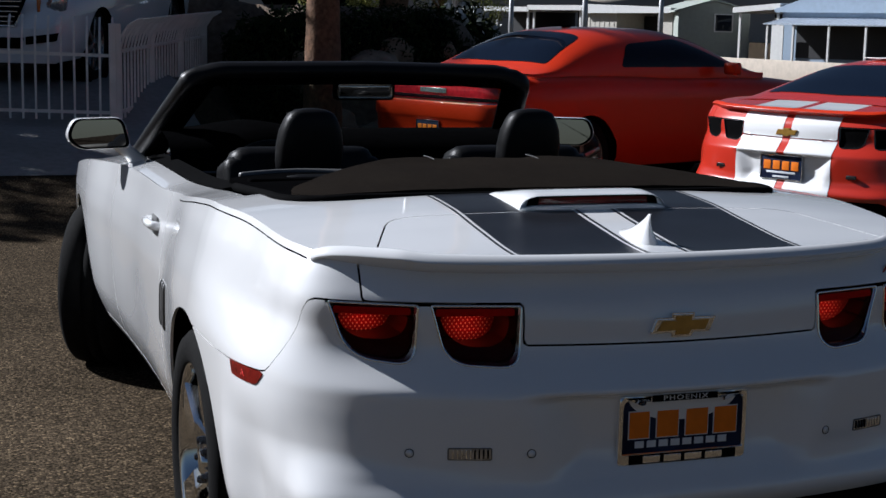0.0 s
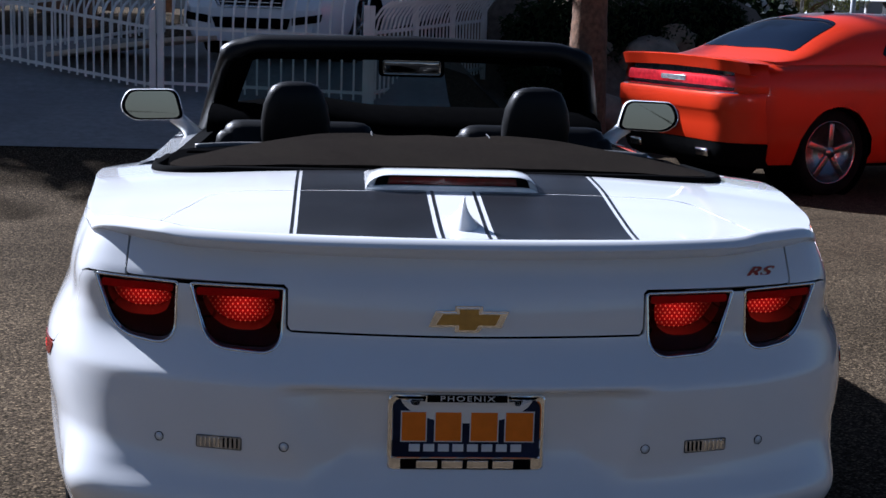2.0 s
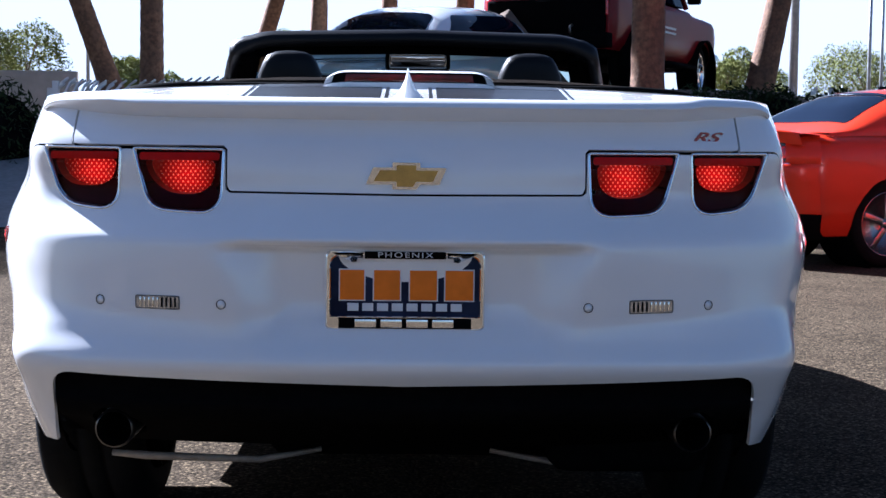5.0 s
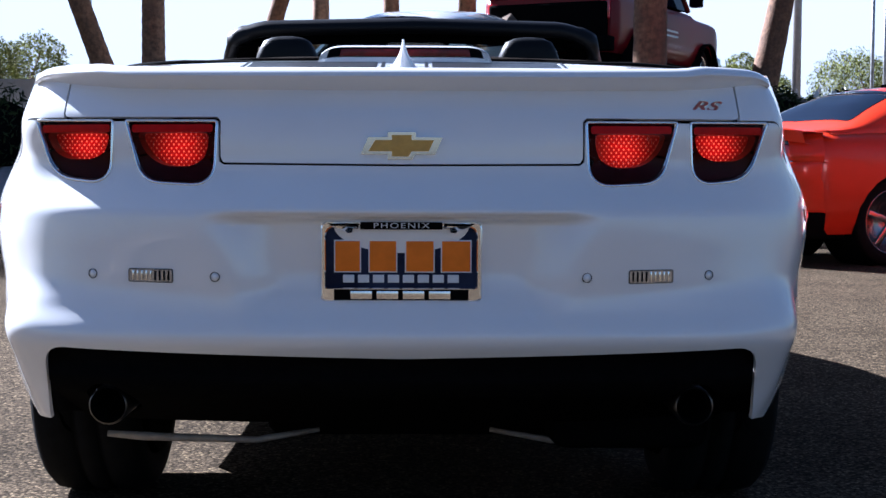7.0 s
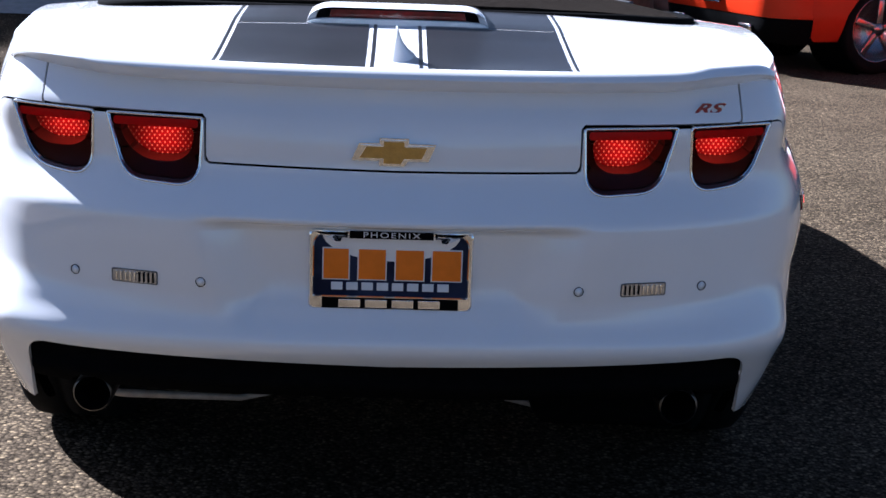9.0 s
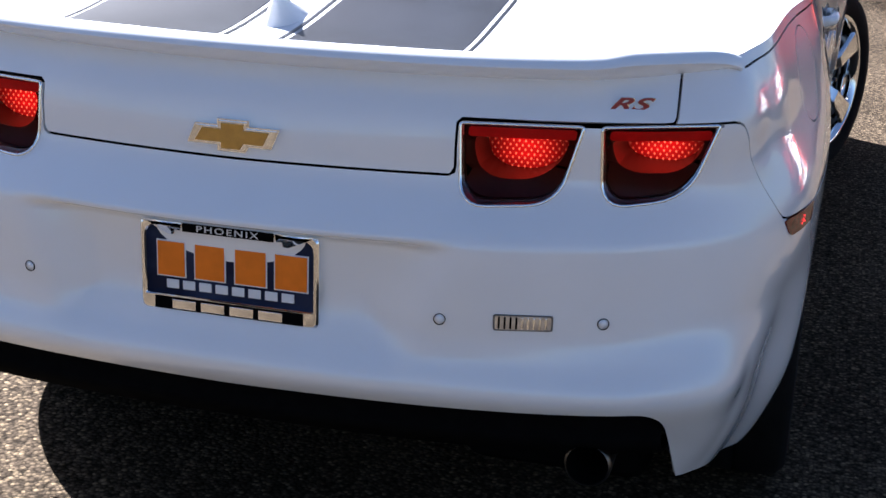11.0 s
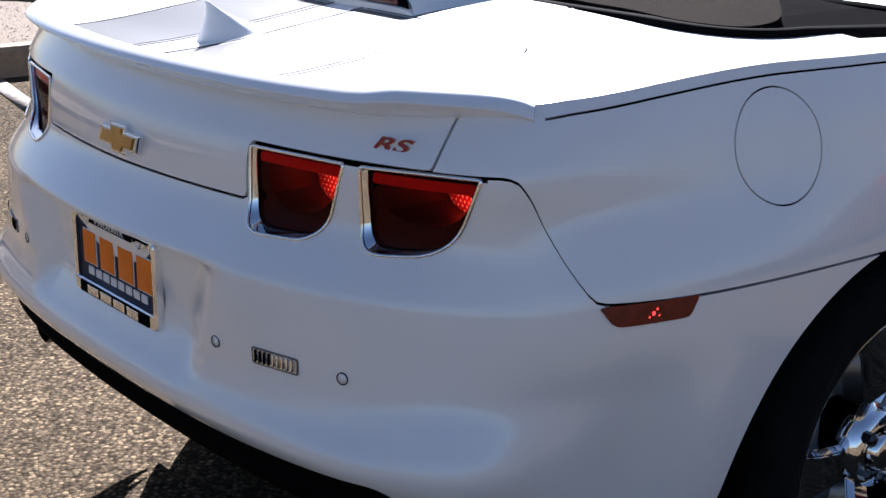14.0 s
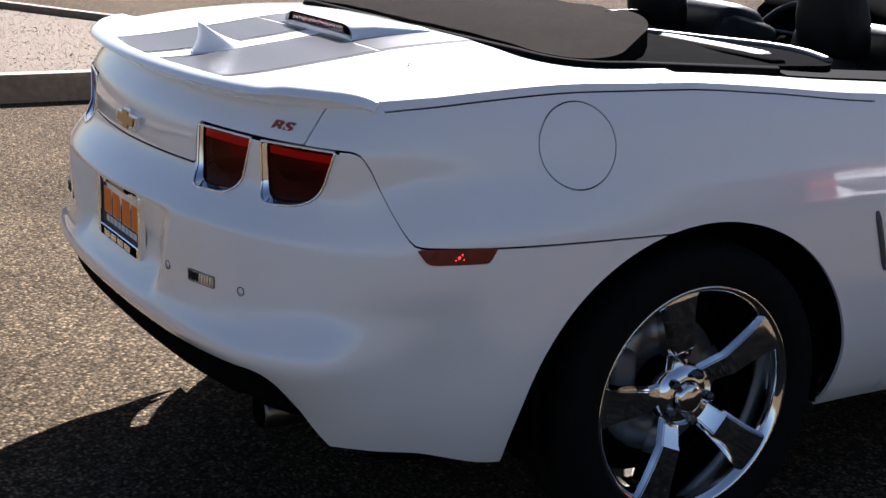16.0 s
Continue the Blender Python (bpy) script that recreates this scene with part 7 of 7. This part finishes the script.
def carport(at, w, h, label, slope=0.0, posts=3, deep=4.0):
    t = thing("carport", label, "carport", HOME_ROW @ Matrix.Translation((at, 0, 0)), "homes across the lot")
    part("roof", prism([(-0.2, h), (w + 0.2, h + slope), (w + 0.2, h + slope + 0.28), (-0.2, h + 0.28)], deep + 0.5, at=(0, deep / 2, 0)), ROOF_WHITE, t, smooth=False)
    for k in range(posts):
        x = 0.1 + (w - 0.2) * k / (posts - 1)
        board("post", t, ROOF_WHITE, x - 0.06, x + 0.06, 0, h + slope * x / w, 0.0, 0.1)
    # the bay's shade is in the colour of these two walls
    board("back_wall", t, BAY_SHADE, 0, w, 0, h, deep, 0.1)
    board("side_wall", t, BAY_SHADE, w - 0.05, w, 0, h, 0.4, deep - 0.4)
    return t


carport(3.3, 5.4, 2.46, "white flat carport with a dark bay", posts=3)
carport(9.0, 3.9, 2.56, "low carport with a deep shaded bay", posts=2)
t = home("mobile_home", "white mobile home with a shaded porch bay", 13.4)
board("wall", t, HOUSE_WHITE, 0, 2.15, 0, 2.46, 0, 3.6)
board("wall", t, HOUSE_WHITE, 5.1, 6.1, 0, 2.46, 0, 3.6)
board("porch_wall", t, BAY_SHADE, 2.15, 5.1, 0, 2.3, 2.4, 0.12)
part("roof", prism([(-0.2, 2.40), (6.2, 2.46), (6.2, 2.74), (-0.2, 2.92)], 4.4, at=(0, 1.9, 0)), ROOF_WHITE, t, smooth=False)
for k in range(6):
    board("siding_rib", t, HOUSE_WHITE, 0.15 + 0.36 * k, 0.18 + 0.36 * k, 0.1, 2.38, -0.02, 0.02)
t = thing("mobile_home", "grey-green home with a gabled end wall in shade", "house", HOME_ROW @ Matrix.Translation((21.6, 0.9, 0)) @ pose(0, 0, 0, 0, 0, 52), "homes across the lot")
part("wall", prism([(-1.95, 0), (1.95, 0), (1.95, 2.55), (0, 3.12), (-1.95, 2.55)], 6.0, at=(0, 3.0, 0)), HOUSE_GREEN, t, smooth=False)
for s in (1, -1):
    part("roof", prism([(s * 2.2, 2.50), (0, 3.14), (0, 3.24), (s * 2.2, 2.60)], 6.4, at=(0, 3.0, 0)), HOUSE_GREEN, t, smooth=False)
framed_window(t, 0.05, 0.95, 1.55, 2.40)
carport(23.8, 2.5, 2.50, "white sloped carport between two homes", 0.22, 2, 3.2)
t = home("mobile_home", "pale blue home with a corrugated awning on thin posts", 26.5)
board("wall", t, HOUSE_BLUE, 0, 10.0, 0, 2.6, 0, 4.0)
part("roof", prism([(-0.3, 2.55), (10.3, 2.55), (10.3, 2.70), (8.5, 3.3), (1.6, 3.3), (-0.3, 2.70)], 4.6, at=(0, 2.0, 0)), HOUSE_BLUE, t, smooth=False)
aw = part("awning", prism([(-1.9, 1.92), (0.0, 2.24), (0.0, 2.29), (-1.9, 1.97)], 8.4, "YZ", at=(4.4, 0, 0)), AWNING, t, "pale corrugated awning", smooth=False)
for k in range(28):
    part("awning_rib", tube([(0.35 + 0.3 * k, -1.92, 1.975), (0.35 + 0.3 * k, -0.02, 2.295)], 0.025, 5), AWNING, aw, smooth=False)
for x in (0.4, 1.9, 3.9, 5.9, 8.2):
    board("post", t, ROOF_WHITE, x - 0.05, x + 0.05, 0, 1.94, -1.85, 0.1)
# dark sheet standing in for the shade below the awning
board("porch_shade", t, BAY_SHADE, 0.9, 8.3, 0.3, 1.9, -0.03, 0.03)
board("white_panel", t, ROOF_WHITE, -0.2, 0.5, 0.1, 1.9, -0.6, 0.06)
wl = part("boundary_wall", box((15, 0.2, 0.64), (0, 0, 0.32), 0.01), WALL_PAINT)
wl.matrix_basis = pose(24.8, 38.0, 0, 0, 0, -88)
tagged(wl, "low beige boundary wall before the homes", "wall", kind="structure")


def pole(x, y, h, r, label, arm=0.0):
    z = float(ground_z(x, y))
    t = thing("lamp_pole", label, "pole", group="poles")
    part("shaft", tube([(x, y, z - 0.1), (x, y, z + h)], [r, r * 0.7], 12), GALV, t)
    if arm:
        part("arm", tube([(x, y, z + h - 0.1), (x - arm, y, z + h + 0.2)], r * 0.4, 8), GALV, t)
        part("lamp_head", box((0.7, 0.3, 0.14), (x - arm - 0.2, y, z + h + 0.2), 0.05), GALV, t)


pole(7.3, 25.5, 10, 0.095, "grey metal lamp pole beyond the bank")
pole(14.9, 44, 9, 0.06, "thin grey utility pole")
pole(-8.8, 36, 9, 0.05, "thin dark street lamp pole", 1.4)
pole(11.1, 33, 7.5, 0.05, "thin pole before the homes")
pole(12.63, 33, 3.2, 0.08, "dark post before the homes")
pole(16.1, 36.0, 3.6, 0.10, "pale pole before the homes")
pole(18.55, 36, 3.6, 0.09, "dark pole before the homes")
hv, hf = [], []
for i in range(60):
    x = -160 + 320 * i / 59
    top = 7.5 + 3.5 * noise.noise((x * 0.02, 0, 0)) + 2.5 * noise.noise((x * 0.06, 3, 0))
    hv += [(x, 190, -1), (x, 190, max(top, 1.5)), (x, 230, max(top, 1.5) * 0.9)]
for i in range(59):
    hf += [[i * 3, i * 3 + 3, i * 3 + 4, i * 3 + 1], [i * 3 + 1, i * 3 + 4, i * 3 + 5, i * 3 + 2]]
tagged(raw("backdrop", hv, hf, HILL), "low buff hills and roofs in the haze", "backdrop", kind="structure")

# glowing sheet added ahead for the bright hazy sky low over the horizon
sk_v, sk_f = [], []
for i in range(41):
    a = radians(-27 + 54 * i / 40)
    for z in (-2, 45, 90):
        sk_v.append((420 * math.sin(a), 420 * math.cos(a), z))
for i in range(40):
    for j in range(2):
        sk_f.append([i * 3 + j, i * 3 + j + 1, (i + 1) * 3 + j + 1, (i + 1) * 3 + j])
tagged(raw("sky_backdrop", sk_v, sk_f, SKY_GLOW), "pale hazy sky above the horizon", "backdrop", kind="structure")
